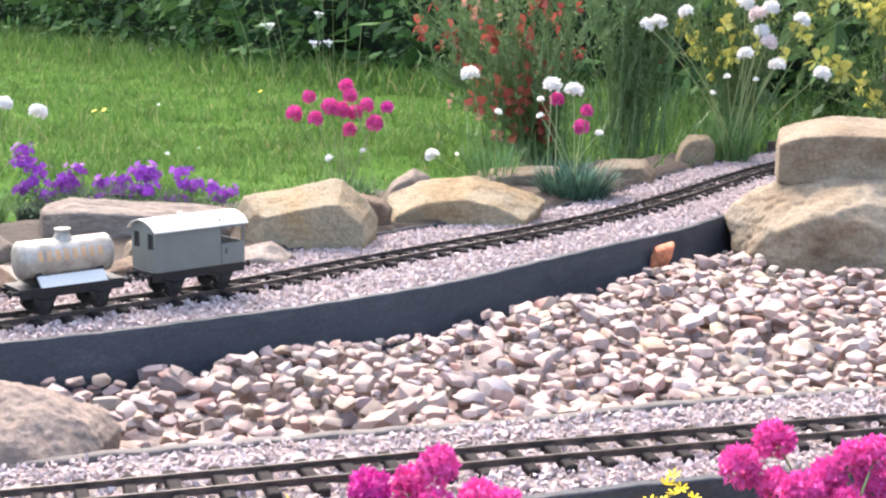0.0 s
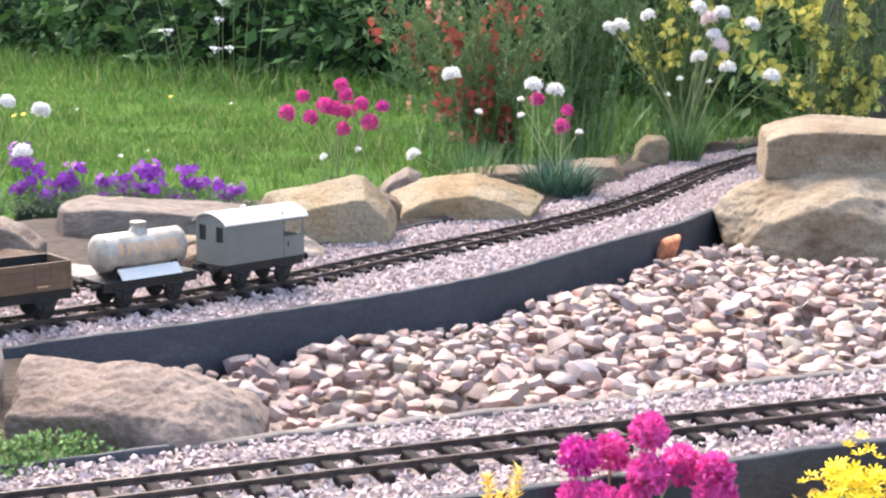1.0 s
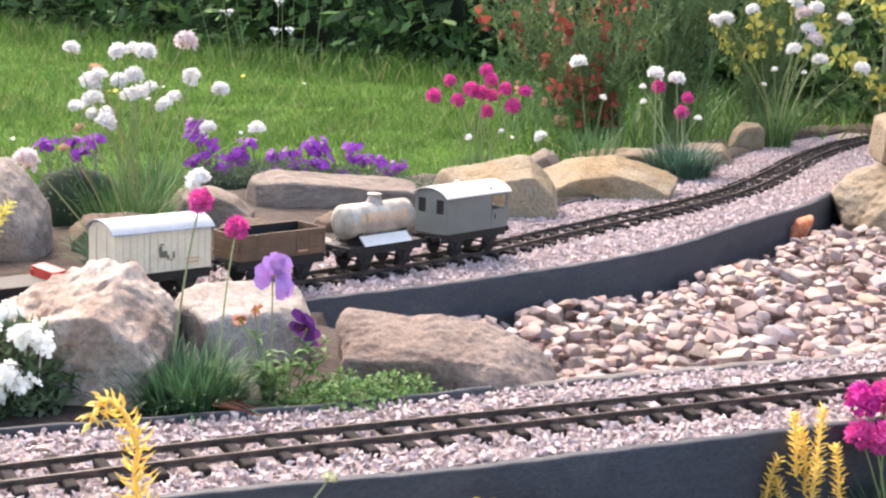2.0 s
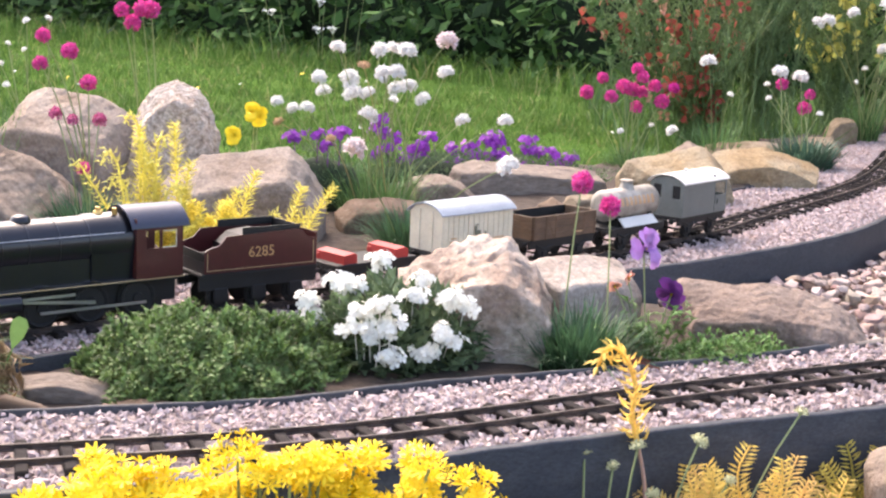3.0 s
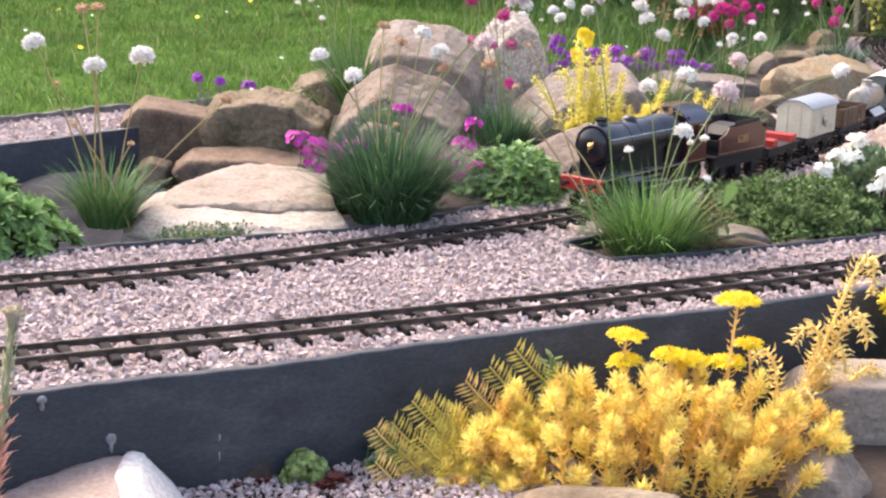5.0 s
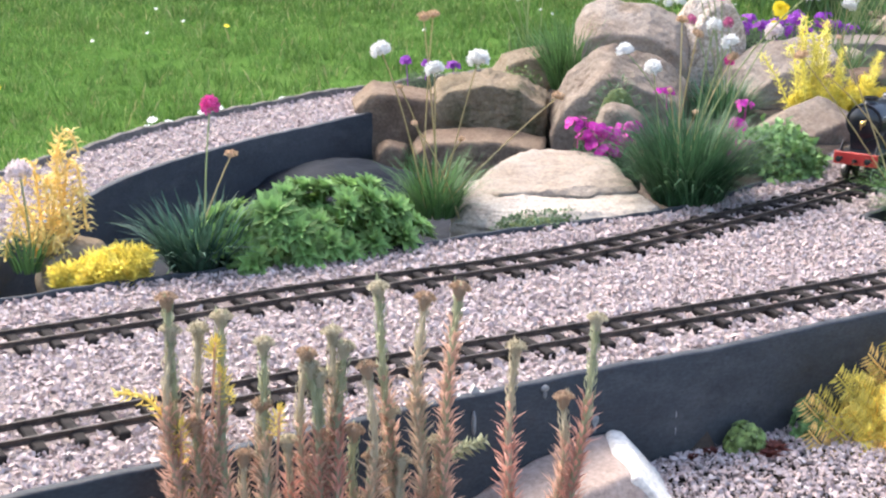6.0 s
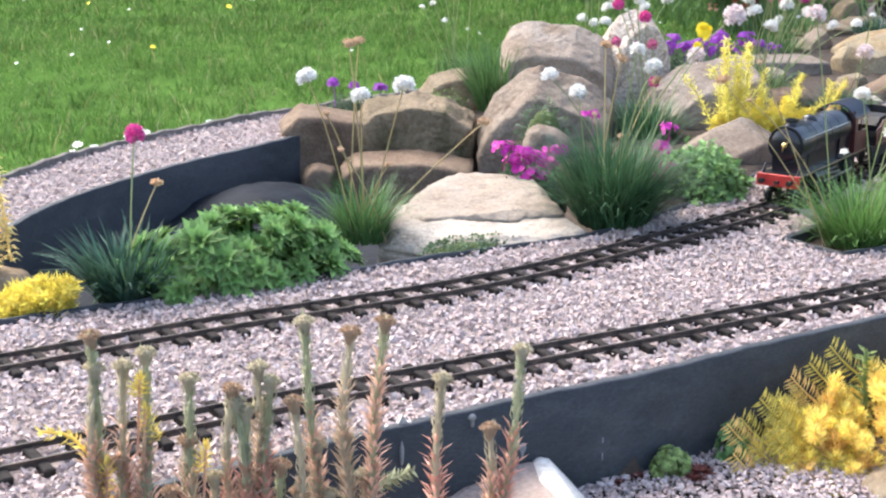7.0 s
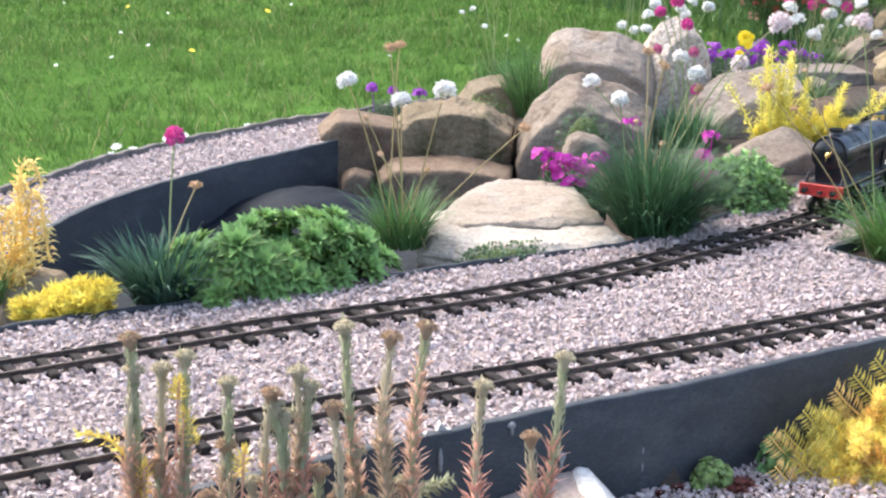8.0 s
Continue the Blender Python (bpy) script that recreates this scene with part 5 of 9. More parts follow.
def locomotive():
    e = thing("steam_locomotive", "glossy black model steam locomotive with red buffer beam, maroon cab", "model locomotive")
    part("footplate", Shape().box(-0.152, 0.142, -0.032, 0.032, 0.041, 0.0445, b=0.001), M_BLACK, e)
    for y in (-0.0325, 0.0325):
        part("lining", Shape().box(-0.152, 0.142, y - 0.0004, y + 0.0004, 0.0432, 0.0444), M_LINE, e)
    f = Shape()
    for y in (-0.014, 0.014):
        f.box(-0.15, 0.14, y - 0.0015, y + 0.0015, 0.014, 0.0412)
    f.box(-0.15, 0.13, -0.0125, 0.0125, 0.026, 0.04)
    part("frame", f, M_DULL, e)
    part("buffer_beam", Shape().box(0.142, 0.1465, -0.034, 0.034, 0.027, 0.0455, b=0.001), M_REDPAINT, e, "worn red front buffer beam")
    buffers(e, 0.1465, 0.036, 0.022)
    coupling(e, 0.1465, 0.034)
    for a, z in ((-0.028, -0.0265), (0.0265, 0.028)):
        part("front_step", Shape().loft([[(0.130, y, 0.0448), (0.1425, y, 0.0448), (0.130, y, 0.060)] for y in (a, z)]), M_BLACK, e)
    along_x = Matrix.Translation((0, 0, 0.0875)) @ Matrix.Rotation(radians(90), 4, "Y")
    part("boiler", Shape().lathe([(0.0295, -0.092), (0.0292, -0.045), (0.0275, -0.04), (0.0275, 0.082), (0.0288, 0.0825), (0.0288, 0.120), (0.028, 0.1225)], along_x, 40), M_BLACK, e, "glossy blue-black boiler and smokebox", smooth=True, sharp=30)
    b = Shape()
    for x in (-0.04, -0.005, 0.03, 0.06):
        b.lathe([(0.0277, x - 0.0012), (0.0280, x - 0.001), (0.0280, x + 0.001), (0.0277, x + 0.0012)], along_x, 40)
    part("boiler_band", b, M_BLACK, e, smooth=True)
    d = Shape().lathe([(0.0235, 0.1222), (0.0235, 0.1235), (0.021, 0.125), (0.012, 0.1275), (0.004, 0.128)], along_x, 32)
    part("smokebox_door", d, M_BLACK, e, smooth=True, sharp=40)
    k = Shape().lathe([(0.0042, 0.1275), (0.0042, 0.1295), (0.002, 0.130), (0.002, 0.133), (0.0005, 0.1335)], along_x, 14)
    k.rod((0.1318, 0, 0.0875), (0.1318, 0.007, 0.0935), 0.0009)
    k.rod((0.1318, 0, 0.0875), (0.1318, -0.001, 0.0785), 0.0009)
    part("door_handle", k, M_BRASS, e, "brass smokebox door handle", smooth=True)
    part("saddle", Shape().loft([[(x, -0.020, 0.044), (x, 0.020, 0.044), (x, 0.022, 0.066), (x, 0.015, 0.070), (x, -0.015, 0.070), (x, -0.022, 0.066)] for x in (0.084, 0.119)]), M_BLACK, e)
    part("side_skirt", Shape().box(-0.09, 0.085, -0.0225, 0.0225, 0.0442, 0.078, b=0.002), M_BLACK, e)
    part("firebox", Shape().loft([[(x, -0.024, 0.044), (x, 0.024, 0.044), (x, 0.0275, 0.085), (x, -0.0275, 0.085)] for x in (-0.093, -0.042)]), M_BLACK, e)
    c = Shape().lathe([(0.0125, 0.1135), (0.0098, 0.1165), (0.0090, 0.1185), (0.0090, 0.1205), (0.0110, 0.1215), (0.0110, 0.1240), (0.0080, 0.1242), (0.0074, 0.1195)], Matrix.Translation((0.102, 0, 0)), 24)
    part("chimney", c, M_BLACK, e, smooth=True, sharp=35)
    part("dome", Shape().lathe([(0.0125, 0.1125), (0.0105, 0.1155), (0.0098, 0.1180), (0.0078, 0.1200), (0.0035, 0.1212), (0.0002, 0.1215)], Matrix.Translation((0.028, 0, 0)), 24), M_BLACK, e, smooth=True)
    v = Shape().lathe([(0.006, 0.1145), (0.005, 0.119), (0.003, 0.1195), (0.003, 0.1235), (0.0005, 0.124)], Matrix.Translation((-0.062, 0, 0)), 16)
    v.lathe([(0.003, 0.1145), (0.003, 0.1225), (0.001, 0.123)], Matrix.Translation((-0.078, 0.008, 0)), 12)
    part("safety_valve", v, M_BRASS, e, smooth=True, sharp=40)
    for y in (-0.0283, 0.0283):
        h = Shape().rod((-0.08, y, 0.098), (0.118, y, 0.098), 0.0007, 6)
        for x in (-0.07, -0.02, 0.03, 0.08, 0.112):
            h.rod((x, y * 0.86, 0.0975), (x, y, 0.098), 0.0009, 6)
        part("handrail", h, M_STEEL, e)
    cab = Shape()
    for y in (-0.0325, 0.0325):
        a, z = y - 0.0008, y + 0.0008
        cab.box(-0.150, -0.092, a, z, 0.0445, 0.078)
        cab.box(-0.104, -0.092, a, z, 0.078, 0.104)
        cab.box(-0.150, -0.142, a, z, 0.078, 0.104)
        cab.box(-0.142, -0.104, a, z, 0.098, 0.104)
        cab.box(-0.124, -0.121, a, z, 0.078, 0.098)
    cab.box(-0.0935, -0.092, -0.032, 0.032, 0.0445, 0.112)
    part("cab", cab, M_MAROON, e, "maroon cab sides with two windows")
    for y in (-0.0338, 0.0338):
        w = Shape()
        for x0, x1, z0, z1 in ((-0.1415, -0.1245, 0.0785, 0.0795), (-0.1415, -0.1245, 0.0965, 0.0975), (-0.1415, -0.1405, 0.0785, 0.0975)):
            w.box(x0, x1, y - 0.0003, y + 0.0003, z0, z1)
        part("window_trim", w, M_CREAM, e)
    part("cab_roof", arc_roof(-0.158, -0.086, 0.0345, 0.103, 0.021, 0.002), M_CABROOF, e, "curved blue-black cab roof", smooth=True, sharp=40)
    part("backhead", Shape().box(-0.096, -0.0925, -0.024, 0.024, 0.046, 0.108, b=0.002), M_DULL, e)
    for y in (-1, 1):
        cyl = Matrix.Translation((0.062, y * 0.0295, 0.032)) @ Matrix.Rotation(radians(90), 4, "Y")
        part("cylinder", Shape().lathe([(0.004, -0.020), (0.0092, -0.019), (0.0092, 0.019), (0.004, 0.020)], cyl, 20), M_BLACK, e, smooth=True, sharp=35)
        part("slide_bar", Shape().box(-0.020, 0.045, y * 0.0305 - 0.0012, y * 0.0305 + 0.0012, 0.0335, 0.0365), M_STEEL, e, "bright steel slide bar")
        part("connecting_rod", Shape().loft([[(0.038, y * 0.0285 + q, 0.030), (0.038, y * 0.0285 + q, 0.033), (-0.045, y * 0.0285 + q, 0.0255), (-0.045, y * 0.0285 + q, 0.0215)] for q in (-0.0008, 0.0008)]), M_STEEL, e)
        part("coupling_rod", Shape().box(-0.108, 0.018, y * 0.0262 - 0.0008, y * 0.0262 + 0.0008, 0.0155, 0.0185), M_STEEL, e)
        part("bogie_frame", Shape().box(0.082, 0.136, y * 0.0245 - 0.001, y * 0.0245 + 0.001, 0.0085, 0.018, b=0.001), M_DULL, e)
        for x in (-0.10, -0.043, 0.014):
            wheel(e, x, y * GAUGE / 2, 0.0215)
            sp = Shape()
            n = 10
            rings = [[(x + rr * math.cos(a), yy, 0.0215 + rr * math.sin(a)) for rr, yy in ((0.0235, y * 0.018), (0.0235, y * 0.0315), (0.0250, y * 0.0315), (0.0250, y * 0.018))] for a in np.linspace(0.98, math.pi - 0.98, n)]
            sp.loft(rings)
            part("splasher", sp, M_BLACK, e, smooth=True, sharp=40)
        for x in (0.090, 0.128):
            wheel(e, x, y * GAUGE / 2, 0.0105, spokes=1)
    part("injector", Shape().lathe([(0.004, 0), (0.0045, 0.003), (0.0045, 0.005), (0.002, 0.0055)], Matrix.Translation((-0.118, -0.0315, 0.0335)) @ Matrix.Rotation(radians(90), 4, "X"), 14), M_STEEL, e, "small bright injector below the cab")
    part("brake_rigging", Shape().box(-0.135, 0.02, -0.0128, 0.0128, 0.008, 0.0265), M_DULL, e)
    return e


def tender():
    e = thing("tender", "maroon six-wheeled tender with gold running number", "model tender")
    f = Shape().box(-0.078, 0.078, -0.0315, 0.0315, 0.0405, 0.0445, b=0.001)
    for y in (-0.0255, 0.0255):
        f.box(-0.078, 0.078, y - 0.0018, y + 0.0018, 0.024, 0.041)
        for x in (-0.05, 0.0, 0.05):
            f.box(x - 0.009, x + 0.009, y - 0.0028, y + 0.0028, 0.0095, 0.026, b=0.001)
    part("frame", f, M_DULL, e)
    side = [(-0.074, 0.0445), (0.074, 0.0445), (0.074, 0.070), (0.066, 0.074), (0.056, 0.076), (0.050, 0.082), (0.046, 0.086), (-0.048, 0.089), (-0.056, 0.087), (-0.060, 0.081), (-0.066, 0.078), (-0.074, 0.077)]
    for y in (-0.031, 0.031):
        part("side_panel", Shape().loft([[(x, yy, z) for x, z in side] for yy in (y - 0.0008, y + 0.0008)]), M_MAROON, e)
        out = y + math.copysign(0.0011, y)
        ln = Shape()
        for x0, x1, z0, z1 in ((-0.071, 0.071, 0.0475, 0.0482), (-0.071, -0.0703, 0.0475, 0.074), (0.0703, 0.071, 0.0475, 0.068)):
            ln.box(x0, x1, out - 0.0002, out + 0.0002, z0, z1)
        part("lining", ln, M_LINE, e)
        m = pose(0.0, out + math.copysign(0.0002, y), 0.0655, 90, 0, 180 if y > 0 else 0)
        lettering("6285", 0.0175, M_LETTER, e, m, "gold running number 6285")
    t = Shape().box(-0.074, 0.030, -0.0302, 0.0302, 0.0445, 0.0700)
    t.box(0.028, 0.074, -0.0302, 0.0302, 0.0445, 0.058)
    part("tank", t, M_BLACK, e)
    part("rear_panel", Shape().box(-0.0755, -0.0738, -0.0315, 0.0315, 0.0445, 0.083), M_MAROON, e)
    part("front_panel", Shape().box(0.072, 0.0735, -0.0305, 0.0305, 0.0445, 0.068), M_DULL, e)
    coal = Shape().loft([[(x, -w, 0.0702), (x, w, 0.0702), (x, w * 0.7, z), (x, -w * 0.7, z)] for x, w, z in ((-0.03, 0.024, 0.073), (-0.01, 0.026, 0.087), (0.02, 0.024, 0.084), (0.034, 0.02, 0.072))])
    part("coal", coal, M_DULL, e, "dark coal load")
    part("bunker_rail", Shape().box(-0.052, -0.050, -0.03, 0.03, 0.070, 0.093).box(-0.052, 0.024, -0.0302, -0.0285, 0.086, 0.0945).box(-0.052, 0.024, 0.0285, 0.0302, 0.086, 0.0945), M_DULL, e)
    for x in (-0.05, 0.0, 0.05):
        for y in (-GAUGE / 2, GAUGE / 2):
            wheel(e, x, y, 0.0135)
    buffers(e, -0.078, 0.034, way=-1)
    coupling(e, -0.078, 0.032, -1)
    part("drawbar", Shape().box(0.078, 0.096, -0.004, 0.004, 0.036, 0.040), M_DULL, e)
    return e


def flat_wagon():
    e = thing("flat_wagon", "low black flat wagon with two red chocks", "model wagon", group="model wagons")
    chassis(e, 0.132)
    part("deck", Shape().box(-0.066, 0.066, -0.030, 0.030, 0.0345, 0.037, b=0.0008), M_DULL, e)
    for x in (-0.042, 0.042):
        s = Shape().loft([[(x - 0.011, y, 0.037), (x + 0.011, y, 0.037), (x + 0.010, y, 0.0475), (x - 0.006, y, 0.0495), (x - 0.010, y, 0.0475)] for y in (-0.027, 0.027)])
        s.box(x - 0.0115, x + 0.0115, -0.028, -0.020, 0.037, 0.0445, b=0.001)
        part("chock", s, M_REDPAINT, e, "bright red chock")
    return e


def van():
    e = thing("covered_van", "cream covered van with a curved blue-grey roof and worn markings", "model wagon", group="model wagons")
    chassis(e, 0.134)
    body = Shape().box(-0.0655, 0.0655, -0.030, 0.030, 0.0345, 0.084)
    rings = [[(x, y, z) for y, z in ((-0.030, 0.0835), (0.030, 0.0835), (0.021, 0.092), (0.0, 0.0955), (-0.021, 0.092))] for x in (-0.0655, 0.0655)]
    body.loft(rings)
    part("body", body, M_CREAM, e)
    for k, x in enumerate(np.linspace(-0.060, 0.060, 14)):
        for y in (-0.0303, 0.0303):
            part("plank", Shape().box(x - 0.0034, x + 0.0034, y - 0.0005, y + 0.0005, 0.036, 0.083, b=0.0003), M_CREAM, e)
    for y in (-1, 1):
        d = Shape()
        for x in (-0.018, 0.018):
            d.box(x - 0.0009, x + 0.0009, y * 0.0313 - 0.0004, y * 0.0313 + 0.0004, 0.0355, 0.083)
        d.box(-0.019, 0.019, y * 0.0313 - 0.0004, y * 0.0313 + 0.0004, 0.0815, 0.083)
        d.box(-0.019, 0.019, y * 0.0313 - 0.0004, y * 0.0313 + 0.0004, 0.0355, 0.0368)
        part("door", d, M_CREAM, e)
        mk = Shape()
        o = y * 0.0316
        for x0, x1, z0, z1 in ((-0.006, 0.006, 0.052, 0.055), (-0.004, 0.007, 0.055, 0.060), (0.003, 0.0075, 0.060, 0.066), (-0.0065, -0.004, 0.049, 0.053), (-0.014, -0.0115, 0.050, 0.058), (-0.0105, -0.009, 0.047, 0.050), (0.0, 0.006, 0.067, 0.0685)):
            mk.box(x0, x1, o - 0.0003, o + 0.0003, z0, z1)
        part("emblem", mk, M_INK, e, "worn dark green painted emblem")
        mk2 = Shape()
        for x0, x1, z in ((0.028, 0.048, 0.047), (0.030, 0.046, 0.0425), (-0.052, -0.044, 0.0475), (-0.054, -0.042, 0.0435), (-0.050, -0.040, 0.052)):
            mk2.box(-x1 if y > 0 else x0, -x0 if y > 0 else x1, o - 0.0003, o + 0.0003, z, z + 0.0018)
        tagged(part("marking", mk2, M_LETTER_TAN, e), kind="stuff")
    for x in (-0.0658, 0.0658):
        s = Shape()
        for y in (-0.012, 0.012):
            s.box(x - 0.001, x + 0.001, y - 0.0012, y + 0.0012, 0.0355, 0.088)
        part("end_post", s, M_CREAM, e)
    part("roof", arc_roof(-0.069, 0.069, 0.0335, 0.0845, 0.0135, 0.0016), M_ROOFGREY, e, "curved blue-grey tin roof", smooth=True, sharp=40)
    return e


def open_wagon():
    e = thing("open_wagon", "brown planked open wagon, empty inside", "model wagon", group="model wagons")
    chassis(e, 0.134)
    part("floor", Shape().box(-0.065, 0.065, -0.029, 0.029, 0.0345, 0.037), M_DULL, e)
    for y in (-0.0295, 0.0295):
        for k in range(4):
            z = 0.0350 + k * 0.0082
            part("plank", Shape().box(-0.0655, 0.0655, y - 0.0013, y + 0.0013, z, z + 0.0078, b=0.0004), M_BROWNPAINT, e)
        o = y + math.copysign(0.0016, y)
        s = Shape()
        for x in (-0.062, -0.040, -0.020, 0.020, 0.040, 0.062):
            s.box(x - 0.0012, x + 0.0012, o - 0.0005, o + 0.0005, 0.0350, 0.0675)
        for a, b in ((-0.039, -0.022), (0.022, 0.039)):
            s.loft([[(a, yy, 0.037), (a + 0.002, yy, 0.037), (b, yy, 0.065), (b - 0.002, yy, 0.065)] for yy in (o - 0.0004, o + 0.0004)])
        tagged(part("ironwork", s, M_BROWNPAINT, e), kind="stuff")
        part("marking", Shape().box(0.030 * (1 if y < 0 else -1) - 0.008, 0.030 * (1 if y < 0 else -1) + 0.008, o - 0.0003, o + 0.0003, 0.0395, 0.0415), M_LETTER_TAN, e)
    for x in (-0.0655, 0.0655):
        for k in range(4):
            z = 0.0350 + k * 0.0082
            part("end_plank", Shape().box(x - 0.0013, x + 0.0013, -0.028, 0.028, z, z + 0.0078, b=0.0004), M_BROWNPAINT, e)
    part("lining", Shape().box(-0.064, 0.064, -0.0281, -0.0278, 0.037, 0.067).box(-0.064, 0.064, 0.0278, 0.0281, 0.037, 0.067), M_DULL, e)
    return e


def tank_wagon():
    e = thing("tank_wagon", "worn silver tank wagon with faded orange side markings", "model wagon", group="model wagons")
    chassis(e, 0.134)
    m = Matrix.Translation((0, 0, 0.0645)) @ Matrix.Rotation(radians(90), 4, "Y")
    part("barrel", Shape().lathe([(0.004, -0.0615), (0.015, -0.0600), (0.0215, -0.0575), (0.0228, -0.0555), (0.0228, 0.0555), (0.0215, 0.0575), (0.015, 0.0600), (0.004, 0.0615)], m, 36), M_TIN, e, smooth=True, sharp=50)
    for x in (-0.0545, 0.0545):
        b = Shape().lathe([(0.0226, x - 0.001), (0.0233, x - 0.001), (0.0233, x + 0.001), (0.0226, x + 0.001)], m, 36)
        part("band", b, M_TIN, e, smooth=True, sharp=40)
    part("filler_dome", Shape().lathe([(0.0125, 0.0845), (0.0105, 0.0895), (0.0088, 0.0925), (0.0088, 0.0955), (0.0100, 0.0960), (0.0100, 0.0985), (0.004, 0.0995)], None, 22), M_TIN, e, "domed filler cap", smooth=True, sharp=35)
    for y in (-1, 1):
        bars = Shape()
        for k in range(8):
            x = (-0.0385 + k * 0.011) * (1 if y < 0 else -1)
            for a in (0.02, 0.20, 0.38):
                z0, z1 = 0.0645 + 0.0229 * math.sin(a), 0.0645 + 0.0229 * math.sin(a + 0.2)
                y0, y1 = 0.0231 * math.cos(a), 0.0231 * math.cos(a + 0.2)
                bars.add([(x - 0.0032, y * y0, z0), (x + 0.0032, y * y0, z0), (x + 0.0032, y * y1, z1), (x - 0.0032, y * y1, z1), (x - 0.0032, y * (y0 - .0006), z0), (x + 0.0032, y * (y0 - .0006), z0), (x + 0.0032, y * (y1 - .0006), z1), (x - 0.0032, y * (y1 - .0006), z1)],
                         [(0, 1, 2, 3), (0, 4, 5, 1), (1, 5, 6, 2), (2, 6, 7, 3), (3, 7, 4, 0)])
        part("marking", bars, M_LETTER_TAN, e, "faded orange marking blocks")
        part("side_board", Shape().loft([[(x, y * 0.0315, 0.0350), (x, y * 0.0295, 0.0352), (x, y * 0.0175, 0.0465), (x, y * 0.0195, 0.0470)] for x in (-0.043, 0.043)]), M_ROOFWHITE, e, "sloping white board")
    for x in (-0.04, 0.04):
        s = Shape().loft([[(xx, -0.02, 0.0345), (xx, 0.02, 0.0345), (xx, 0.018, 0.052), (xx, -0.018, 0.052)] for xx in (x - 0.004, x + 0.004)])
        part("cradle", s, M_DULL, e)
    return e


def brake_van():
    e = thing("brake_van", "grey guard's brake van with a white roof and open veranda", "model wagon", group="model wagons")
    chassis(e, 0.134)
    body = Shape()
    for y in (-0.0295, 0.0295):
        body.box(-0.030, 0.0645, y - 0.0009, y + 0.0009, 0.0345, 0.0860)
    body.box(-0.0305, -0.029, -0.0295, 0.0295, 0.0345, 0.0935)
    for y0, y1, z0, z1 in ((-0.0295, 0.0295, 0.0345, 0.062), (-0.0295, -0.024, 0.062, 0.082), (-0.010, 0.010, 0.062, 0.082), (0.024, 0.0295, 0.062, 0.082), (-0.0295, 0.0295, 0.082, 0.0865)):
        body.box(0.0635, 0.065, y0, y1, z0, z1)
    body.loft([[(x, -0.0295, 0.0863), (x, 0.0295, 0.0863), (x, 0.02, 0.0925), (x, 0.0, 0.0950), (x, -0.02, 0.0925)] for x in (0.0637, 0.0648)])
    part("body", body, M_GREYPAINT, e)
    for y in (-0.017, 0.017):
        part("window", Shape().box(0.0628, 0.0634, y - 0.007, y + 0.007, 0.062, 0.082), M_DULL, e, "dark end window")
    for y in (-0.0295, 0.0295):
        part("veranda_side", Shape().box(-0.0655, -0.030, y - 0.0008, y + 0.0008, 0.0345, 0.0615), M_GREYPAINT, e)
        part("veranda_post", Shape().box(-0.0655, -0.0625, y - 0.0008, y + 0.0008, 0.0615, 0.0865), M_GREYPAINT, e)
        part("veranda_rail", Shape().box(-0.0625, -0.030, y - 0.0008, y + 0.0008, 0.0815, 0.0865), M_GREYPAINT, e)
    part("veranda_end", Shape().box(-0.0660, -0.0645, -0.0295, 0.0295, 0.0345, 0.0615), M_GREYPAINT, e)
    for y in (-0.0302, 0.0302):
        part("door_edge", Shape().box(-0.0303, -0.0297, y - 0.0004, y + 0.0004, 0.035, 0.082), M_DULL, e)
        part("handle", Shape().rod((-0.037, y * 1.03, 0.048), (-0.037, y * 1.03, 0.055), 0.0007), M_DULL, e)
    part("floor", Shape().box(-0.065, 0.064, -0.029, 0.029, 0.0345, 0.036), M_DULL, e)
    part("roof", arc_roof(-0.0695, 0.0690, 0.0335, 0.0865, 0.0125, 0.0016), M_ROOFWHITE, e, "curved white roof", smooth=True, sharp=40)
    part("chimney", Shape().lathe([(0.0028, 0.0955), (0.0026, 0.102), (0.0034, 0.1022), (0.0034, 0.1035), (0.001, 0.104)], Matrix.Translation((0.012, 0.0, 0)), 12), M_ROOFWHITE, e)
    return e


def stand(ob, s):
    """Puts a vehicle on the rear track, its middle at that way along the line, heading for the line's start."""
    p, t = on_line(REAR, s)
    a = math.degrees(math.atan2(-t[1], -t[0]))
    ob.matrix_basis = pose(p[0], p[1], 0.0076, 0, 0, a)


nose = float(along(REAR)[np.argmin(np.hypot(REAR[:, 0] + 0.095, REAR[:, 1] - 0.14))])
for build, back in ((locomotive, 0.152), (tender, 0.400), (flat_wagon, 0.572), (van, 0.745), (open_wagon, 0.918), (tank_wagon, 1.091), (brake_van, 1.264)):
    stand(build(), nose + back)


# ---- plants ----
prnd = random.Random(21)
M_PHLOX = leafy("phlox_petal", (0.50, 0.028, 0.34), spread=0.3)
M_FRESHER = leafy("pale_herb_leaf", (0.19, 0.33, 0.115), spread=0.45)
M_HERB = leafy("herb_leaf", (0.14, 0.25, 0.075), spread=0.45)
# dark olive for plant cores: shade between the leaves, put into the colour
M_HEART = material("leaf_shade_core", [(0.3, (0.05, 0.075, 0.024)), (0.7, (0.12, 0.155, 0.05))], 120, rough=0.9, bump=0.8, bump_scale=200)


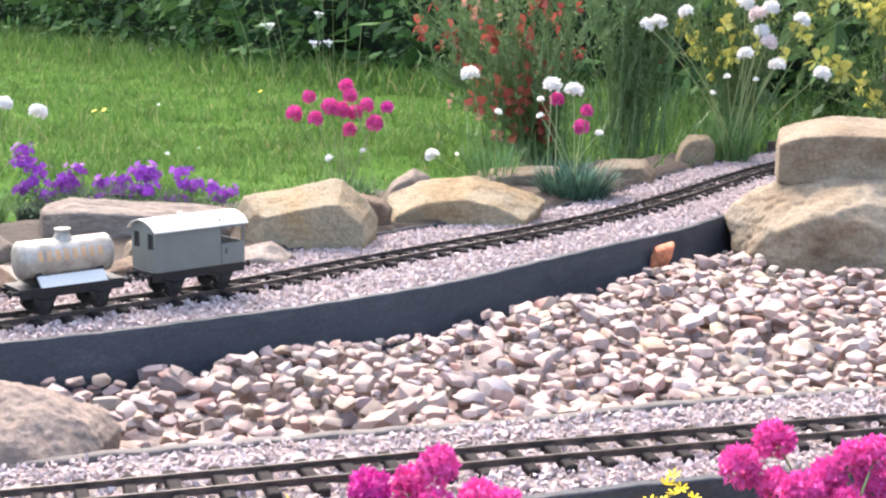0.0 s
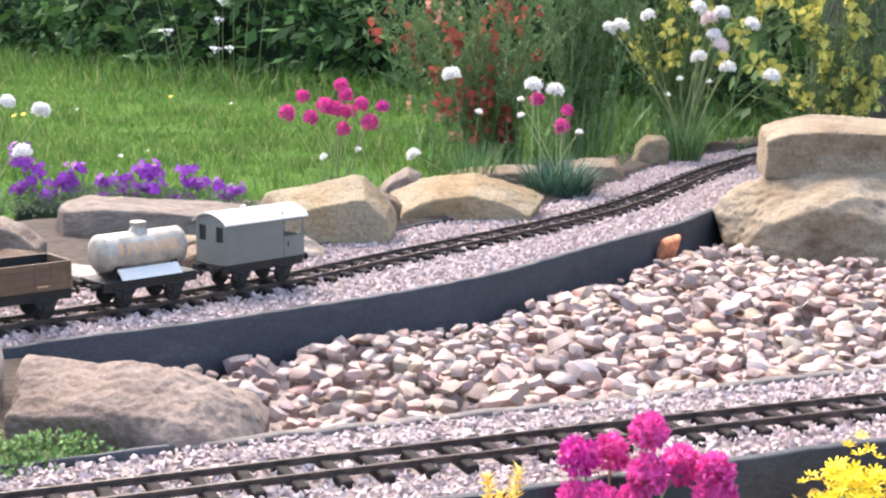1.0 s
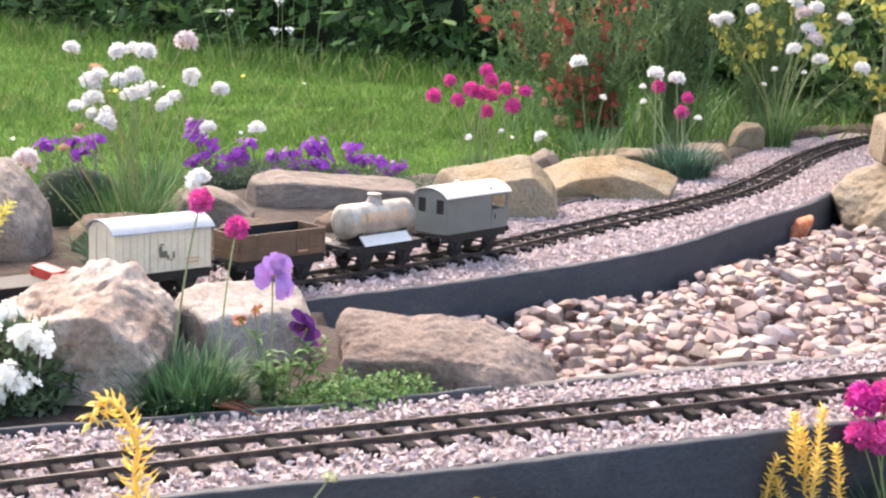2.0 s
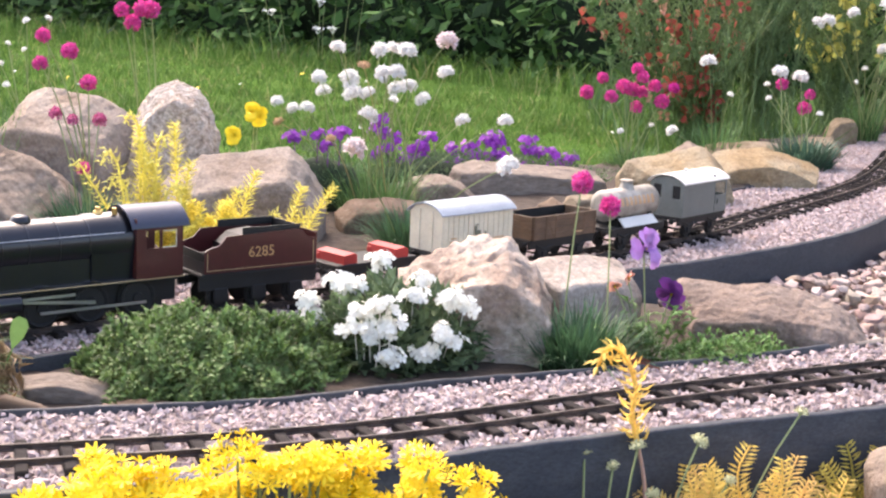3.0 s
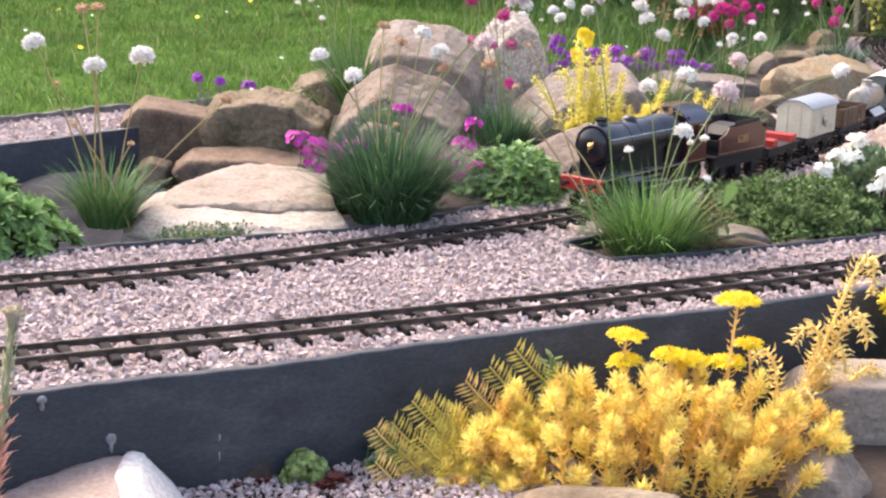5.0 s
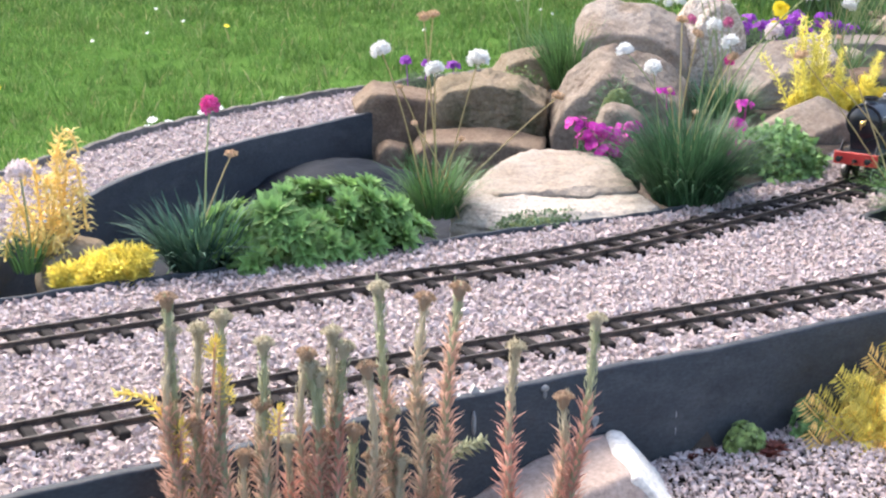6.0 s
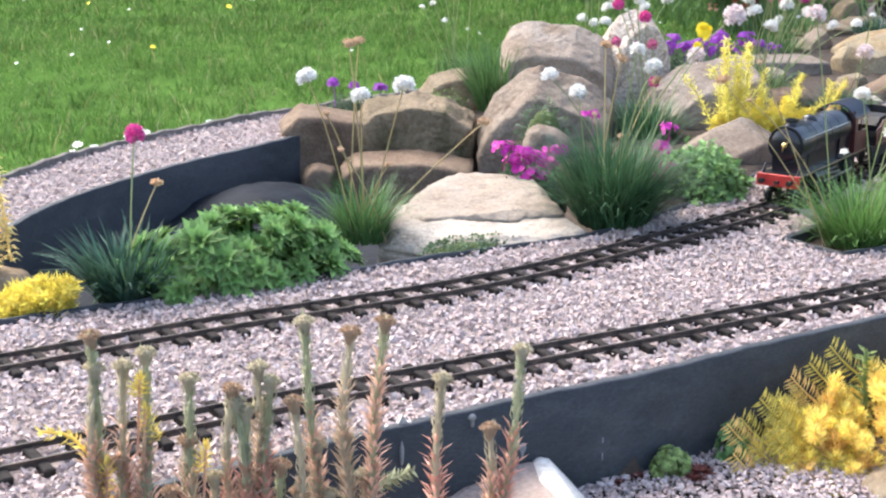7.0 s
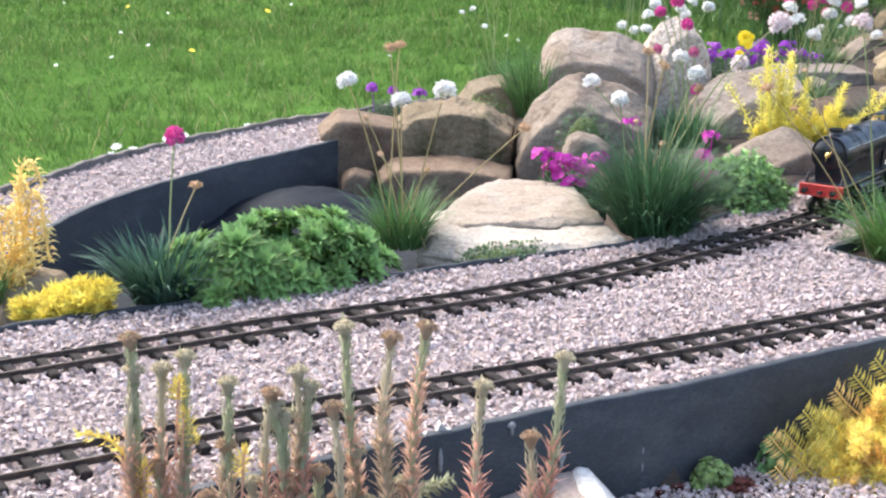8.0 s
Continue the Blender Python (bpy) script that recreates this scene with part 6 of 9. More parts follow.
def flower(s, centre, up, r, petals=5, cup=0.35, wide=0.55):
    """An open flower: petals round a centre."""
    up = Vector(up).normalized()
    side = up.orthogonal().normalized()
    start = prnd.uniform(0, 6.28)
    for k in range(petals):
        a = start + 2 * math.pi * k / petals + prnd.uniform(-0.15, 0.15)
        way = (Matrix.Rotation(a, 3, up) @ side) + up * cup
        s.petal(centre, way, up, r, r * wide)


def head_mesh(name, mat, n, low=-0.12, size=0.42, seed=1, flat=0.86):
    """A round flower head of many small frilled petals, one metre in radius before scaling."""
    r = random.Random(seed)
    s = Shape()
    s.lathe([(0.22, -0.28), (0.62, -0.12), (0.72, 0.12), (0.52, 0.38), (0.1, 0.5)], None, 10)
    for k in range(n):
        z = low + (1 - low) * (k + 0.5) / n
        a = k * 2.39996 + r.uniform(-0.25, 0.25)
        q = math.sqrt(max(0, 1 - z * z))
        out = Vector((q * math.cos(a), q * math.sin(a), z * flat))
        way = (out + Vector((r.gauss(0, 0.3), r.gauss(0, 0.3), r.gauss(0, 0.3)))).normalized()
        up = Vector((r.gauss(0, 1), r.gauss(0, 1), r.gauss(0, 1)))
        s.leaf(out * 0.55, way, up, size * r.uniform(0.9, 1.35), size * 0.75, 0.3, 0.5)
    return s.mesh(name, mat)


HEADS = {"m": [head_mesh("flower_head", M_FADED, 90, low=-0.8, seed=21, flat=1.0)], "W": [head_mesh("flower_head", M_WHITE, 120, low=-0.35, seed=k, flat=0.92) for k in (1, 2)], "w": [head_mesh("flower_head", M_WHITE, 50, seed=3)],
         "B": [head_mesh("flower_head", M_PINKWHITE, 120, low=-0.45, seed=k, flat=0.95) for k in (4, 5)], "P": [head_mesh("flower_head", M_PINK, 150, low=-0.85, seed=k, flat=1.0) for k in (6, 7)],
         "M": [head_mesh("flower_head", M_MAGENTA, 130, low=-0.8, seed=8, flat=1.0)], "D": [head_mesh("flower_head", M_DEAD, 50, seed=9, size=0.5)], "d": [head_mesh("flower_head", M_DEAD, 30, seed=10)]}
HEAD_SIZE = {"m": 0.0100, "W": 0.0150, "w": 0.0068, "B": 0.0165, "P": 0.0125, "M": 0.0120, "D": 0.0100, "d": 0.0055}


def tuft(n, r, h, width, spread=0.9, seed=1, at=(0, 0, 0)):
    """Arching grassy leaves from one crown."""
    q = random.Random(seed)
    s = Shape()
    for _ in range(n):
        a = q.uniform(0, 6.283)
        d = r * math.sqrt(q.random())
        tilt = spread * (0.32 + 0.68 * (d / r if r else 0)) * q.uniform(0.5, 1.3)
        length = h * q.uniform(0.55, 1.15)
        b = a + q.gauss(0, 0.5)
        out = Vector((math.cos(b), math.sin(b), 0))
        side = Vector((-math.sin(b), math.cos(b), 0)) * width * q.uniform(0.7, 1.3)
        p = Vector(at) + Vector((math.cos(a), math.sin(a), 0)) * d * 0.55
        pts = []
        for k in range(4):
            t = k / 3
            bend = tilt * (0.5 + 0.9 * t)
            pts.append(p.copy())
            p = p + (out * math.sin(min(bend, 2.0)) + Vector((0, 0, math.cos(min(bend, 2.0))))) * length / 3
        v = [pts[0] - side, pts[0] + side, pts[1] + side, pts[1] - side, pts[2] + side * 0.7, pts[2] - side * 0.7, pts[3]]
        s.add(v, [(0, 1, 2, 3), (3, 2, 4, 5), (5, 4, 6)])
    return s


def bend_line(a, b, n=6, sag=0.4):
    a, b = Vector(a), Vector(b)
    c = Vector((a.x * (1 - sag) + b.x * sag, a.y * (1 - sag) + b.y * sag, a.z * 0.35 + b.z * 0.65))
    return [a * (1 - t) ** 2 + c * 2 * t * (1 - t) + b * t * t for t in np.linspace(0, 1, n)]


def thrift(base, heads, label, leaves=(160, 0.05, 0.08, 0.0011), mat=None, spread=0.9, scale=1.0, stem=None, seed=1, stem_r=0.0011):
    """A clump of thrift: a grassy tuft, bare stems, round heads."""
    e = thing("thrift_plant", label, "flowering plant", group="thrift clumps", at=base)
    n, r, h, w = leaves
    if n:
        part("leaf_tuft", tuft(n, r, h, w, spread, seed), mat or M_TUFT, e)
    q = random.Random(seed)
    for x, y, z, k in heads:
        top = Vector((x - base[0], y - base[1] + q.uniform(-0.02, 0.02), z - base[2]))
        foot = Vector((q.gauss(0, r * 0.25), q.gauss(0, r * 0.25), 0))
        part("stem", Shape().tube(bend_line(foot, top, 7, q.uniform(0.25, 0.6)), stem_r * q.uniform(0.9, 1.2), 5, 0.8), stem or (M_STEM_DRY if k in "Dd" else M_STEM), e)
        ob = new("flower_head", q.choice(HEADS[k]))
        ob.parent = e
        ob.matrix_basis = pose(*top, q.uniform(-30, 30), q.uniform(-30, 30), q.uniform(0, 360)) @ Matrix.Scale(HEAD_SIZE[k] * scale * q.uniform(0.85, 1.15), 4)
    return e


def dome_points(n, rx, ry, h, q, low=0.0):
    for _ in range(n):
        a, z = q.uniform(0, 6.283), low + (1 - low) * q.random() ** 0.8
        c = math.sqrt(max(0.0, 1 - z * z))
        k = q.uniform(0.84, 1.03) * (1 + 0.10 * math.sin(3 * a + 1) + 0.06 * math.sin(7 * a) + 0.10 * math.sin(9 * a + 6 * z) * math.cos(11 * z - 4 * a))
        yield Vector((rx * c * math.cos(a) * k, ry * c * math.sin(a) * k, h * z * k)), Vector((c * math.cos(a) / rx, c * math.sin(a) / ry, z / h)).normalized()


def cushion(name, base, rx, ry, h, n, leaf, mat, label, category="plant", width=0.5, turn=0.0, seed=1, rosette=1, lift=0.7, lumps=0.0):
    """A low mound of small leaves over a heart coloured dark for the shade between them."""
    q = random.Random(seed)
    e = thing(name, label, category, at=base, turn=turn)
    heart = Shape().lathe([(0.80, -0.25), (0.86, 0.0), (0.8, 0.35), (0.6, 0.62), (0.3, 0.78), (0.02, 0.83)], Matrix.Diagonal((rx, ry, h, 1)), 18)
    # added solid dome, darker than the leaves to give the gaps their shade
    part("heart", heart, M_HEART, e, "core coloured dark for the shade inside the plant", smooth=True)
    s = Shape()
    for p, out in dome_points(n, rx, ry, h, q):
        p = p * (1 + lumps * (math.sin(p.x * 95 + seed) * math.cos(p.y * 80 + p.z * 60) + 0.6 * math.sin(p.x * 210 - p.z * 170 + seed)))
        way0 = (out * lift + Vector((q.gauss(0, 0.6), q.gauss(0, 0.6), q.gauss(0.1, 0.4))))
        for _ in range(rosette):
            way = way0 + Vector((q.gauss(0, 0.5), q.gauss(0, 0.5), q.gauss(0, 0.3))) if rosette > 1 else way0
            size = leaf * q.uniform(0.6, 1.35)
            s.leaf(p, way, out + Vector((q.gauss(0, 0.4), q.gauss(0, 0.4), 0.3)), size, size * width, 0.15, 0.5)
    tagged(part("foliage", s, mat, e), kind="stuff")
    return e


def sedum_sprig(s, points, needles, length, width, q, curl=0.25, rise=(0.2, 0.7)):
    """A stem set with fleshy needles."""
    pts = [Vector(p) for p in points]
    s.tube(pts, width * 0.9, 5, 0.7)
    for k in range(needles):
        t = (k + 0.5) / needles * (len(pts) - 1)
        i = min(int(t), len(pts) - 2)
        p = pts[i].lerp(pts[i + 1], t - i)
        axis = (pts[i + 1] - pts[i]).normalized()
        out = (Matrix.Rotation(k * 2.39996, 3, axis) @ axis.orthogonal().normalized()) + axis * q.uniform(*rise)
        size = length * q.uniform(0.7, 1.2) * (1.1 - 0.35 * k / needles)
        s.leaf(p, out, axis, size, width * 1.6, 0.4, -curl)
    return s


def sedum_clump(base, spots, label, mat, needle=0.011, needles=34, seed=1, name="golden_sedum", short=True):
    """A clump of needle-leaved sedum: each sprig from the crown to a tip given by spots."""
    q = random.Random(seed)
    e = thing(name, label, "sedum", at=base)
    for x, y, z in spots:
        reach = min(1.0, 0.06 / max(z, 0.01)) if short else 1.0
        foot = Vector((x * (1 - 0.25 * reach) + q.gauss(0, 0.008), y * (1 - 0.25 * reach) + q.gauss(0, 0.008), max(0.0, z * (1 - reach))))
        line = bend_line(foot, (x, y, z), 7, q.uniform(-0.3, 0.5))
        far = sum((b - a).length for a, b in zip(line, line[1:]))
        part("sprig", sedum_sprig(Shape(), line, int(far / 0.00105) + 12, needle, 0.0019, q), mat, e)
    return e


def crook(foot, bend, tip, n=14):
    """A stem that climbs from its foot, arches over at the bend and hangs to its tip."""
    a, b, c = Vector(foot), Vector(bend), Vector(tip)
    lift = Vector((0, 0, (b.z - a.z) * 0.35))
    over = b + Vector(((b.x - a.x) * 0.12 + (c.x - b.x) * 0.15, 0, 0.006))
    pts = [a, a.lerp(b, 0.25) + lift * 0.15, a.lerp(b, 0.55) + lift * 0.25, a.lerp(b, 0.82) + lift * 0.16, b, over.lerp(c, 0.4) + Vector((0, 0, 0.012)), c]
    return [Vector(p) for p in curve([tuple(p) for p in pts], (b - a).length / n)]


def crook_sedum(base, stems, label, mat, needle=0.0155, width=0.0025, seed=1, gap=0.00135):
    """Amber sedum whose leafy stems arch over like crooks."""
    q = random.Random(seed)
    e = thing("amber_sedum", label, "sedum", at=base)
    for foot, bend, tip in stems:
        line = crook(*[Vector(p) - Vector(base) for p in (foot, bend, tip)])
        far = sum((b - a).length for a, b in zip(line, line[1:]))
        part("sprig", sedum_sprig(Shape(), line, int(far / gap), needle, width, q, 0.9, (-0.15, 0.35)), mat, e)
    return e


def flat_head(e, foot, top, r, q):
    """A flat cluster of yellow star flowers on a reddish stalk."""
    foot, top = Vector(foot), Vector(top)
    st = part("flower_stalk", sedum_sprig(Shape(), bend_line(foot, top, 6, 0.4), int((top - foot).length / 0.0035), 0.013, 0.0020, q, 0.5), M_GOLDS[2], e)
    s = Shape()
    many = int(110 * (r / 0.02) ** 2)
    for k in range(many):
        a, d = k * 2.39996, math.sqrt((k + 0.5) / many) * q.uniform(0.9, 1.15)
        p = top + Vector((r * d * math.cos(a), 0.8 * r * d * math.sin(a), r * 0.20 * (1 - d * d) + q.uniform(-0.003, 0.003)))
        flower(s, p, (d * math.cos(a) + q.gauss(0, 0.3), d * math.sin(a) - 0.2, 1.0), 0.0050 * q.uniform(0.8, 1.3), 6, 0.55, 0.32)
    tagged(part("flower_head", s, M_YELLOW, st), kind="stuff")


def star_mass(base, rx, ry, h, n, label, seed=3, name="yellow_sedum", mat=None, leaf_mat=None, r=0.0066):
    """A billowing mass of small yellow star flowers above needle leaves."""
    q = random.Random(seed)
    e = thing(name, label, "sedum", at=base)
    heart = Shape().lathe([(0.62, -0.2), (0.70, 0.1), (0.66, 0.4), (0.48, 0.62), (0.22, 0.74), (0.02, 0.78)], Matrix.Diagonal((rx, ry, h, 1)), 18)
    part("heart", heart, M_OLIVE, e, "olive core inside the plant", smooth=True)
    low, s = Shape(), Shape()
    for p, out in dome_points(n * 3, rx, ry, h, q):
        lump = 1 + 0.26 * noise.noise(p * 34 + Vector((seed, 0, 0)))
        p = p * (0.90 * lump)
        flower(s, p, out * 0.8 + Vector((q.gauss(0, 0.3), q.gauss(-0.2, 0.3), 0.7)), r * q.uniform(0.8, 1.4), 7, 0.5, 0.27)
    for p, out in dome_points(n * 2, rx * 0.82, ry * 0.82, h * 0.82, q):
        low.leaf(p, out + Vector((q.gauss(0, 0.6), q.gauss(0, 0.6), 0)), out.orthogonal(), 0.014, 0.004, 0.3, 0.2)
    tagged(part("blossom", s, mat or M_YELLOW, e), kind="stuff")
    tagged(part("foliage", low, leaf_mat or M_GOLD, e), kind="stuff")
    return e


def flower_mat(name, base, spots, label, mat, leaf_mat, r=0.006, each=9, spread=0.014, leaves=900, size=(0.2, 0.06, 0.03), petals=4, seed=5, leaf=0.009, extra=False):
    """A trailing mat of leaves with clusters of four-petalled flowers."""
    q = random.Random(seed)
    e = thing(name, label, "flowering plant", at=base)
    s = Shape()
    for p, out in dome_points(leaves, *size, q):
        s.leaf(p, out + Vector((q.gauss(0, 0.7), q.gauss(0, 0.7), q.gauss(0.2, 0.4))), out.orthogonal(), leaf * q.uniform(0.6, 1.3), leaf * 0.45, 0.2, 0.4)
    tagged(part("foliage", s, leaf_mat, e), kind="stuff")
    # added core under the mat; its dark colour stands for shade among the leaves
    part("heart", Shape().lathe([(0.85, -0.5), (0.85, 0.1), (0.6, 0.6), (0.02, 0.8)], Matrix.Diagonal((*size, 1)), 16), M_HEDGE_CORE, e, "core coloured dark for the shade inside the plant", smooth=True)
    for x, y, z in [p for p in spots] + [(p[0] + q.uniform(-0.03, 0.03), p[1] + 0.01, p[2] * q.uniform(0.6, 0.9)) for p in spots if extra]:
        c = Vector((x, y, z)) - Vector(base)
        f = Shape()
        for _ in range(each):
            off = Vector((q.gauss(0, 1), q.gauss(0, 1), q.gauss(0.2, 0.8)))
            off = off.normalized() * spread * q.uniform(0.1, 1.15)
            off.z *= 0.55
            flower(f, c + off, off.normalized() + Vector((q.gauss(0, 0.3), q.gauss(-0.5, 0.3), 0.6)), r * q.uniform(0.8, 1.2), petals, 0.15, 0.9)
        f.tube(bend_line((c.x * 0.9, c.y + 0.01, size[2] * 0.3), c, 4, 0.5), 0.0008, 4)
        part("flower_truss", f, mat, e)
    return e


# heads: place and kind (white, blush, pink, magenta, dry; small letters: buds)
thrift((-1.064, -0.090, -0.01), [(-1.043, -0.06, 0.185, "P"), (-1.019, -0.06, 0.121, "D")], "blue-green grassy thrift with one pink flower beside the pond", (400, 0.065, 0.100, 0.0021), M_TUFT_BLUE, 1.25, seed=2)
thrift((-0.725, 0.13, -0.01), [(-0.81, 0.09, 0.230, "W"), (-0.738, 0.09, 0.203, "W"), (-0.68, 0.09, 0.216, "W"), (-0.752, 0.09, 0.272, "D"), (-0.734, 0.09, 0.272, "D"), (-0.784, 0.09, 0.18, "d"),
                               (-0.579, 0.05, 0.169, "D"), (-0.695, 0.09, 0.102, "d"), (-0.765, 0.09, 0.130, "d")],
       "thrift with white and dried heads on straw-coloured stems", (420, 0.055, 0.10, 0.0010), M_TUFT, 1.15, stem=M_STEM_DRY, seed=3)
thrift((-0.355, 0.125, -0.005), [(-0.452, 0.15, 0.214, "W"), (-0.405, 0.15, 0.187, "W"), (-0.368, 0.15, 0.254, "D"), (-0.345, 0.15, 0.234, "D"), (-0.312, 0.15, 0.244, "W"), (-0.377, 0.15, 0.153, "d"),
                                 (-0.354, 0.12, 0.129, "d"), (-0.289, 0.15, 0.22, "W"), (-0.282, 0.15, 0.198, "D"), (-0.236, 0.12, 0.238, "B"), (-0.209, 0.05, 0.302, "B")],
       "large dark grassy thrift clump with white and faded heads", (1500, 0.088, 0.152, 0.0011), M_TUFT_DARK, 1.25, seed=4)
thrift((-0.29, 1.22, -0.02), [(-0.334, 1.2, 0.245, "w"), (-0.296, 1.2, 0.285, "w"), (-0.267, 1.2, 0.289, "w"), (-0.353, 1.2, 0.21, "w"), (-0.382, 1.2, 0.205, "w"), (-0.334, 1.2, 0.176, "w"), (-0.31, 1.2, 0.235, "w")],
       "slender thrift with small white buds behind the boulder", (260, 0.06, 0.13, 0.0011), M_TUFT, 0.5, seed=5)
thrift((-0.045, -0.035, -0.02), [(-0.059, -0.05, 0.201, "W"), (-0.014, -0.05, 0.218, "W"), (-0.008, -0.05, 0.145, "W"), (0.018, -0.05, 0.138, "w"), (0.005, -0.05, 0.130, "w"), (0.045, -0.05, 0.196, "B"),
                                 (-0.078, -0.05, 0.121, "w"), (0.022, -0.05, 0.087, "w"), (-0.135, -0.05, 0.312, "B"), (-0.26, -0.03, 0.224, "D"), (-0.215, -0.03, 0.25, "d"), (-0.23, -0.04, 0.2, "d")],
       "bright green grassy thrift clump on the island with white heads", (800, 0.075, 0.12, 0.0011), M_TUFT_LIGHT, 1.3, seed=6)
thrift((-0.065, 0.72, -0.01), [(-0.129, 0.74, 0.289, "P"), (-0.093, 0.74, 0.269, "P"), (-0.13, 0.74, 0.252, "P"), (-0.069, 0.74, 0.226, "P"), (-0.119, 0.74, 0.18, "m"), (-0.088, 0.74, 0.175, "m"), (-0.053, 0.74, 0.175, "m"), (-0.064, 0.70, 0.112, "P")],
       "dark grassy thrift with deep pink heads before the granite", (600, 0.07, 0.10, 0.0011), M_TUFT_DARK, 1.2, seed=7, scale=1.02)
BACK_WHITE = [(0.249, 0.276), (0.313, 0.274), (0.331, 0.276), (0.355, 0.275), (0.340, 0.242), (0.341, 0.216), (0.414, 0.243), (0.444, 0.173), (0.509, 0.173), (0.273, 0.204), (0.299, 0.175), (0.382, 0.203)]
thrift((0.31, 1.06, -0.02), [(x, 0.99, z, "W") for x, z in BACK_WHITE] + [(0.245, 0.95, 0.138, "D"), (0.416, 0.95, 0.293, "B"), (0.292, 0.95, 0.251, "D"), (0.264, 1.03, 0.227, "W"), (0.331, 0.85, 0.250, "W")],
       "tall thrift with many white heads at the lawn's edge", (420, 0.09, 0.12, 0.0012), M_TUFT, 0.8, seed=8)
thrift((0.20, 1.56, -0.03), [(0.156, 1.50, 0.189, "W"), (0.159, 1.56, 0.159, "W"), (0.215, 1.50, 0.180, "W"), (0.269, 1.57, 0.189, "W"), (0.319, 1.59, 0.174, "W"), (0.078, 1.50, 0.141, "W"), (0.108, 1.52, 0.129, "W"), (0.135, 1.51, 0.131, "W"), (0.08, 1.52, 0.10, "D"), (0.20, 1.54, 0.155, "w"), (0.245, 1.55, 0.160, "W")],
       "thrift with loose white heads on the lawn behind the boulders", (260, 0.08, 0.09, 0.0012), M_TUFT, 0.9, seed=17)
thrift((-0.06, 1.09, -0.02), [(-0.090, 1.02, 0.318, "P"), (-0.066, 1.02, 0.320, "P"), (-0.050, 1.02, 0.319, "P"), (-0.077, 1.02, 0.298, "P")], "tall thrift with a knot of pink heads behind the granite", (160, 0.05, 0.10, 0.0012), M_TUFT, 0.6, seed=18, scale=1.15)
thrift((0.38, 0.80, -0.01), [(0.316, 0.62, 0.167, "B"), (0.517, 0.66, 0.15, "W"), (0.36, 0.66, 0.227, "w")], "dark grassy thrift tuft with pale heads by the rear track", (560, 0.065, 0.09, 0.0011), M_TUFT_DARK, 1.2, seed=9)
thrift((0.775, 1.86, -0.03), [(0.773, 1.85, 0.209, "P"), (0.784, 1.85, 0.193, "P"), (0.703, 1.85, 0.187, "P"), (0.671, 1.85, 0.155, "P"), (0.721, 1.85, 0.151, "P"), (0.745, 1.85, 0.172, "P"), (0.766, 1.85, 0.166, "P"),
                              (0.787, 1.85, 0.161, "P"), (0.811, 1.85, 0.175, "P"), (0.827, 1.85, 0.144, "P"), (0.776, 1.85, 0.129, "P"), (0.85, 1.85, 0.173, "M"), (0.745, 1.85, 0.079, "w"), (0.808, 1.85, 0.094, "w")],
       "thrift with a dense bunch of bright pink heads", (330, 0.075, 0.085, 0.0012), M_TUFT, 0.9, seed=10, scale=1.18)
thrift((1.165, 2.03, -0.01), [(1.107, 2.1, 0.199, "W"), (1.15, 2.1, 0.191, "W"), (1.115, 2.1, 0.173, "P"), (1.175, 2.1, 0.154, "P"), (1.165, 2.1, 0.123, "P"), (1.083, 2.1, 0.17, "w"), (1.086, 2.1, 0.141, "w"), (1.199, 2.1, 0.112, "w")],
       "dark spiky thrift tuft with white and pink heads beside the track", (430, 0.10, 0.088, 0.0021), M_TUFT_BLUE, 1.15, seed=11, scale=1.2)
thrift((0.99, 2.16, -0.03), [(0.948, 2.1, 0.215, "W"), (0.877, 2.1, 0.059, "W"), (1.002, 2.1, 0.144, "w")], "sparse thrift with white heads at the lawn's edge", (200, 0.07, 0.12, 0.0012), M_TUFT, 0.8, seed=12, scale=1.2)
thrift((1.43, 2.66, -0.02), [(1.33, 2.45, 0.329, "W"), (1.444, 2.62, 0.345, "W"), (1.47, 2.62, 0.32, "B"), (1.498, 2.62, 0.334, "W"), (1.481, 2.62, 0.286, "W"), (1.497, 2.62, 0.263, "B"), (1.564, 2.62, 0.31, "W"),
                             (1.449, 2.62, 0.236, "W"), (1.516, 2.62, 0.212, "W"), (1.611, 2.62, 0.197, "W"), (1.25, 2.45, 0.301, "W"), (1.273, 2.45, 0.307, "W"), (1.411, 2.62, 0.185, "w"), (1.383, 2.6, 0.152, "w"), (1.474, 2.6, 0.184, "w")],
       "tall thrift with white heads on long pale stems", (200, 0.06, 0.13, 0.0014), M_TUFT, 0.6, seed=13, scale=1.25, stem_r=0.0014)
thrift((1.295, 0.27, -0.12), [(1.295, 0.31, 0.05, "P"), (1.266, 0.31, 0.021, "P"), (1.241, 0.31, 0.026, "M"), (1.296, 0.29, 0.017, "P"), (1.323, 0.31, 0.016, "P"), (1.349, 0.31, 0.021, "P"), (1.238, 0.29, -0.004, "P"), (1.258, 0.29, -0.004, "P"), (1.349, 0.30, 0.001, "P"), (1.286, 0.28, -0.004, "P")],
       "thrift with large magenta-pink heads in the front border", (260, 0.07, 0.09, 0.0012), M_TUFT_DARK, 0.9, seed=14, scale=1.4)
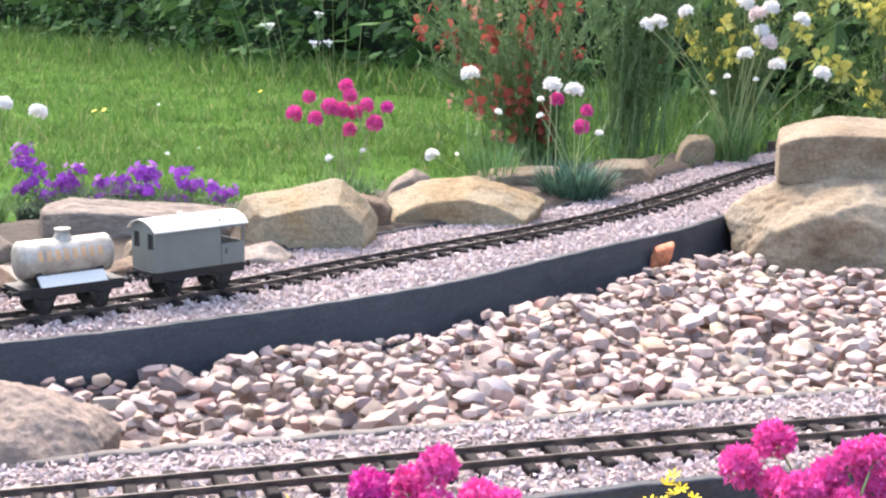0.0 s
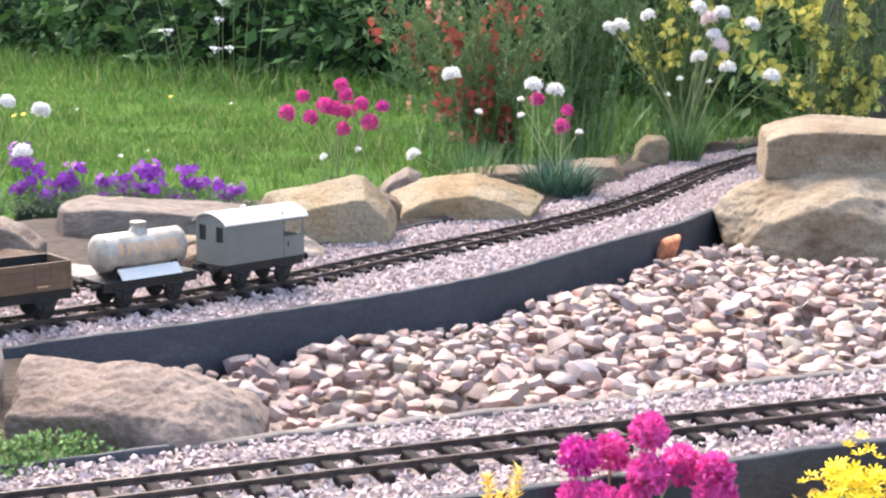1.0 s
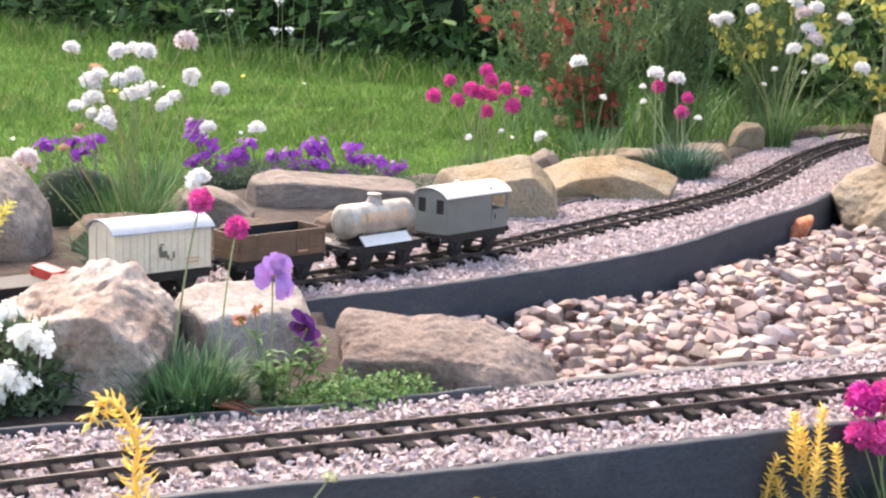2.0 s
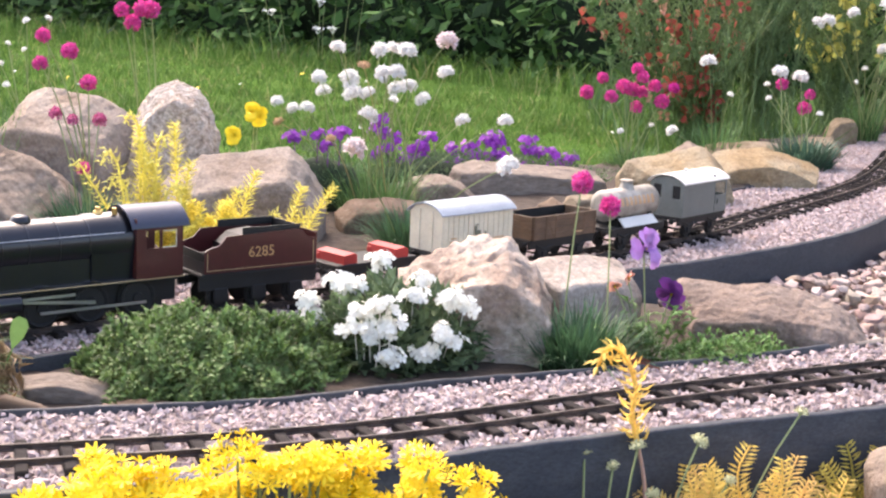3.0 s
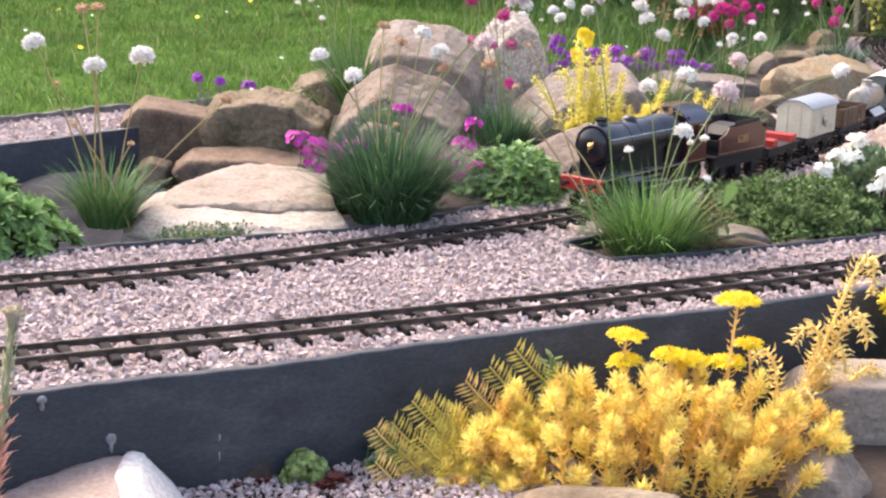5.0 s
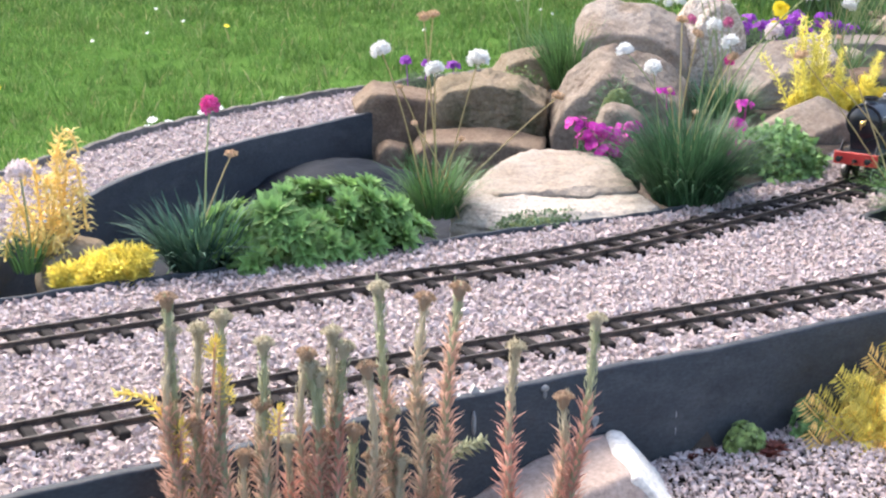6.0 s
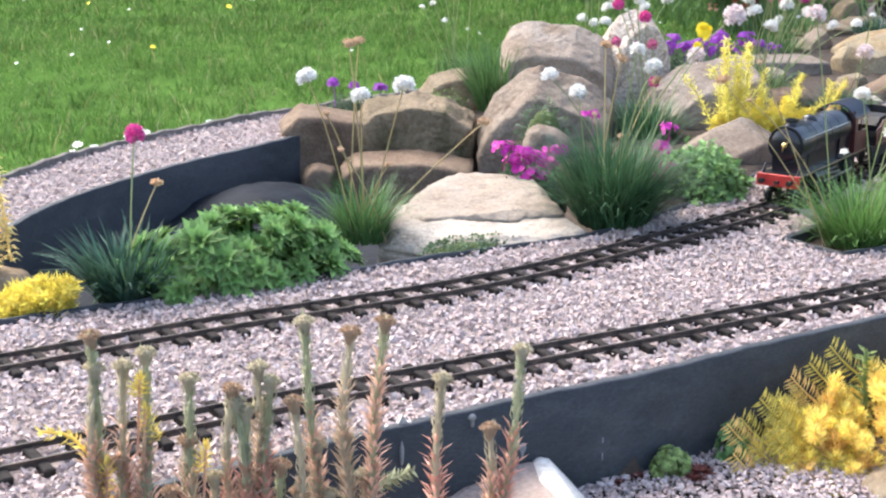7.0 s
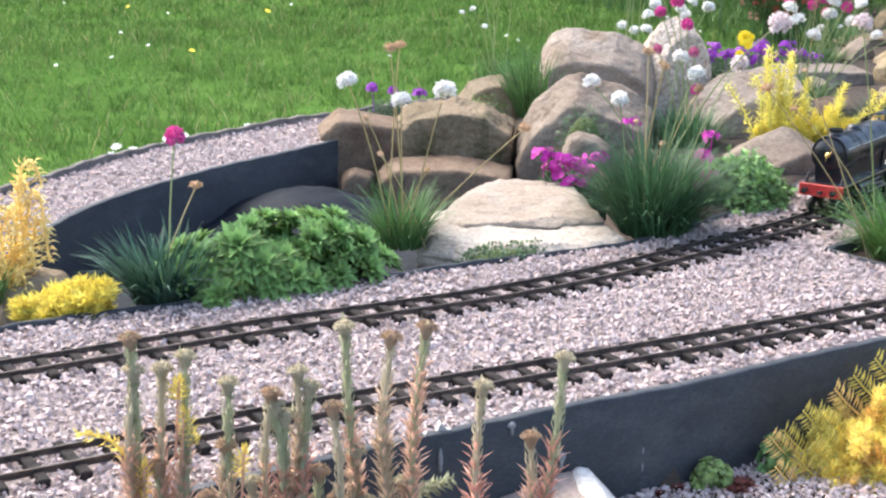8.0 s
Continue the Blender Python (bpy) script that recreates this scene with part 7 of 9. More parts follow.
thrift((1.585, 0.37, -0.12), [(1.543, 0.4, 0.051, "P"), (1.518, 0.4, 0.034, "P"), (1.546, 0.4, 0.021, "P"), (1.604, 0.4, 0.049, "P"), (1.586, 0.4, 0.034, "P"), (1.621, 0.4, 0.057, "P"), (1.62, 0.4, 0.03, "P"), (1.566, 0.38, 0.025, "P"), (1.601, 0.38, 0.019, "P"), (1.575, 0.4, 0.008, "P"), (1.64, 0.39, 0.01, "P")],
       "thrift crowded with bright magenta heads in the front border", (260, 0.07, 0.09, 0.0012), M_TUFT_DARK, 0.9, seed=15, scale=1.4)
thrift((0.605, 0.265, -0.02), [(0.60, 0.33, 0.178, "P"), (0.633, 0.33, 0.151, "P")], "dark grassy thrift with two pink heads on the island", (900, 0.085, 0.078, 0.0011), M_TUFT_DARK, 1.35, seed=16)


M_PLUM = leafy("plum_petal", (0.14, 0.035, 0.20))


def viola(base, blooms, label, seed=1):
    """A viola: leafy stems, thin flower stalks, five unequal ruffled petals that face their own way."""
    q = random.Random(seed)
    e = thing("viola", label, "flowering plant", at=base)
    s = Shape()
    for _ in range(15):
        top = Vector((q.gauss(0, 0.024), q.gauss(0, 0.014), q.uniform(0.03, 0.075)))
        line = bend_line((top.x * 0.3, top.y * 0.3, 0), top, 6, 0.4)
        s.tube(line, 0.0009, 4, 0.7)
        for _ in range(11):
            i = q.randrange(1, 5)
            p = line[i].lerp(line[i + 1], q.random())
            a = q.uniform(0, 6.28)
            s.leaf(p, (math.cos(a), math.sin(a), q.uniform(-0.1, 0.9)), (0, 0, 1), q.uniform(0.010, 0.022), q.uniform(0.005, 0.009))
    tagged(part("foliage", s, M_HERB, e), kind="stuff")
    for x, y, z, mat, way_z, way_x in blooms:
        c = Vector((x, y, z)) - Vector(base)
        part("stem", Shape().tube(bend_line((c.x * 0.2, c.y * 0.2, 0), c, 6, 0.4), 0.0009, 5), M_STEM, e)
        m = Matrix.Translation(c) @ Matrix.Rotation(radians(way_z), 4, "Z") @ Matrix.Rotation(radians(way_x), 4, "X")
        eye = Shape().lathe([(0.0016, 0), (0.0016, 0.001), (0.0005, 0.002)], m @ Matrix.Translation((0, -0.003, 0)) @ Matrix.Rotation(radians(90), 4, "X"), 8)
        bloom = part("bloom", eye, M_YELLOW, e)
        small = 0.010 if mat is M_PEACH else 0.0155 if mat is M_YELLOW else 0.025 if mat is M_LILAC else 0.022
        for a, size in ((72, 1.15), (110, 1.1), (168, 0.95), (12, 0.95), (270, 1.2)):
            r = small * size * q.uniform(0.88, 1.1)
            way = Vector((math.cos(radians(a)), -0.5 + q.gauss(0, 0.25), math.sin(radians(a))))
            for lobe in (-0.3, 0.3):
                side = way + Vector((-way.z, q.gauss(0, 0.15), way.x)) * lobe
                part("petal", Shape().petal(m @ (way * -0.0015), m.to_3x3() @ side, m.to_3x3() @ Vector((0, -1, 0.2)), r, r * 0.76, 1.3 + q.gauss(0, 0.6)), mat, bloom)
    return e


viola((0.68, 0.29, -0.02), [(0.672, 0.325, 0.106, M_LILAC, 62, -18), (0.708, 0.33, 0.058, M_PLUM, -35, 38), (0.655, 0.32, 0.076, M_PEACH, 70, 30), (0.641, 0.32, 0.066, M_PEACH, 20, 45)], "viola with lilac and dark purple blooms on the island", 1)
viola((0.12, 0.98, 0.02), [(0.131, 0.932, 0.178, M_YELLOW, -25, -8), (0.137, 0.935, 0.172, M_YELLOW, 20, 5), (0.105, 0.90, 0.143, M_YELLOW, 10, -5)], "yellow pansy between the boulders", 2)

flower_mat("aubrieta", (0.46, 1.60, 0.0), [(0.263, 1.62, 0.107), (0.261, 1.62, 0.08), (0.281, 1.62, 0.051), (0.366, 1.62, 0.076), (0.329, 1.62, 0.048), (0.412, 1.62, 0.056), (0.47, 1.62, 0.073), (0.417, 1.6, 0.032), (0.485, 1.62, 0.078), (0.551, 1.62, 0.076),
                                          (0.576, 1.62, 0.058), (0.545, 1.6, 0.03), (0.636, 1.62, 0.044), (0.312, 1.6, 0.03), (0.35, 1.6, 0.06), (0.50, 1.6, 0.05), (0.45, 1.6, 0.045)],
           "trailing aubrieta covered in violet flowers above the stones", M_PURPLE, M_SAGE, 0.0062, 19, 0.022, 2600, (0.24, 0.06, 0.045), seed=31, extra=True)
flower_mat("aubrieta", (-0.53, 1.17, -0.01), [(-0.578, 1.15, 0.061), (-0.478, 1.15, 0.047), (-0.537, 1.15, 0.054)], "small violet aubrieta behind the stacked stones", M_PURPLE, M_SAGE, 0.0075, 12, 0.013, 260, (0.07, 0.04, 0.04), seed=32)
flower_mat("aubrieta", (0.21, 1.12, 0.02), [(0.206, 1.1, 0.128), (0.244, 1.1, 0.133), (0.168, 1.1, 0.123), (0.225, 1.09, 0.115)], "violet aubrieta between boulder and lawn", M_PURPLE, M_SAGE, 0.0062, 20, 0.017, 420, (0.09, 0.05, 0.09), seed=33)
flower_mat("phlox", (-0.42, 0.34, -0.01), [(-0.428, 0.32, 0.069), (-0.446, 0.33, 0.050), (-0.410, 0.33, 0.056), (-0.400, 0.32, 0.032), (-0.457, 0.34, 0.072), (-0.384, 0.33, 0.047), (-0.422, 0.31, 0.036), (-0.37, 0.34, 0.065)],
           "creeping phlox with magenta flowers under the boulder", M_PHLOX, M_TUFT_DARK, 0.0064, 19, 0.020, 420, (0.08, 0.05, 0.045), 5, seed=34)
flower_mat("phlox", (-0.205, 0.31, -0.01), [(-0.216, 0.256, 0.110), (-0.226, 0.259, 0.076), (-0.238, 0.235, 0.086), (-0.250, 0.25, 0.060), (-0.212, 0.25, 0.050), (-0.240, 0.24, 0.036), (-0.295, 0.392, 0.112)],
           "creeping phlox with magenta flowers among green leaves", M_PHLOX, M_TUFT, 0.0060, 10, 0.016, 520, (0.08, 0.06, 0.07), 5, seed=35)
flower_mat("rock_cress", (0.400, 0.240, -0.02), [(0.311, 0.228, 0.050), (0.317, 0.225, 0.034), (0.376, 0.160, 0.056), (0.394, 0.155, 0.066), (0.405, 0.152, 0.046), (0.384, 0.152, 0.036), (0.368, 0.160, 0.040), (0.456, 0.185, 0.034), (0.441, 0.180, 0.014), (0.466, 0.185, 0.024),
                                                  (0.464, 0.215, 0.064), (0.479, 0.215, 0.056), (0.425, 0.205, 0.066), (0.385, 0.275, 0.088), (0.430, 0.255, 0.072), (0.405, 0.150, 0.014), (0.340, 0.245, 0.070), (0.360, 0.235, 0.066)],
           "rounded rock cress with clusters of white flowers and grey leaves", M_CRESS, M_SAGE, 0.0058, 34, 0.0165, 1700, (0.095, 0.070, 0.078), 4, seed=36, leaf=0.020)
cushion("thyme_bush", (0.225, 0.130, -0.02), 0.130, 0.116, 0.066, 11500, 0.0088, M_THYME, "dense low bush of tiny olive-green leaves on the island", "shrub", 0.5, 16, 41, lumps=0.085)
cushion("thyme_bush", (0.765, 0.29, -0.03), 0.095, 0.038, 0.046, 2200, 0.0068, M_HERB, "loose low mat of small green leaves beside the stone", "plant", 0.6, 28, 42)
q = random.Random(43)
M_STONECROP = leafy("stonecrop_leaf", (0.195, 0.335, 0.11), spread=0.45, translucent=0.35)
e = thing("green_stonecrop", "dense bright green stonecrop rosettes overhanging the pond's edge", "sedum", at=(-0.925, -0.045, -0.02), turn=18)
# core added under the rosettes, coloured dark as shade in their gaps
part("heart", Shape().lathe([(0.90, -0.25), (0.97, 0.0), (0.92, 0.4), (0.72, 0.66), (0.02, 0.80)], Matrix.Diagonal((0.150, 0.070, 0.060, 1)), 20), M_HEART, e, "core coloured dark for the shade inside the plant", smooth=True)
under = Shape()
for p, out in dome_points(700, 0.150, 0.072, 0.058, q):
    under.petal(p, out * 0.5 + Vector((q.gauss(0, 0.6), q.gauss(0, 0.6), q.gauss(0.2, 0.5))), out + Vector((0, 0, 0.4)), q.uniform(0.012, 0.022), q.uniform(0.008, 0.013), 0.8)
tagged(part("foliage", under, M_HERB, e), kind="stuff")
for k in range(58):
    a, d = k * 2.39996, math.sqrt((k + 0.5) / 58)
    c = Vector((0.160 * d * math.cos(a) + q.gauss(0, 0.006), 0.074 * d * math.sin(a) + q.gauss(0, 0.004), 0.080 * math.sqrt(max(0.03, 1 - 0.93 * d * d)) * q.uniform(0.58, 1.24)))
    up = Vector((d * math.cos(a) * 0.6 + q.gauss(0, 0.15), d * math.sin(a) * 0.8 - 0.2, 1.05 - 0.45 * d)).normalized()
    side = up.orthogonal().normalized()
    s = Shape().tube([(c.x * 0.85, c.y * 0.85, 0.0), tuple(c)], 0.0022, 5)
    r = q.uniform(0.030, 0.045)
    for j in range(26):
        f = j / 26
        way = (Matrix.Rotation(j * 2.39996 + q.gauss(0, 0.12), 3, up) @ side) * (0.22 + 0.9 * f) + up * (1.15 - 0.70 * f)
        tip = c - up * 0.004 * f
        size = r * (0.55 + 0.5 * f)
        s.leaf(tip, way, up, size, r * 0.44, 0.25, 0.4)
        if j > 12:
            for sgn in (-1, 1):
                s.leaf(tip + way.normalized() * size * 0.35, way.normalized() + way.cross(up).normalized() * 0.8 * sgn, up, size * 0.5, r * 0.24, 0.25, 0.3)
    tagged(part("rosette", s, M_STONECROP, e), kind="stuff")
cushion("cranesbill", (-0.150, 0.285, -0.02), 0.100, 0.065, 0.078, 1100, 0.017, M_FRESHER, "leafy green plant beside the thrift clump", "plant", 0.5, 40, 44, rosette=2)
cushion("creeping_thyme", (-0.60, 0.03, -0.012), 0.075, 0.03, 0.022, 700, 0.007, M_SAGE, "thin creeping thyme at the slab's foot", "plant", 0.5, 18, 45)
cushion("lavender", (-0.285, 0.665, 0.0), 0.042, 0.03, 0.088, 260, 0.016, M_SAGE, "grey-green spiky herb before the boulder", "plant", 0.18, 0, 46, lift=1.2)
cushion("moss_patch", (-0.40, 0.935, 0.02), 0.05, 0.02, 0.05, 300, 0.007, M_OLIVE, "dark moss on the stacked stones", "moss", 0.6, 0, 47)
thrift((-0.285, 0.985, 0.02), [], "green grass tuft beside the back boulder", (460, 0.06, 0.150, 0.0013), M_TUFT, 0.9, seed=48)

sq = random.Random(77)
M_LIMEGOLD = leafy("green_gold_leaf", (0.56, 0.46, 0.10), spread=0.3)
M_BRIGHTGOLD = leafy("bright_gold_leaf", (0.94, 0.81, 0.25), spread=0.18, translucent=0.4)
M_LIME = leafy("lime_leaf", (0.46, 0.40, 0.06), spread=0.35)
q = random.Random(51)
e = thing("yellow_sedum", "wide sedum in full bloom, billowing sprays of bright yellow stars", "sedum", at=(0.36, -0.32, -0.11))
# core added below the sprays, dark olive in place of shade among the stems
part("heart", Shape().lathe([(0.80, -0.1), (0.86, 0.1), (0.80, 0.4), (0.55, 0.62), (0.02, 0.72)], Matrix.Diagonal((0.185, 0.06, 0.125, 1)), 20), M_HEART, e, "olive core inside the plant", smooth=True)
low, far = Shape(), 0.19
for p, out in dome_points(1100, 0.175, 0.062, 0.12, q):
    low.leaf(p, out + Vector((q.gauss(0, 0.6), q.gauss(0, 0.6), 0)), out.orthogonal(), 0.015, 0.004, 0.3, 0.2)
tagged(part("foliage", low, M_LIME, e), kind="stuff")
stems = Shape()
for k in range(74):
    x = -far + 2 * far * ((k * 0.618034) % 1.0) + q.gauss(0, 0.006)
    side = abs(x) / far
    top = (0.155 + 0.02 * x / far) * (1 - 0.32 * side ** 3)
    if k < 34:
        y, z = q.uniform(-0.045, 0.035), top * q.uniform(0.74, 1.06)
    else:
        f = q.uniform(0.12, 0.85)
        y, z = -0.035 - 0.045 * math.sqrt(1 - f * f) * (1 - 0.4 * side ** 2), top * f
    s = Shape()
    for _ in range(3):
        c = Vector((x + q.gauss(0, 0.017), y + q.gauss(0, 0.010), z + q.gauss(0, 0.008)))
        way = Vector((q.gauss(0, 0.5), q.gauss(-0.2, 0.4), 1)).normalized()
        stems.tube(bend_line((c.x * 0.9, c.y * 0.7, max(0, c.z - 0.05)), c, 4, 0.4), 0.0013, 4)
        for _ in range(16):
            off = Vector((q.gauss(0, 1), q.gauss(0, 1), q.gauss(0.2, 0.6))).normalized() * q.uniform(0.005, 0.016)
            flower(s, c + off, off.normalized() * 0.8 + way, 0.0074 * q.uniform(0.8, 1.35), 7, 0.5, 0.28)
    tagged(part("flower_spray", s, M_YELLOW, e), kind="stuff")
tagged(part("stem_mass", stems, M_STEM, e), kind="stuff")
star_mass((1.475, 0.35, -0.13), 0.085, 0.04, 0.155, 190, "yellow-flowering sedum below the front edging", 53)
star_mass((1.42, 0.26, -0.13), 0.05, 0.04, 0.085, 90, "low yellow-flowering sedum beside the pink thrift", 54)


def ring_spots(n, rx, ry, h, q):
    out = []
    for _ in range(n):
        a, d = q.uniform(0, 6.283), math.sqrt(q.random())
        out.append((rx * d * math.cos(a), ry * d * math.sin(a), h * (1 - 0.45 * d * d) * q.uniform(0.75, 1.15)))
    return out


def brush(top, axis, far, n, needle, width, q):
    """A shoot's end: a soft bottlebrush of needles that closes to a dome at the tip."""
    s, axis, top = Shape(), Vector(axis).normalized(), Vector(top)
    side = axis.orthogonal().normalized()
    for k in range(n):
        f = (k + 0.5) / n
        out = Matrix.Rotation(k * 2.39996 + q.gauss(0, 0.1), 3, axis) @ side
        lift = 0.30 + 0.25 * f + 2.2 * max(0.0, f - 0.72)
        s.leaf(top - axis * far * (1 - f), out * max(0.12, 1 - 2.6 * max(0.0, f - 0.66)) + axis * lift + Vector((q.gauss(0, 0.08), q.gauss(0, 0.08), q.gauss(0, 0.08))), axis, needle * q.uniform(0.85, 1.12) * (0.75 + 0.3 * math.sin(3.1 * f)), width, 0.3, q.uniform(-0.5, 0.0))
    return s


q = random.Random(61)
e = thing("golden_sedum", "spreading golden sedum with flat yellow flower heads", "sedum", at=(-0.20, -0.505, -0.165))
M_GOLDS = [M_GOLD, leafy("lemon_leaf", (0.94, 0.78, 0.25), spread=0.2, translucent=0.4), leafy("tan_gold_leaf", (0.82, 0.55, 0.19), spread=0.3)]
for k in range(112):
    a, d = k * 2.39996, math.sqrt((k + 0.5) / 112)
    x, y = 0.215 * d * math.cos(a) + q.gauss(0, 0.008), 0.095 * d * math.sin(a) - 0.012 + q.gauss(0, 0.006)
    z = 0.142 * (1 - 0.42 * d * d) * q.uniform(0.68, 1.17)
    line = bend_line((x * 0.80, y * 0.75, max(0, z - 0.07)), (x, y, z), 6, 0.4)
    s = sedum_sprig(Shape(), line, 34, 0.0150, 0.0022, q, 0.7)
    sprig = part("sprig", s, M_GOLDS[q.choice((0, 0, 2))], e)
    tilt = Vector((0.5 * d * math.cos(a) + q.gauss(0, 0.25), 0.5 * d * math.sin(a) + q.gauss(-0.25, 0.25), 1))
    part("leaf_rosette", brush(line[-1], tilt, q.uniform(0.014, 0.024), 84, 0.0140 * q.uniform(0.85, 1.2), 0.0025, q), M_GOLDS[q.choice((0, 1, 1, 1, 1))], sprig)
for x, y, z, r in ((-0.093, -0.470, 0.042, 0.021), (-0.207, -0.470, 0.007, 0.017), (-0.207, -0.470, -0.019, 0.016), (-0.160, -0.470, -0.013, 0.017), (-0.136, -0.470, -0.019, 0.016), (-0.100, -0.470, -0.022, 0.017), (-0.078, -0.470, -0.004, 0.013)):
    flat_head(e, (x + 0.20 + q.uniform(-0.02, 0.01), y + 0.505 - 0.02, 0.06), (x + 0.20, y + 0.505, z + 0.165), r, q)


def frond(line, length, q):
    """A flat feather of soft needles in two rows along an arching stem."""
    s = Shape().tube(line, 0.0017, 5, 0.6)
    far = sum((b - a).length for a, b in zip(line, line[1:]))
    n = int(far / 0.0021)
    for k in range(n):
        t = (k + 0.5) / n * (len(line) - 1)
        i = min(int(t), len(line) - 2)
        p = line[i].lerp(line[i + 1], t - i)
        axis = (line[i + 1] - line[i]).normalized()
        side = axis.cross(Vector((0.1, -1, 0.25))).normalized() * (1 if k % 2 else -1)
        f = (k + 0.5) / n
        s.leaf(p, side + axis * q.uniform(0.35, 0.65) + Vector((0, q.gauss(-0.1, 0.12), 0)), Vector((0, -1, 0.3)), length * q.uniform(0.85, 1.1) * (0.55 + 1.2 * f * (1.15 - f) * 1.6), 0.0026, 0.3, 0.15)
    return s


e = thing("golden_sedum", "green-gold feathery sedum flopping at the border's end", "sedum", at=(-0.35, -0.505, -0.16))
for k in range(11):
    if k < 8:
        t = (k % 4) / 3
        low = 0.022 if k >= 4 else 0.0
        tip = Vector((-0.114 + 0.050 * t + q.gauss(0, 0.003), -0.015 - low + q.gauss(0, 0.006), 0.098 + 0.032 * t - 1.2 * low + q.gauss(0, 0.004)))
    else:
        t = (k - 8) / 2
        tip = Vector((-0.020 + 0.05 * t, 0.035 + q.gauss(0, 0.006), 0.132 + 0.030 * t + q.gauss(0, 0.005)))
    line = [Vector(p) for p in curve([(tip.x + 0.048, tip.y * 0.6, tip.z - 0.046), (tip.x + 0.018, tip.y * 0.9, tip.z - 0.020), tuple(tip)], 0.009)]
    tagged(part("frond", frond(line, 0.0165, q), M_LIMEGOLD if k % 4 else M_GOLDS[2], e), kind="stuff")
e = thing("golden_sedum", "bright yellow needle-leaved sedum heads crowded at the border's end", "sedum", at=(-0.363, -0.545, -0.165))
for k in range(30):
    a, d = k * 2.39996, math.sqrt((k + 0.5) / 30)
    x, y = 0.055 * d * math.cos(a) + 0.005, 0.050 * d * math.sin(a)
    z = max(0.035, 0.072 + 0.75 * y + 0.25 * x) * q.uniform(0.88, 1.15)
    line = bend_line((x * 0.8 + 0.01, y * 0.8, max(0.0, z - 0.045)), (x, y, z), 6, 0.3)
    sprig = part("sprig", sedum_sprig(Shape(), line, 30, 0.0150, 0.0024, q, 0.6), M_GOLD, e)
    part("leaf_rosette", brush(line[-1], (q.gauss(0, 0.3), q.gauss(-0.3, 0.2), 1), q.uniform(0.016, 0.026), 90, 0.0160, 0.0028, q), M_BRIGHTGOLD if k % 6 else M_GOLDS[2], sprig)
e = thing("stonecrop", "grey-green upright stonecrop shoot among the golden sedum", "sedum", at=(-0.285, -0.49, -0.12))
part("shoot", sedum_sprig(Shape(), [(0, 0, 0), (0.0, 0, 0.06), (-0.004, 0, 0.115)], 60, 0.022, 0.0038, q, 0.3), leafy("shoot_leaf", (0.20, 0.27, 0.10), spread=0.3), e)
crook_sedum((0.02, -0.42, -0.15), [((0.0, -0.41, -0.15), (0.066, -0.41, 0.070), (0.082, -0.41, 0.030)), ((0.01, -0.42, -0.15), (0.05, -0.415, 0.0), (0.086, -0.40, -0.025)), ((0.0, -0.43, -0.15), (0.022, -0.42, -0.01), (-0.01, -0.42, -0.02)),
                                   ((0.0, -0.42, -0.15), (0.062, -0.42, -0.06), (0.10, -0.41, -0.065)), ((-0.02, -0.44, -0.15), (-0.035, -0.44, -0.035), (-0.06, -0.44, -0.03)), ((0.02, -0.43, -0.15), (0.045, -0.43, -0.08), (0.075, -0.43, -0.11)),
                                   ((-0.01, -0.43, -0.15), (0.01, -0.43, -0.05), (0.03, -0.44, -0.05)), ((-0.01, -0.44, -0.15), (-0.01, -0.44, -0.075), (0.01, -0.45, -0.08)), ((0.0, -0.43, -0.15), (0.035, -0.425, -0.03), (0.05, -0.43, -0.05))],
            "tall amber sedum with stems arching over like crooks", M_AMBER, seed=64)
sedum_clump((0.10, 0.615, -0.01), [(-0.066, 0, 0.193), (-0.02, 0, 0.199), (0.005, -0.02, 0.153), (-0.04, -0.02, 0.12), (0.09, 0, 0.142), (0.15, 0, 0.125), (0.19, 0.02, 0.123), (0.03, -0.04, 0.06), (-0.01, -0.04, 0.09), (0.05, -0.03, 0.10), (0.0, -0.05, 0.04), (0.02, -0.05, 0.03),
                                   (-0.05, -0.02, 0.16), (0.02, -0.03, 0.08), (0.12, -0.02, 0.09), (-0.03, -0.04, 0.07), (0.04, -0.05, 0.05), (0.07, -0.03, 0.12), (0.16, -0.01, 0.09), (-0.02, -0.05, 0.025), (0.0, -0.03, 0.12), (0.10, -0.03, 0.06)]
            , "upright golden-yellow sedum among the boulders", leafy("sun_leaf", (0.80, 0.72, 0.18), spread=0.2), 0.0165, 34, 65, short=False)
sedum_clump((0.115, 0.60, -0.01), ring_spots(95, 0.115, 0.045, 0.095, sq), "bushy golden-yellow sedum between stone and track", leafy("bright_leaf", (0.84, 0.73, 0.15), spread=0.2), 0.0135, 34, 72)
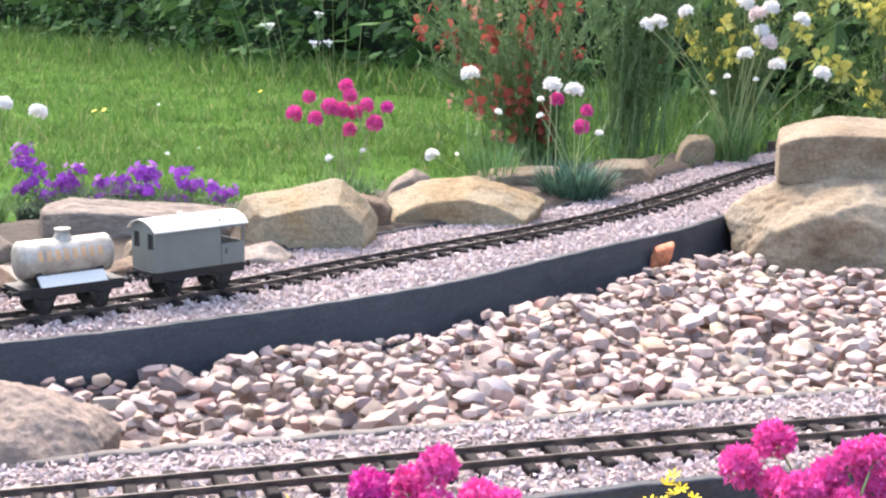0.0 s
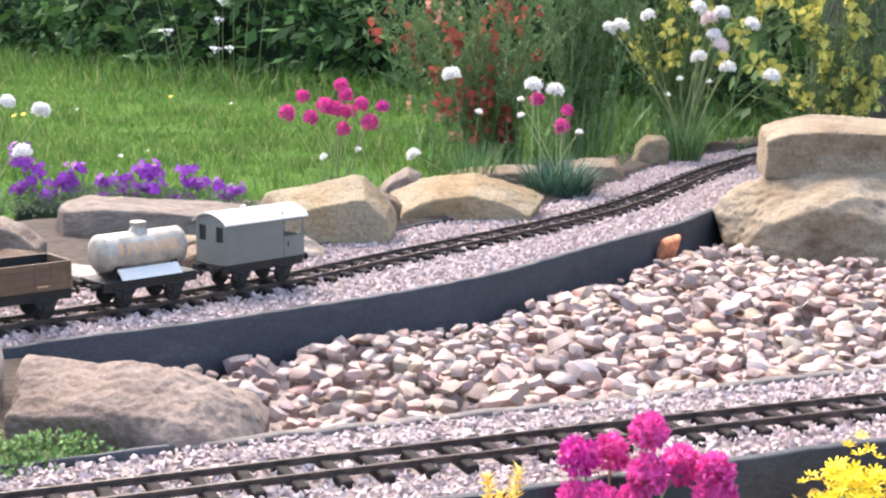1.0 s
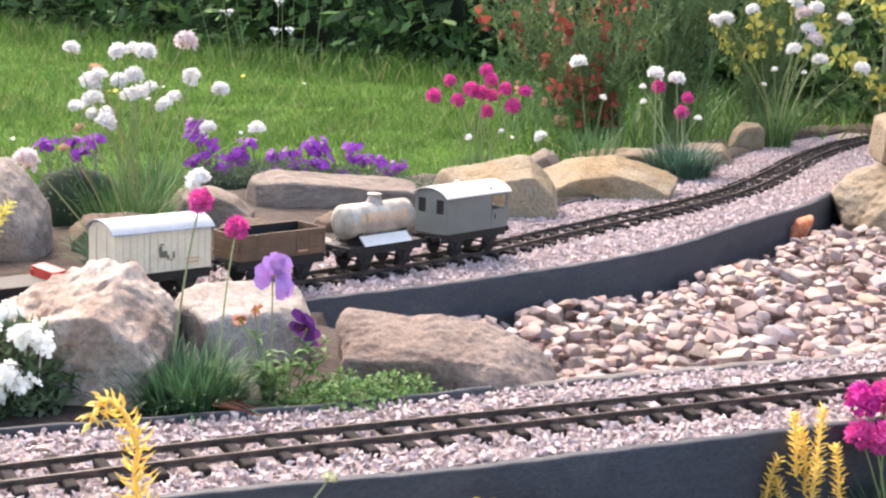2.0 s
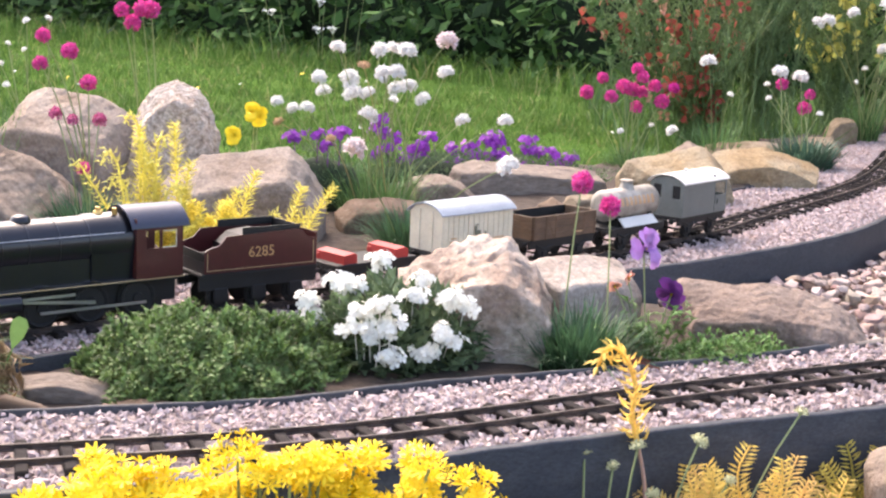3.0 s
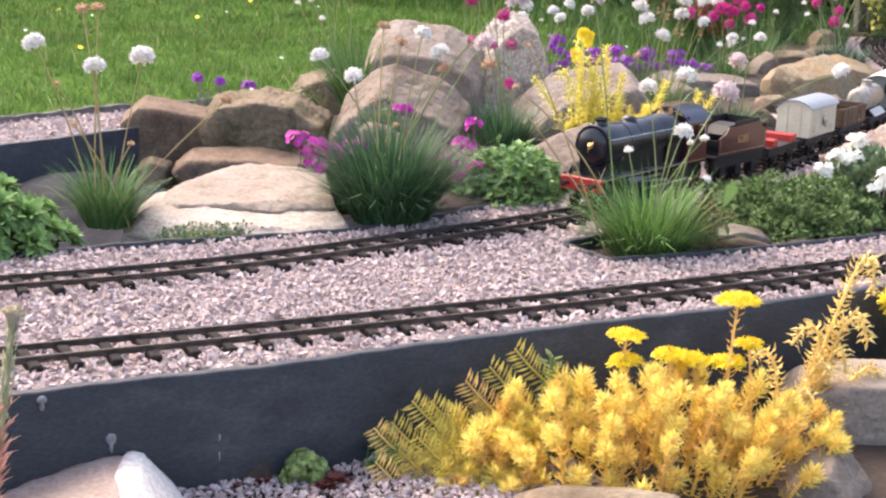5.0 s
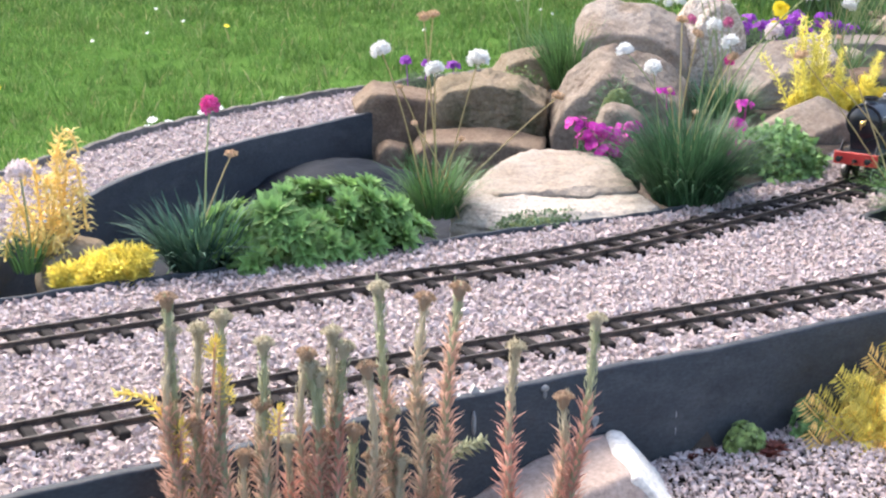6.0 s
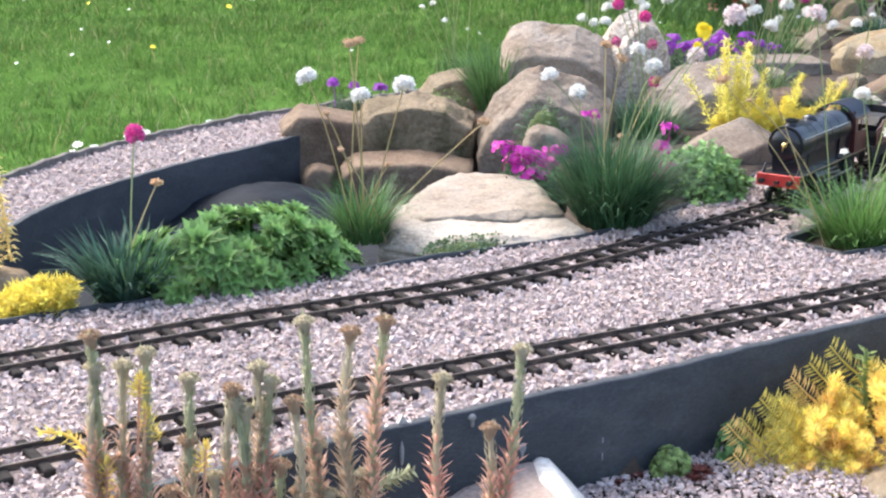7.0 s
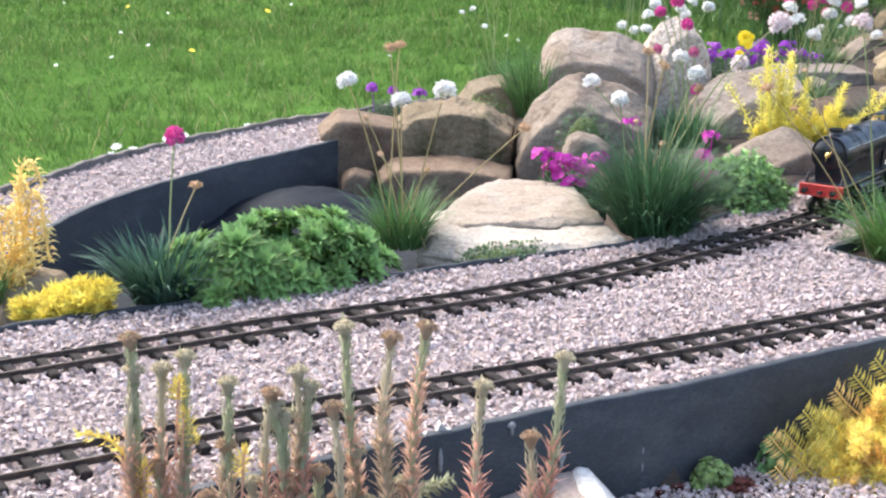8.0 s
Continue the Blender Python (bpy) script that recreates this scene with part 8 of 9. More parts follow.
crook_sedum((0.04, 0.61, 0.0), [((0.04, 0.61, 0.0), (0.036, 0.60, 0.185), (0.020, 0.59, 0.190)), ((0.05, 0.61, 0.0), (0.062, 0.60, 0.165), (0.075, 0.59, 0.160)), ((0.03, 0.60, 0.0), (0.010, 0.59, 0.140), (-0.008, 0.58, 0.135)),
                                ((0.045, 0.60, 0.0), (0.048, 0.59, 0.150), (0.035, 0.58, 0.165)), ((0.04, 0.59, 0.0), (0.025, 0.575, 0.110), (0.005, 0.57, 0.105)), ((0.055, 0.59, 0.0), (0.080, 0.58, 0.105), (0.100, 0.57, 0.090)),
                                ((0.03, 0.60, 0.0), (-0.030, 0.60, 0.115), (-0.050, 0.60, 0.130)), ((0.05, 0.60, 0.0), (0.065, 0.58, 0.120), (0.055, 0.57, 0.140))],
            "tall loose golden-yellow sedum plumes before the boulder", leafy("plume_leaf", (0.80, 0.73, 0.19), spread=0.25), 0.017, 0.0022, 73, 0.0022)
crook_sedum((-1.235, -0.02, 0.0), [((-1.243, -0.03, 0.0), (-1.225, -0.03, 0.150), (-1.203, -0.03, 0.128)), ((-1.235, -0.02, 0.0), (-1.215, -0.02, 0.120), (-1.200, -0.03, 0.06)), ((-1.225, -0.02, 0.0), (-1.21, -0.03, 0.085), (-1.198, -0.03, 0.03)),
                                    ((-1.25, -0.03, 0.0), (-1.258, -0.03, 0.115), (-1.27, -0.03, 0.09)), ((-1.25, -0.03, 0.0), (-1.268, -0.03, 0.06), (-1.288, -0.03, 0.03)), ((-1.255, -0.03, -0.01), (-1.28, -0.04, 0.03), (-1.298, -0.04, 0.0)),
                                    ((-1.24, -0.03, 0.0), (-1.245, -0.04, 0.10), (-1.235, -0.05, 0.07)), ((-1.23, -0.03, 0.0), (-1.225, -0.045, 0.055), (-1.215, -0.05, 0.03)), ((-1.245, -0.04, -0.01), (-1.25, -0.05, 0.035), (-1.26, -0.05, 0.02)),
                                    ((-1.225, -0.03, 0.0), (-1.232, -0.02, 0.13), (-1.222, -0.03, 0.10)), ((-1.26, -0.02, 0.0), (-1.29, -0.02, 0.09), (-1.31, -0.03, 0.05)), ((-1.235, -0.045, -0.015), (-1.238, -0.055, 0.02), (-1.225, -0.06, 0.005))],
            "amber and gold sedum arching over a stone beside the pond", M_AMBER, seed=66, gap=0.0018, needle=0.017)
thrift((-1.27, -0.06, -0.01), [(-1.272, -0.06, 0.117, "B")], "thrift with one blush-white head beside the amber sedum", (70, 0.03, 0.06, 0.0011), M_TUFT, 1.0, seed=91)
sedum_clump((-1.182, -0.140, -0.012), [(x, y - 0.2 * x, z + 0.32 * max(0, x + 0.02)) for x, y, z in ring_spots(90, 0.062, 0.030, 0.034, sq)], "low spiky tuft of lemon-yellow sedum by the rear track", leafy("lemon_spike", (0.86, 0.72, 0.16), spread=0.25), 0.0165, 30, 67)
arch = [(0.657, -0.03, -0.115), (0.655, -0.03, -0.047), (0.640, -0.03, 0.018), (0.642, -0.03, 0.042), (0.632, -0.03, 0.070), (0.616, -0.03, 0.081), (0.606, -0.03, 0.062)]
e = thing("golden_sedum", "single curled golden sedum stem before the track", "sedum")
line = [Vector(p) for p in curve(arch, 0.006)]
part("bare_stem", Shape().tube(line[:18], 0.0019, 5), M_BUFFSTALK, e)
part("sprig", sedum_sprig(Shape(), line[17:], 74, 0.0185, 0.0030, random.Random(5), 0.6), M_GOLD, e)
for base, count, wide, tall, mats, label in (((0.76, -0.03, -0.13), 34, 0.105, 0.115, (2, 2, 0), "feathery amber sedum in the front border"), ((0.90, 0.05, -0.13), 22, 0.075, 0.112, (3, 3, 0), "feathery golden sedum beside the grey stone")):
    e = thing("amber_sedum", label, "sedum", at=base)
    for k in range(count):
        x = -wide + 2 * wide * ((k * 0.618034) % 1.0)
        tip = Vector((x + q.gauss(0, 0.008), q.uniform(-0.035, 0.03), tall * (1 - 0.35 * (x / wide) ** 2) * q.uniform(0.55, 1.1)))
        line = [Vector(p) for p in curve([(tip.x * 0.7, tip.y * 0.6, tip.z * 0.25), (tip.x * 0.82 + q.gauss(0, 0.006), tip.y * 0.9, tip.z * 0.75), tuple(tip)], 0.009)]
        tagged(part("frond", frond(line, 0.0120, q), (*M_GOLDS, M_LIMEGOLD)[q.choice(mats)], e), kind="stuff")
sedum_clump((1.19, 0.25, -0.13), ring_spots(7, 0.035, 0.02, 0.165, sq), "small golden sedum beside the pink thrift", M_GOLD, 0.011, 30, 70)


def stalk(e, base, top, q, green):
    """A fleshy stalk: pinkish spiky leaves crowded below, nearly bare and grey-green above, with a flat bud head; it sways on its way up."""
    base, top = Vector(base), Vector(top)
    sway = Vector((q.uniform(-0.010, 0.010), q.uniform(-0.006, 0.006), 0))
    line = [Vector(p) for p in curve([tuple(base), tuple(base.lerp(top, 0.35) + sway), tuple(base.lerp(top, 0.72) - sway * 0.5), tuple(top)], 0.012)]
    last = len(line) - 1
    far = (top - base).length
    cut = q.uniform(0.66, 0.86)
    upper, lower = Shape().tube(line, 0.0042, 6, 0.60), Shape()
    n = int(far / 0.00085)
    for k in range(n):
        f = (k + 0.5) / n
        i = min(int(f * last), last - 1)
        p = line[i].lerp(line[i + 1], f * last - i)
        axis = (line[i + 1] - line[i]).normalized()
        out = Matrix.Rotation(k * 2.39996, 3, axis) @ axis.orthogonal().normalized()
        if f < cut + q.uniform(-0.08, 0.08):
            lower.leaf(p + out * 0.002, out * q.uniform(0.35, 0.95) + axis, out, 0.021 * q.uniform(0.6, 1.35) * (1.2 - 0.6 * f), 0.0040, 0.3, -0.45)
        elif k % 2:
            upper.leaf(p + out * 0.0022, out * 0.30 + axis, out, 0.0105 * q.uniform(0.6, 1.3), 0.0034, 0.3, 0.1)
    st = part("stalk", upper, M_BUFFGREEN if green else M_BUFFPALE, e)
    part("scale_leaves", lower, q.choice((M_BUFFSTALK, M_BUFFSTALK, M_ROSYSTALK, M_TANSTALK)), st)
    axis = (line[-1] - line[-2]).normalized()
    m = Matrix.Translation(top) @ axis.to_track_quat("Z", "Y").to_matrix().to_4x4()
    h = Shape().lathe([(0.0024, -0.010), (0.0040, -0.006), (0.0058, -0.002), (0.0066, 0.0012), (0.0056, 0.0034), (0.002, 0.0044)], m, 10)
    for k in range(60):
        d, a = math.sqrt((k + 0.5) / 60), k * 2.39996
        out = Vector((math.cos(a), math.sin(a), 0))
        h.leaf(m @ (out * 0.0064 * d + Vector((0, 0, 0.003 - 0.0035 * d * d))), m.to_3x3() @ (out * d * 0.9 + Vector((0, 0, 1.1 - 0.7 * d))), m.to_3x3() @ out.orthogonal(), 0.0046, 0.0034, 0.3, 0.1)
    part("bud_head", h, M_BUFFPALE if q.random() < 0.6 else M_BUD, st)


M_STALKGOLD = leafy("stalk_gold_leaf", (0.88, 0.70, 0.19), spread=0.2)
M_BUFFPALE = leafy("pale_stalk", (0.52, 0.46, 0.33), spread=0.3, translucent=0.35)
M_TANSTALK = leafy("tan_stalk", (0.62, 0.47, 0.34), spread=0.35, translucent=0.4)
M_ROSYSTALK = leafy("rosy_stalk", (0.66, 0.37, 0.29), spread=0.35, translucent=0.4)
M_BUD = leafy("bud_head", (0.44, 0.31, 0.21), spread=0.35, translucent=0.3)
# tip across, tip height, lean of the foot
STALKS = [(-1.122, 0.156, 0.004), (-1.120, 0.130, -0.004), (-1.080, 0.139, -0.020), (-1.098, 0.130, 0.0), (-1.047, 0.115, -0.003), (-1.013, 0.104, -0.006), (-1.011, 0.093, 0.010), (-0.992, 0.121, -0.014),
          (-0.982, 0.108, -0.020), (-0.964, 0.089, 0.004), (-0.954, 0.156, 0.022), (-0.916, 0.145, -0.014), (-0.887, 0.152, -0.032), (-0.839, 0.099, -0.010), (-0.770, 0.119, -0.036), (-0.797, 0.051, -0.008),
          (-1.081, 0.073, 0.006), (-1.050, 0.063, 0.012), (-1.002, 0.085, -0.008), (-0.945, 0.050, 0.012), (-0.922, 0.053, 0.004), (-1.030, 0.030, 0.0), (-0.975, 0.035, 0.006), (-0.905, 0.020, -0.006), (-1.105, 0.050, 0.0),
          (-1.065, 0.020, 0.008), (-0.960, 0.010, 0.0), (-0.935, 0.005, 0.0), (-1.115, 0.010, 0.006), (-1.000, 0.015, -0.004)]
e = thing("stonecrop", "tall fleshy buff stonecrop stalks with grey-green bud heads", "sedum", at=(-0.97, -0.79, -0.13))
for k, (x, z, lean) in enumerate(STALKS):
    stalk(e, (x + 0.97 + lean, prnd.uniform(-0.005, 0.04), -0.02), (x + 0.97, 0.03, z + 0.13), prnd, k % 2 == 0)
for x, z, low in ((-1.1145, 0.055, 0.030), (-1.086, 0.122, 0.016), (-1.083, 0.098, 0.034), (-1.0365, 0.062, 0.026)):
    top = Vector((x + 0.97, 0.020, z + 0.13))
    sprig = part("yellow_sprig", Shape().tube([tuple(top), tuple(top - Vector((0.004, -0.008, low + 0.05)))], 0.0012, 5), M_BUFFSTALK, e, "thin stem with a golden-yellow needle head")
    part("leaf_rosette", brush(top, (prnd.gauss(0, 0.15), -0.2, 1), low, 46, 0.0115, 0.0024, prnd), M_STALKGOLD, sprig, "golden-yellow needles")
part("yellow_sprig", sedum_sprig(Shape(), curve([(-0.145, 0.03, 0.12), (-0.15, 0.03, 0.17), (-0.17, 0.03, 0.205), (-0.195, 0.03, 0.212)], 0.008).tolist(), 60, 0.0115, 0.0023, prnd, 0.6), M_STALKGOLD, e, "arching yellow flowering sprig")
e = thing("stonecrop", "pale green fleshy shoot lying before the front board", "sedum", at=(-0.886, -0.70, -0.019))
part("shoot", sedum_sprig(Shape(), [(0, 0, 0), (0.018, 0.0, 0.007), (0.036, 0.0, 0.012)], 60, 0.012, 0.0028, prnd, 0.3), M_BUFFGREEN, e)


def rosette_mound(name, label, at, rx, ry, h, n, r, mat, seed, category="succulent"):
    """A round cushion of small fleshy rosettes."""
    q = random.Random(seed)
    e = thing(name, label, category, at=at)
    # core added inside the cushion, its colour darkened as shade between rosettes
    part("heart", Shape().lathe([(0.75, -0.3), (0.84, 0.1), (0.72, 0.5), (0.42, 0.78), (0.02, 0.88)], Matrix.Diagonal((rx, ry, h, 1)), 14), M_HEART, e, "core coloured dark for the shade inside the plant", smooth=True)
    for k in range(n):
        a, d = k * 2.39996, math.sqrt((k + 0.5) / n)
        c = Vector((rx * d * math.cos(a), ry * d * math.sin(a), h * math.sqrt(max(0.02, 1 - 0.9 * d * d)) * q.uniform(0.85, 1.1)))
        up = Vector((d * math.cos(a), d * math.sin(a) - 0.15, 1.2 - d)).normalized()
        side = up.orthogonal().normalized()
        s = Shape()
        for j in range(22):
            f = j / 22
            way = (Matrix.Rotation(j * 2.39996, 3, up) @ side) * (0.3 + 0.9 * f) + up * (1.05 - 0.75 * f)
            s.petal(c, way, up, r * (0.5 + 0.6 * f), r * 0.5, 1.4)
        part("rosette", s, mat, e)
    return e


def rosette(base, r, mat, label, n=40, seed=1):
    q = random.Random(seed)
    e = thing("houseleek", label, "succulent", at=base)
    s = Shape()
    for k in range(n):
        a, t = k * 2.39996, k / n
        way = Vector((math.cos(a), math.sin(a), 0.45 + 1.9 * (1 - t)))
        s.leaf(Vector((0, 0, 0.0)), way, (0, 0, 1), r * (0.55 + 0.5 * t), r * 0.38, 0.35, 0.3)
    part("leaves", s, mat, e)


M_WINE = leafy("wine_leaf", (0.16, 0.05, 0.04), spread=0.5)
for k, (x, y, r) in enumerate([(-0.505, -0.545, 0.022), (-0.57, -0.535, 0.014), (-0.515, -0.556, 0.018), (-0.592, -0.545, 0.012)]):
    rosette((x, y, -0.112), r, M_WINE, "wine-red houseleek rosette in the front gravel", seed=k)
M_LEEK = leafy("houseleek_leaf", (0.20, 0.28, 0.09), spread=0.45)
rosette_mound("houseleek", "green and bronze houseleek cushion against the board", (-0.530, -0.532, -0.118), 0.021, 0.016, 0.033, 14, 0.010, M_LEEK, 1)
rosette_mound("houseleek", "green houseleek cushion beside the golden sedum", (-0.452, -0.512, -0.118), 0.015, 0.013, 0.044, 13, 0.010, leafy("green_leek_leaf", (0.15, 0.28, 0.10), spread=0.4), 2)

# gravel mulch before the front edging
mulch_poly = np.array([(-0.80, -0.62), (-0.62, -0.535), (-0.40, -0.46), (-0.28, -0.44), (-0.24, -0.62), (-0.40, -0.74), (-0.55, -0.76), (-0.75, -0.76)])
mulch = chips(13000, mulch_poly, -0.82, -0.23, -0.77, -0.43, False)
mulch[:, :, 2] -= 0.106
tagged(bulk("gravel_mulch", mulch.reshape(-1, 3), (OCTA_F[None] + 6 * np.arange(len(mulch))[:, None, None]).reshape(-1, 3), M_CHIP), "pale gravel mulch before the front edging board", "gravel", kind="stuff")

# splashes on the front board
M_SPLASH = material("splash", [(0.3, (0.16, 0.165, 0.17)), (0.7, (0.30, 0.30, 0.30))], 200, rough=0.9, bump=0.4)
for x, z, wide, tall in ((-0.710, -0.050, 0.0050, 0.0055), (-0.713, -0.058, 0.0018, 0.006), (-0.772, -0.006, 0.0045, 0.0035), (-0.776, -0.012, 0.0022, 0.004), (-0.852, -0.026, 0.0022, 0.012), (-0.616, -0.062, 0.0014, 0.006), (-0.617, -0.080, 0.0012, 0.007)):
    i = int(np.argmin(np.abs(FRONT_WALL[:, 0] - x)))
    way = FRONT_WALL[i + 1] - FRONT_WALL[i - 1]
    nor = Vector((way[1], -way[0], 0)).normalized()
    m = Matrix.Translation(Vector((*FRONT_WALL[i], z)) + nor * 0.0122) @ nor.to_track_quat("Z", "Y").to_matrix().to_4x4() @ Matrix.Diagonal((wide, tall, 1, 1))
    s = Shape().lathe([(1.0, -0.002), (0.95, 0.0006), (0.6, 0.0014), (0.02, 0.0016)], m, 14)
    for k, p in enumerate(s.v):
        s.v[k] = tuple(Vector(p) + Vector((0, 0, 0.28 * tall * noise.noise(Vector(p) * 260))))
    tagged(part("dried_splash", s, M_SPLASH, smooth=True), "pale dried splash on the dark front board", "stain", group="splashes on the board")

# dried plant and its root on the island
e = thing("dead_plant", "withered brown plant with curled dry leaves on the island", "dead plant", at=(0.045, 0.0, -0.02))
s = Shape()
dq = random.Random(9)
for k in range(46):
    a, far = dq.uniform(0, 6.283), dq.uniform(0.3, 1.0)
    out = Vector((0.024 * math.cos(a) * far, 0.018 * math.sin(a) * far, 0))
    top = dq.uniform(0.045, 0.088) * (1.1 - 0.4 * far)
    hang = top * dq.uniform(0.05, 0.8)
    line = curve([(dq.gauss(0, 0.004), dq.gauss(0, 0.004), 0.0), tuple(out * 0.3 + Vector((dq.gauss(0, 0.004), 0, top * 0.6))), tuple(out * 0.7 + Vector((0, dq.gauss(0, 0.004), top))),
                  tuple(out * 1.1 + Vector((dq.gauss(0, 0.004), 0, top * 0.85))), tuple(out * 1.25 + Vector((dq.gauss(0, 0.008), dq.gauss(0, 0.004), hang)))], 0.009)
    s.tube(line, dq.choice((0.0007, 0.0009, 0.0016)), 4, 0.7)
    for p in line[len(line) // 3:]:
        if dq.random() < 0.55:
            s.leaf(p, (dq.gauss(0, 0.8), dq.gauss(0, 0.8), -0.9), (dq.gauss(0, 1), dq.gauss(0, 1), 0.3), dq.uniform(0.010, 0.024), dq.uniform(0.003, 0.008), dq.uniform(-0.9, 0.9), dq.uniform(-2.5, 2.5))
tagged(part("dry_leaves", s, leafy("dry_leaf", (0.26, 0.17, 0.09), spread=0.4), e), kind="stuff")
for tip, wide in (((0.034, -0.006, 0.098), 0.017), ((-0.028, 0.004, 0.085), 0.012), ((-0.034, -0.004, 0.064), 0.009)):
    foot = Vector(tip) * 0.62
    blade = Shape().tube(bend_line((0, 0, 0), foot, 5, 0.5), 0.0011, 5)
    blade.petal(foot, Vector(tip) - foot, (0.1, -1, 0.3), 0.034, wide, 0.2)
    part("green_leaf", blade, M_HERB, e, "broad green leaf")
part("root", Shape().tube([(0.0, -0.03, 0.01), (0.03, -0.045, 0.022), (0.06, -0.05, 0.018), (0.09, -0.048, 0.006)], 0.010, 8, 0.6), M_WOODSTEM, e, smooth=True)


def broom(base, tips, label, petal, name, seed, many=30, blooms=60, size=0.024, low=0.35):
    """A broom bush: whippy upright twigs, tiny leaves, drooping pea flowers up the sprays."""
    q = random.Random(seed)
    e = thing(name, label, "shrub", at=base)
    leaf, flo, lines = Shape(), Shape(), []
    for k in range(many):
        x, y, z = tips[k % len(tips)]
        spread = 0.02 if k < len(tips) else 0.06
        top = Vector((x, y, z)) - Vector(base) + Vector((q.gauss(0, spread), q.gauss(0, spread), q.gauss(0, spread * 0.7)))
        line = bend_line((q.gauss(0, 0.035), q.gauss(0, 0.03), 0), top, 9, q.uniform(0.15, 0.4))
        tw = Shape().tube(line, 0.0028, 5, 0.4)
        for _ in range(6):
            i = q.randrange(2, 8)
            side = line[i] + Vector((q.gauss(0, 0.035), q.gauss(0, 0.035), q.uniform(0.06, 0.15)))
            shoot = [line[i], line[i].lerp(side, 0.5) + Vector((0, 0, -0.008)), side]
            tw.tube(shoot, 0.0013, 4, 0.5)
            for _ in range(9):
                p = line[i].lerp(side, q.random())
                leaf.leaf(p, (q.gauss(0, 0.7), q.gauss(0, 0.7), q.gauss(1.0, 0.5)), (q.gauss(0, 1), q.gauss(0, 1), 1), q.uniform(0.010, 0.022), 0.0045)
        part("twig", tw, M_BRANCH, e)
        lines.append(line)
        for _ in range(44):
            i = q.uniform(1.0, 7.9)
            p = line[int(i)].lerp(line[int(i) + 1], i - int(i))
            leaf.leaf(p, (q.gauss(0, 0.7), q.gauss(0, 0.7), q.gauss(1.0, 0.5)), (q.gauss(0, 1), q.gauss(0, 1), 1), q.uniform(0.012, 0.026), 0.005)
    for _ in range(blooms):
        line = lines[q.randrange(len(tips))]
        i = 8 * q.uniform(low, 1.0) - 0.01
        p = line[int(i)].lerp(line[int(i) + 1], i - int(i)) + Vector((q.gauss(0, 0.012), q.gauss(-0.008, 0.012), q.gauss(0, 0.008)))
        face = Vector((q.gauss(0, 0.8), -0.7 + q.gauss(0, 0.4), q.gauss(0, 0.2)))
        r = size * q.uniform(0.75, 1.25)
        flo.petal(p, Vector((0, 0, 1)) + face * 0.35, -face, r * 0.75, r * 0.8, 0.5)
        for sgn in (-1, 1):
            flo.petal(p, face * 0.8 + Vector((0.5 * sgn, 0, -0.5)), (sgn, 0, 0.4), r * 0.8, r * 0.5, 0.6)
        flo.petal(p, face + Vector((0, 0, -0.9)), (0, 0, 1), r * 0.7, r * 0.4, 0.4)
    tagged(part("foliage", leaf, M_BRANCH, e), kind="stuff")
    tagged(part("blossom", flo, petal, e), kind="stuff")


RED_TIPS = [(0.70, 2.75, 0.30), (0.76, 2.70, 0.34), (0.74, 2.65, 0.16), (0.82, 2.72, 0.36), (0.86, 2.5, 0.32), (0.92, 2.5, 0.38), (0.99, 2.5, 0.40), (1.05, 2.5, 0.36), (1.12, 2.55, 0.33), (0.88, 2.45, 0.20), (0.95, 2.45, 0.22), (1.01, 2.45, 0.24), (0.9, 2.45, 0.13), (0.99, 2.45, 0.14), (1.17, 2.6, 0.30)]
YELLOW_TIPS = [(1.28, 2.95, 0.30), (1.36, 2.95, 0.42), (1.45, 3.0, 0.47), (1.56, 3.0, 0.45), (1.66, 3.0, 0.38), (1.76, 3.05, 0.34), (1.85, 3.1, 0.40), (1.95, 3.1, 0.45), (2.1, 3.1, 0.42)]
broom((1.0, 2.62, -0.05), RED_TIPS, "broom bush with russet-red pea flowers", M_RED, "broom_bush", 81, 44, 105, 0.028, 0.3)
broom((1.02, 2.64, -0.05), RED_TIPS[:6], "broom bush with peach and red flowers", M_PEACH, "broom_bush", 82, 14, 34, 0.018)
broom((1.18, 2.85, -0.05), [(1.10, 2.9, 0.40), (1.17, 2.9, 0.44), (1.22, 2.9, 0.42), (1.28, 2.9, 0.45), (1.33, 2.9, 0.40)], "dark green broom bush without flowers", M_RED, "broom_bush", 85, 44, 3)
broom((1.42, 3.05, -0.05), YELLOW_TIPS[:5], "broom bush with clear yellow pea flowers", M_BROOM, "broom_bush", 83, 34, 64, 0.034, 0.45)
broom((1.85, 3.10, -0.05), YELLOW_TIPS[4:] + [(1.62, 3.0, 0.20), (1.72, 3.0, 0.17), (1.82, 3.0, 0.22), (1.90, 3.0, 0.20)], "broom bush thick with yellow flowers behind the track", M_BROOM, "broom_bush", 84, 40, 120, 0.034, 0.3)

# cow parsley before the hedge
e = thing("cow_parsley", "white-flowering cow parsley growing out of the hedge", "wild flowers", at=(-0.4, 5.25, -0.05))
q = random.Random(12)
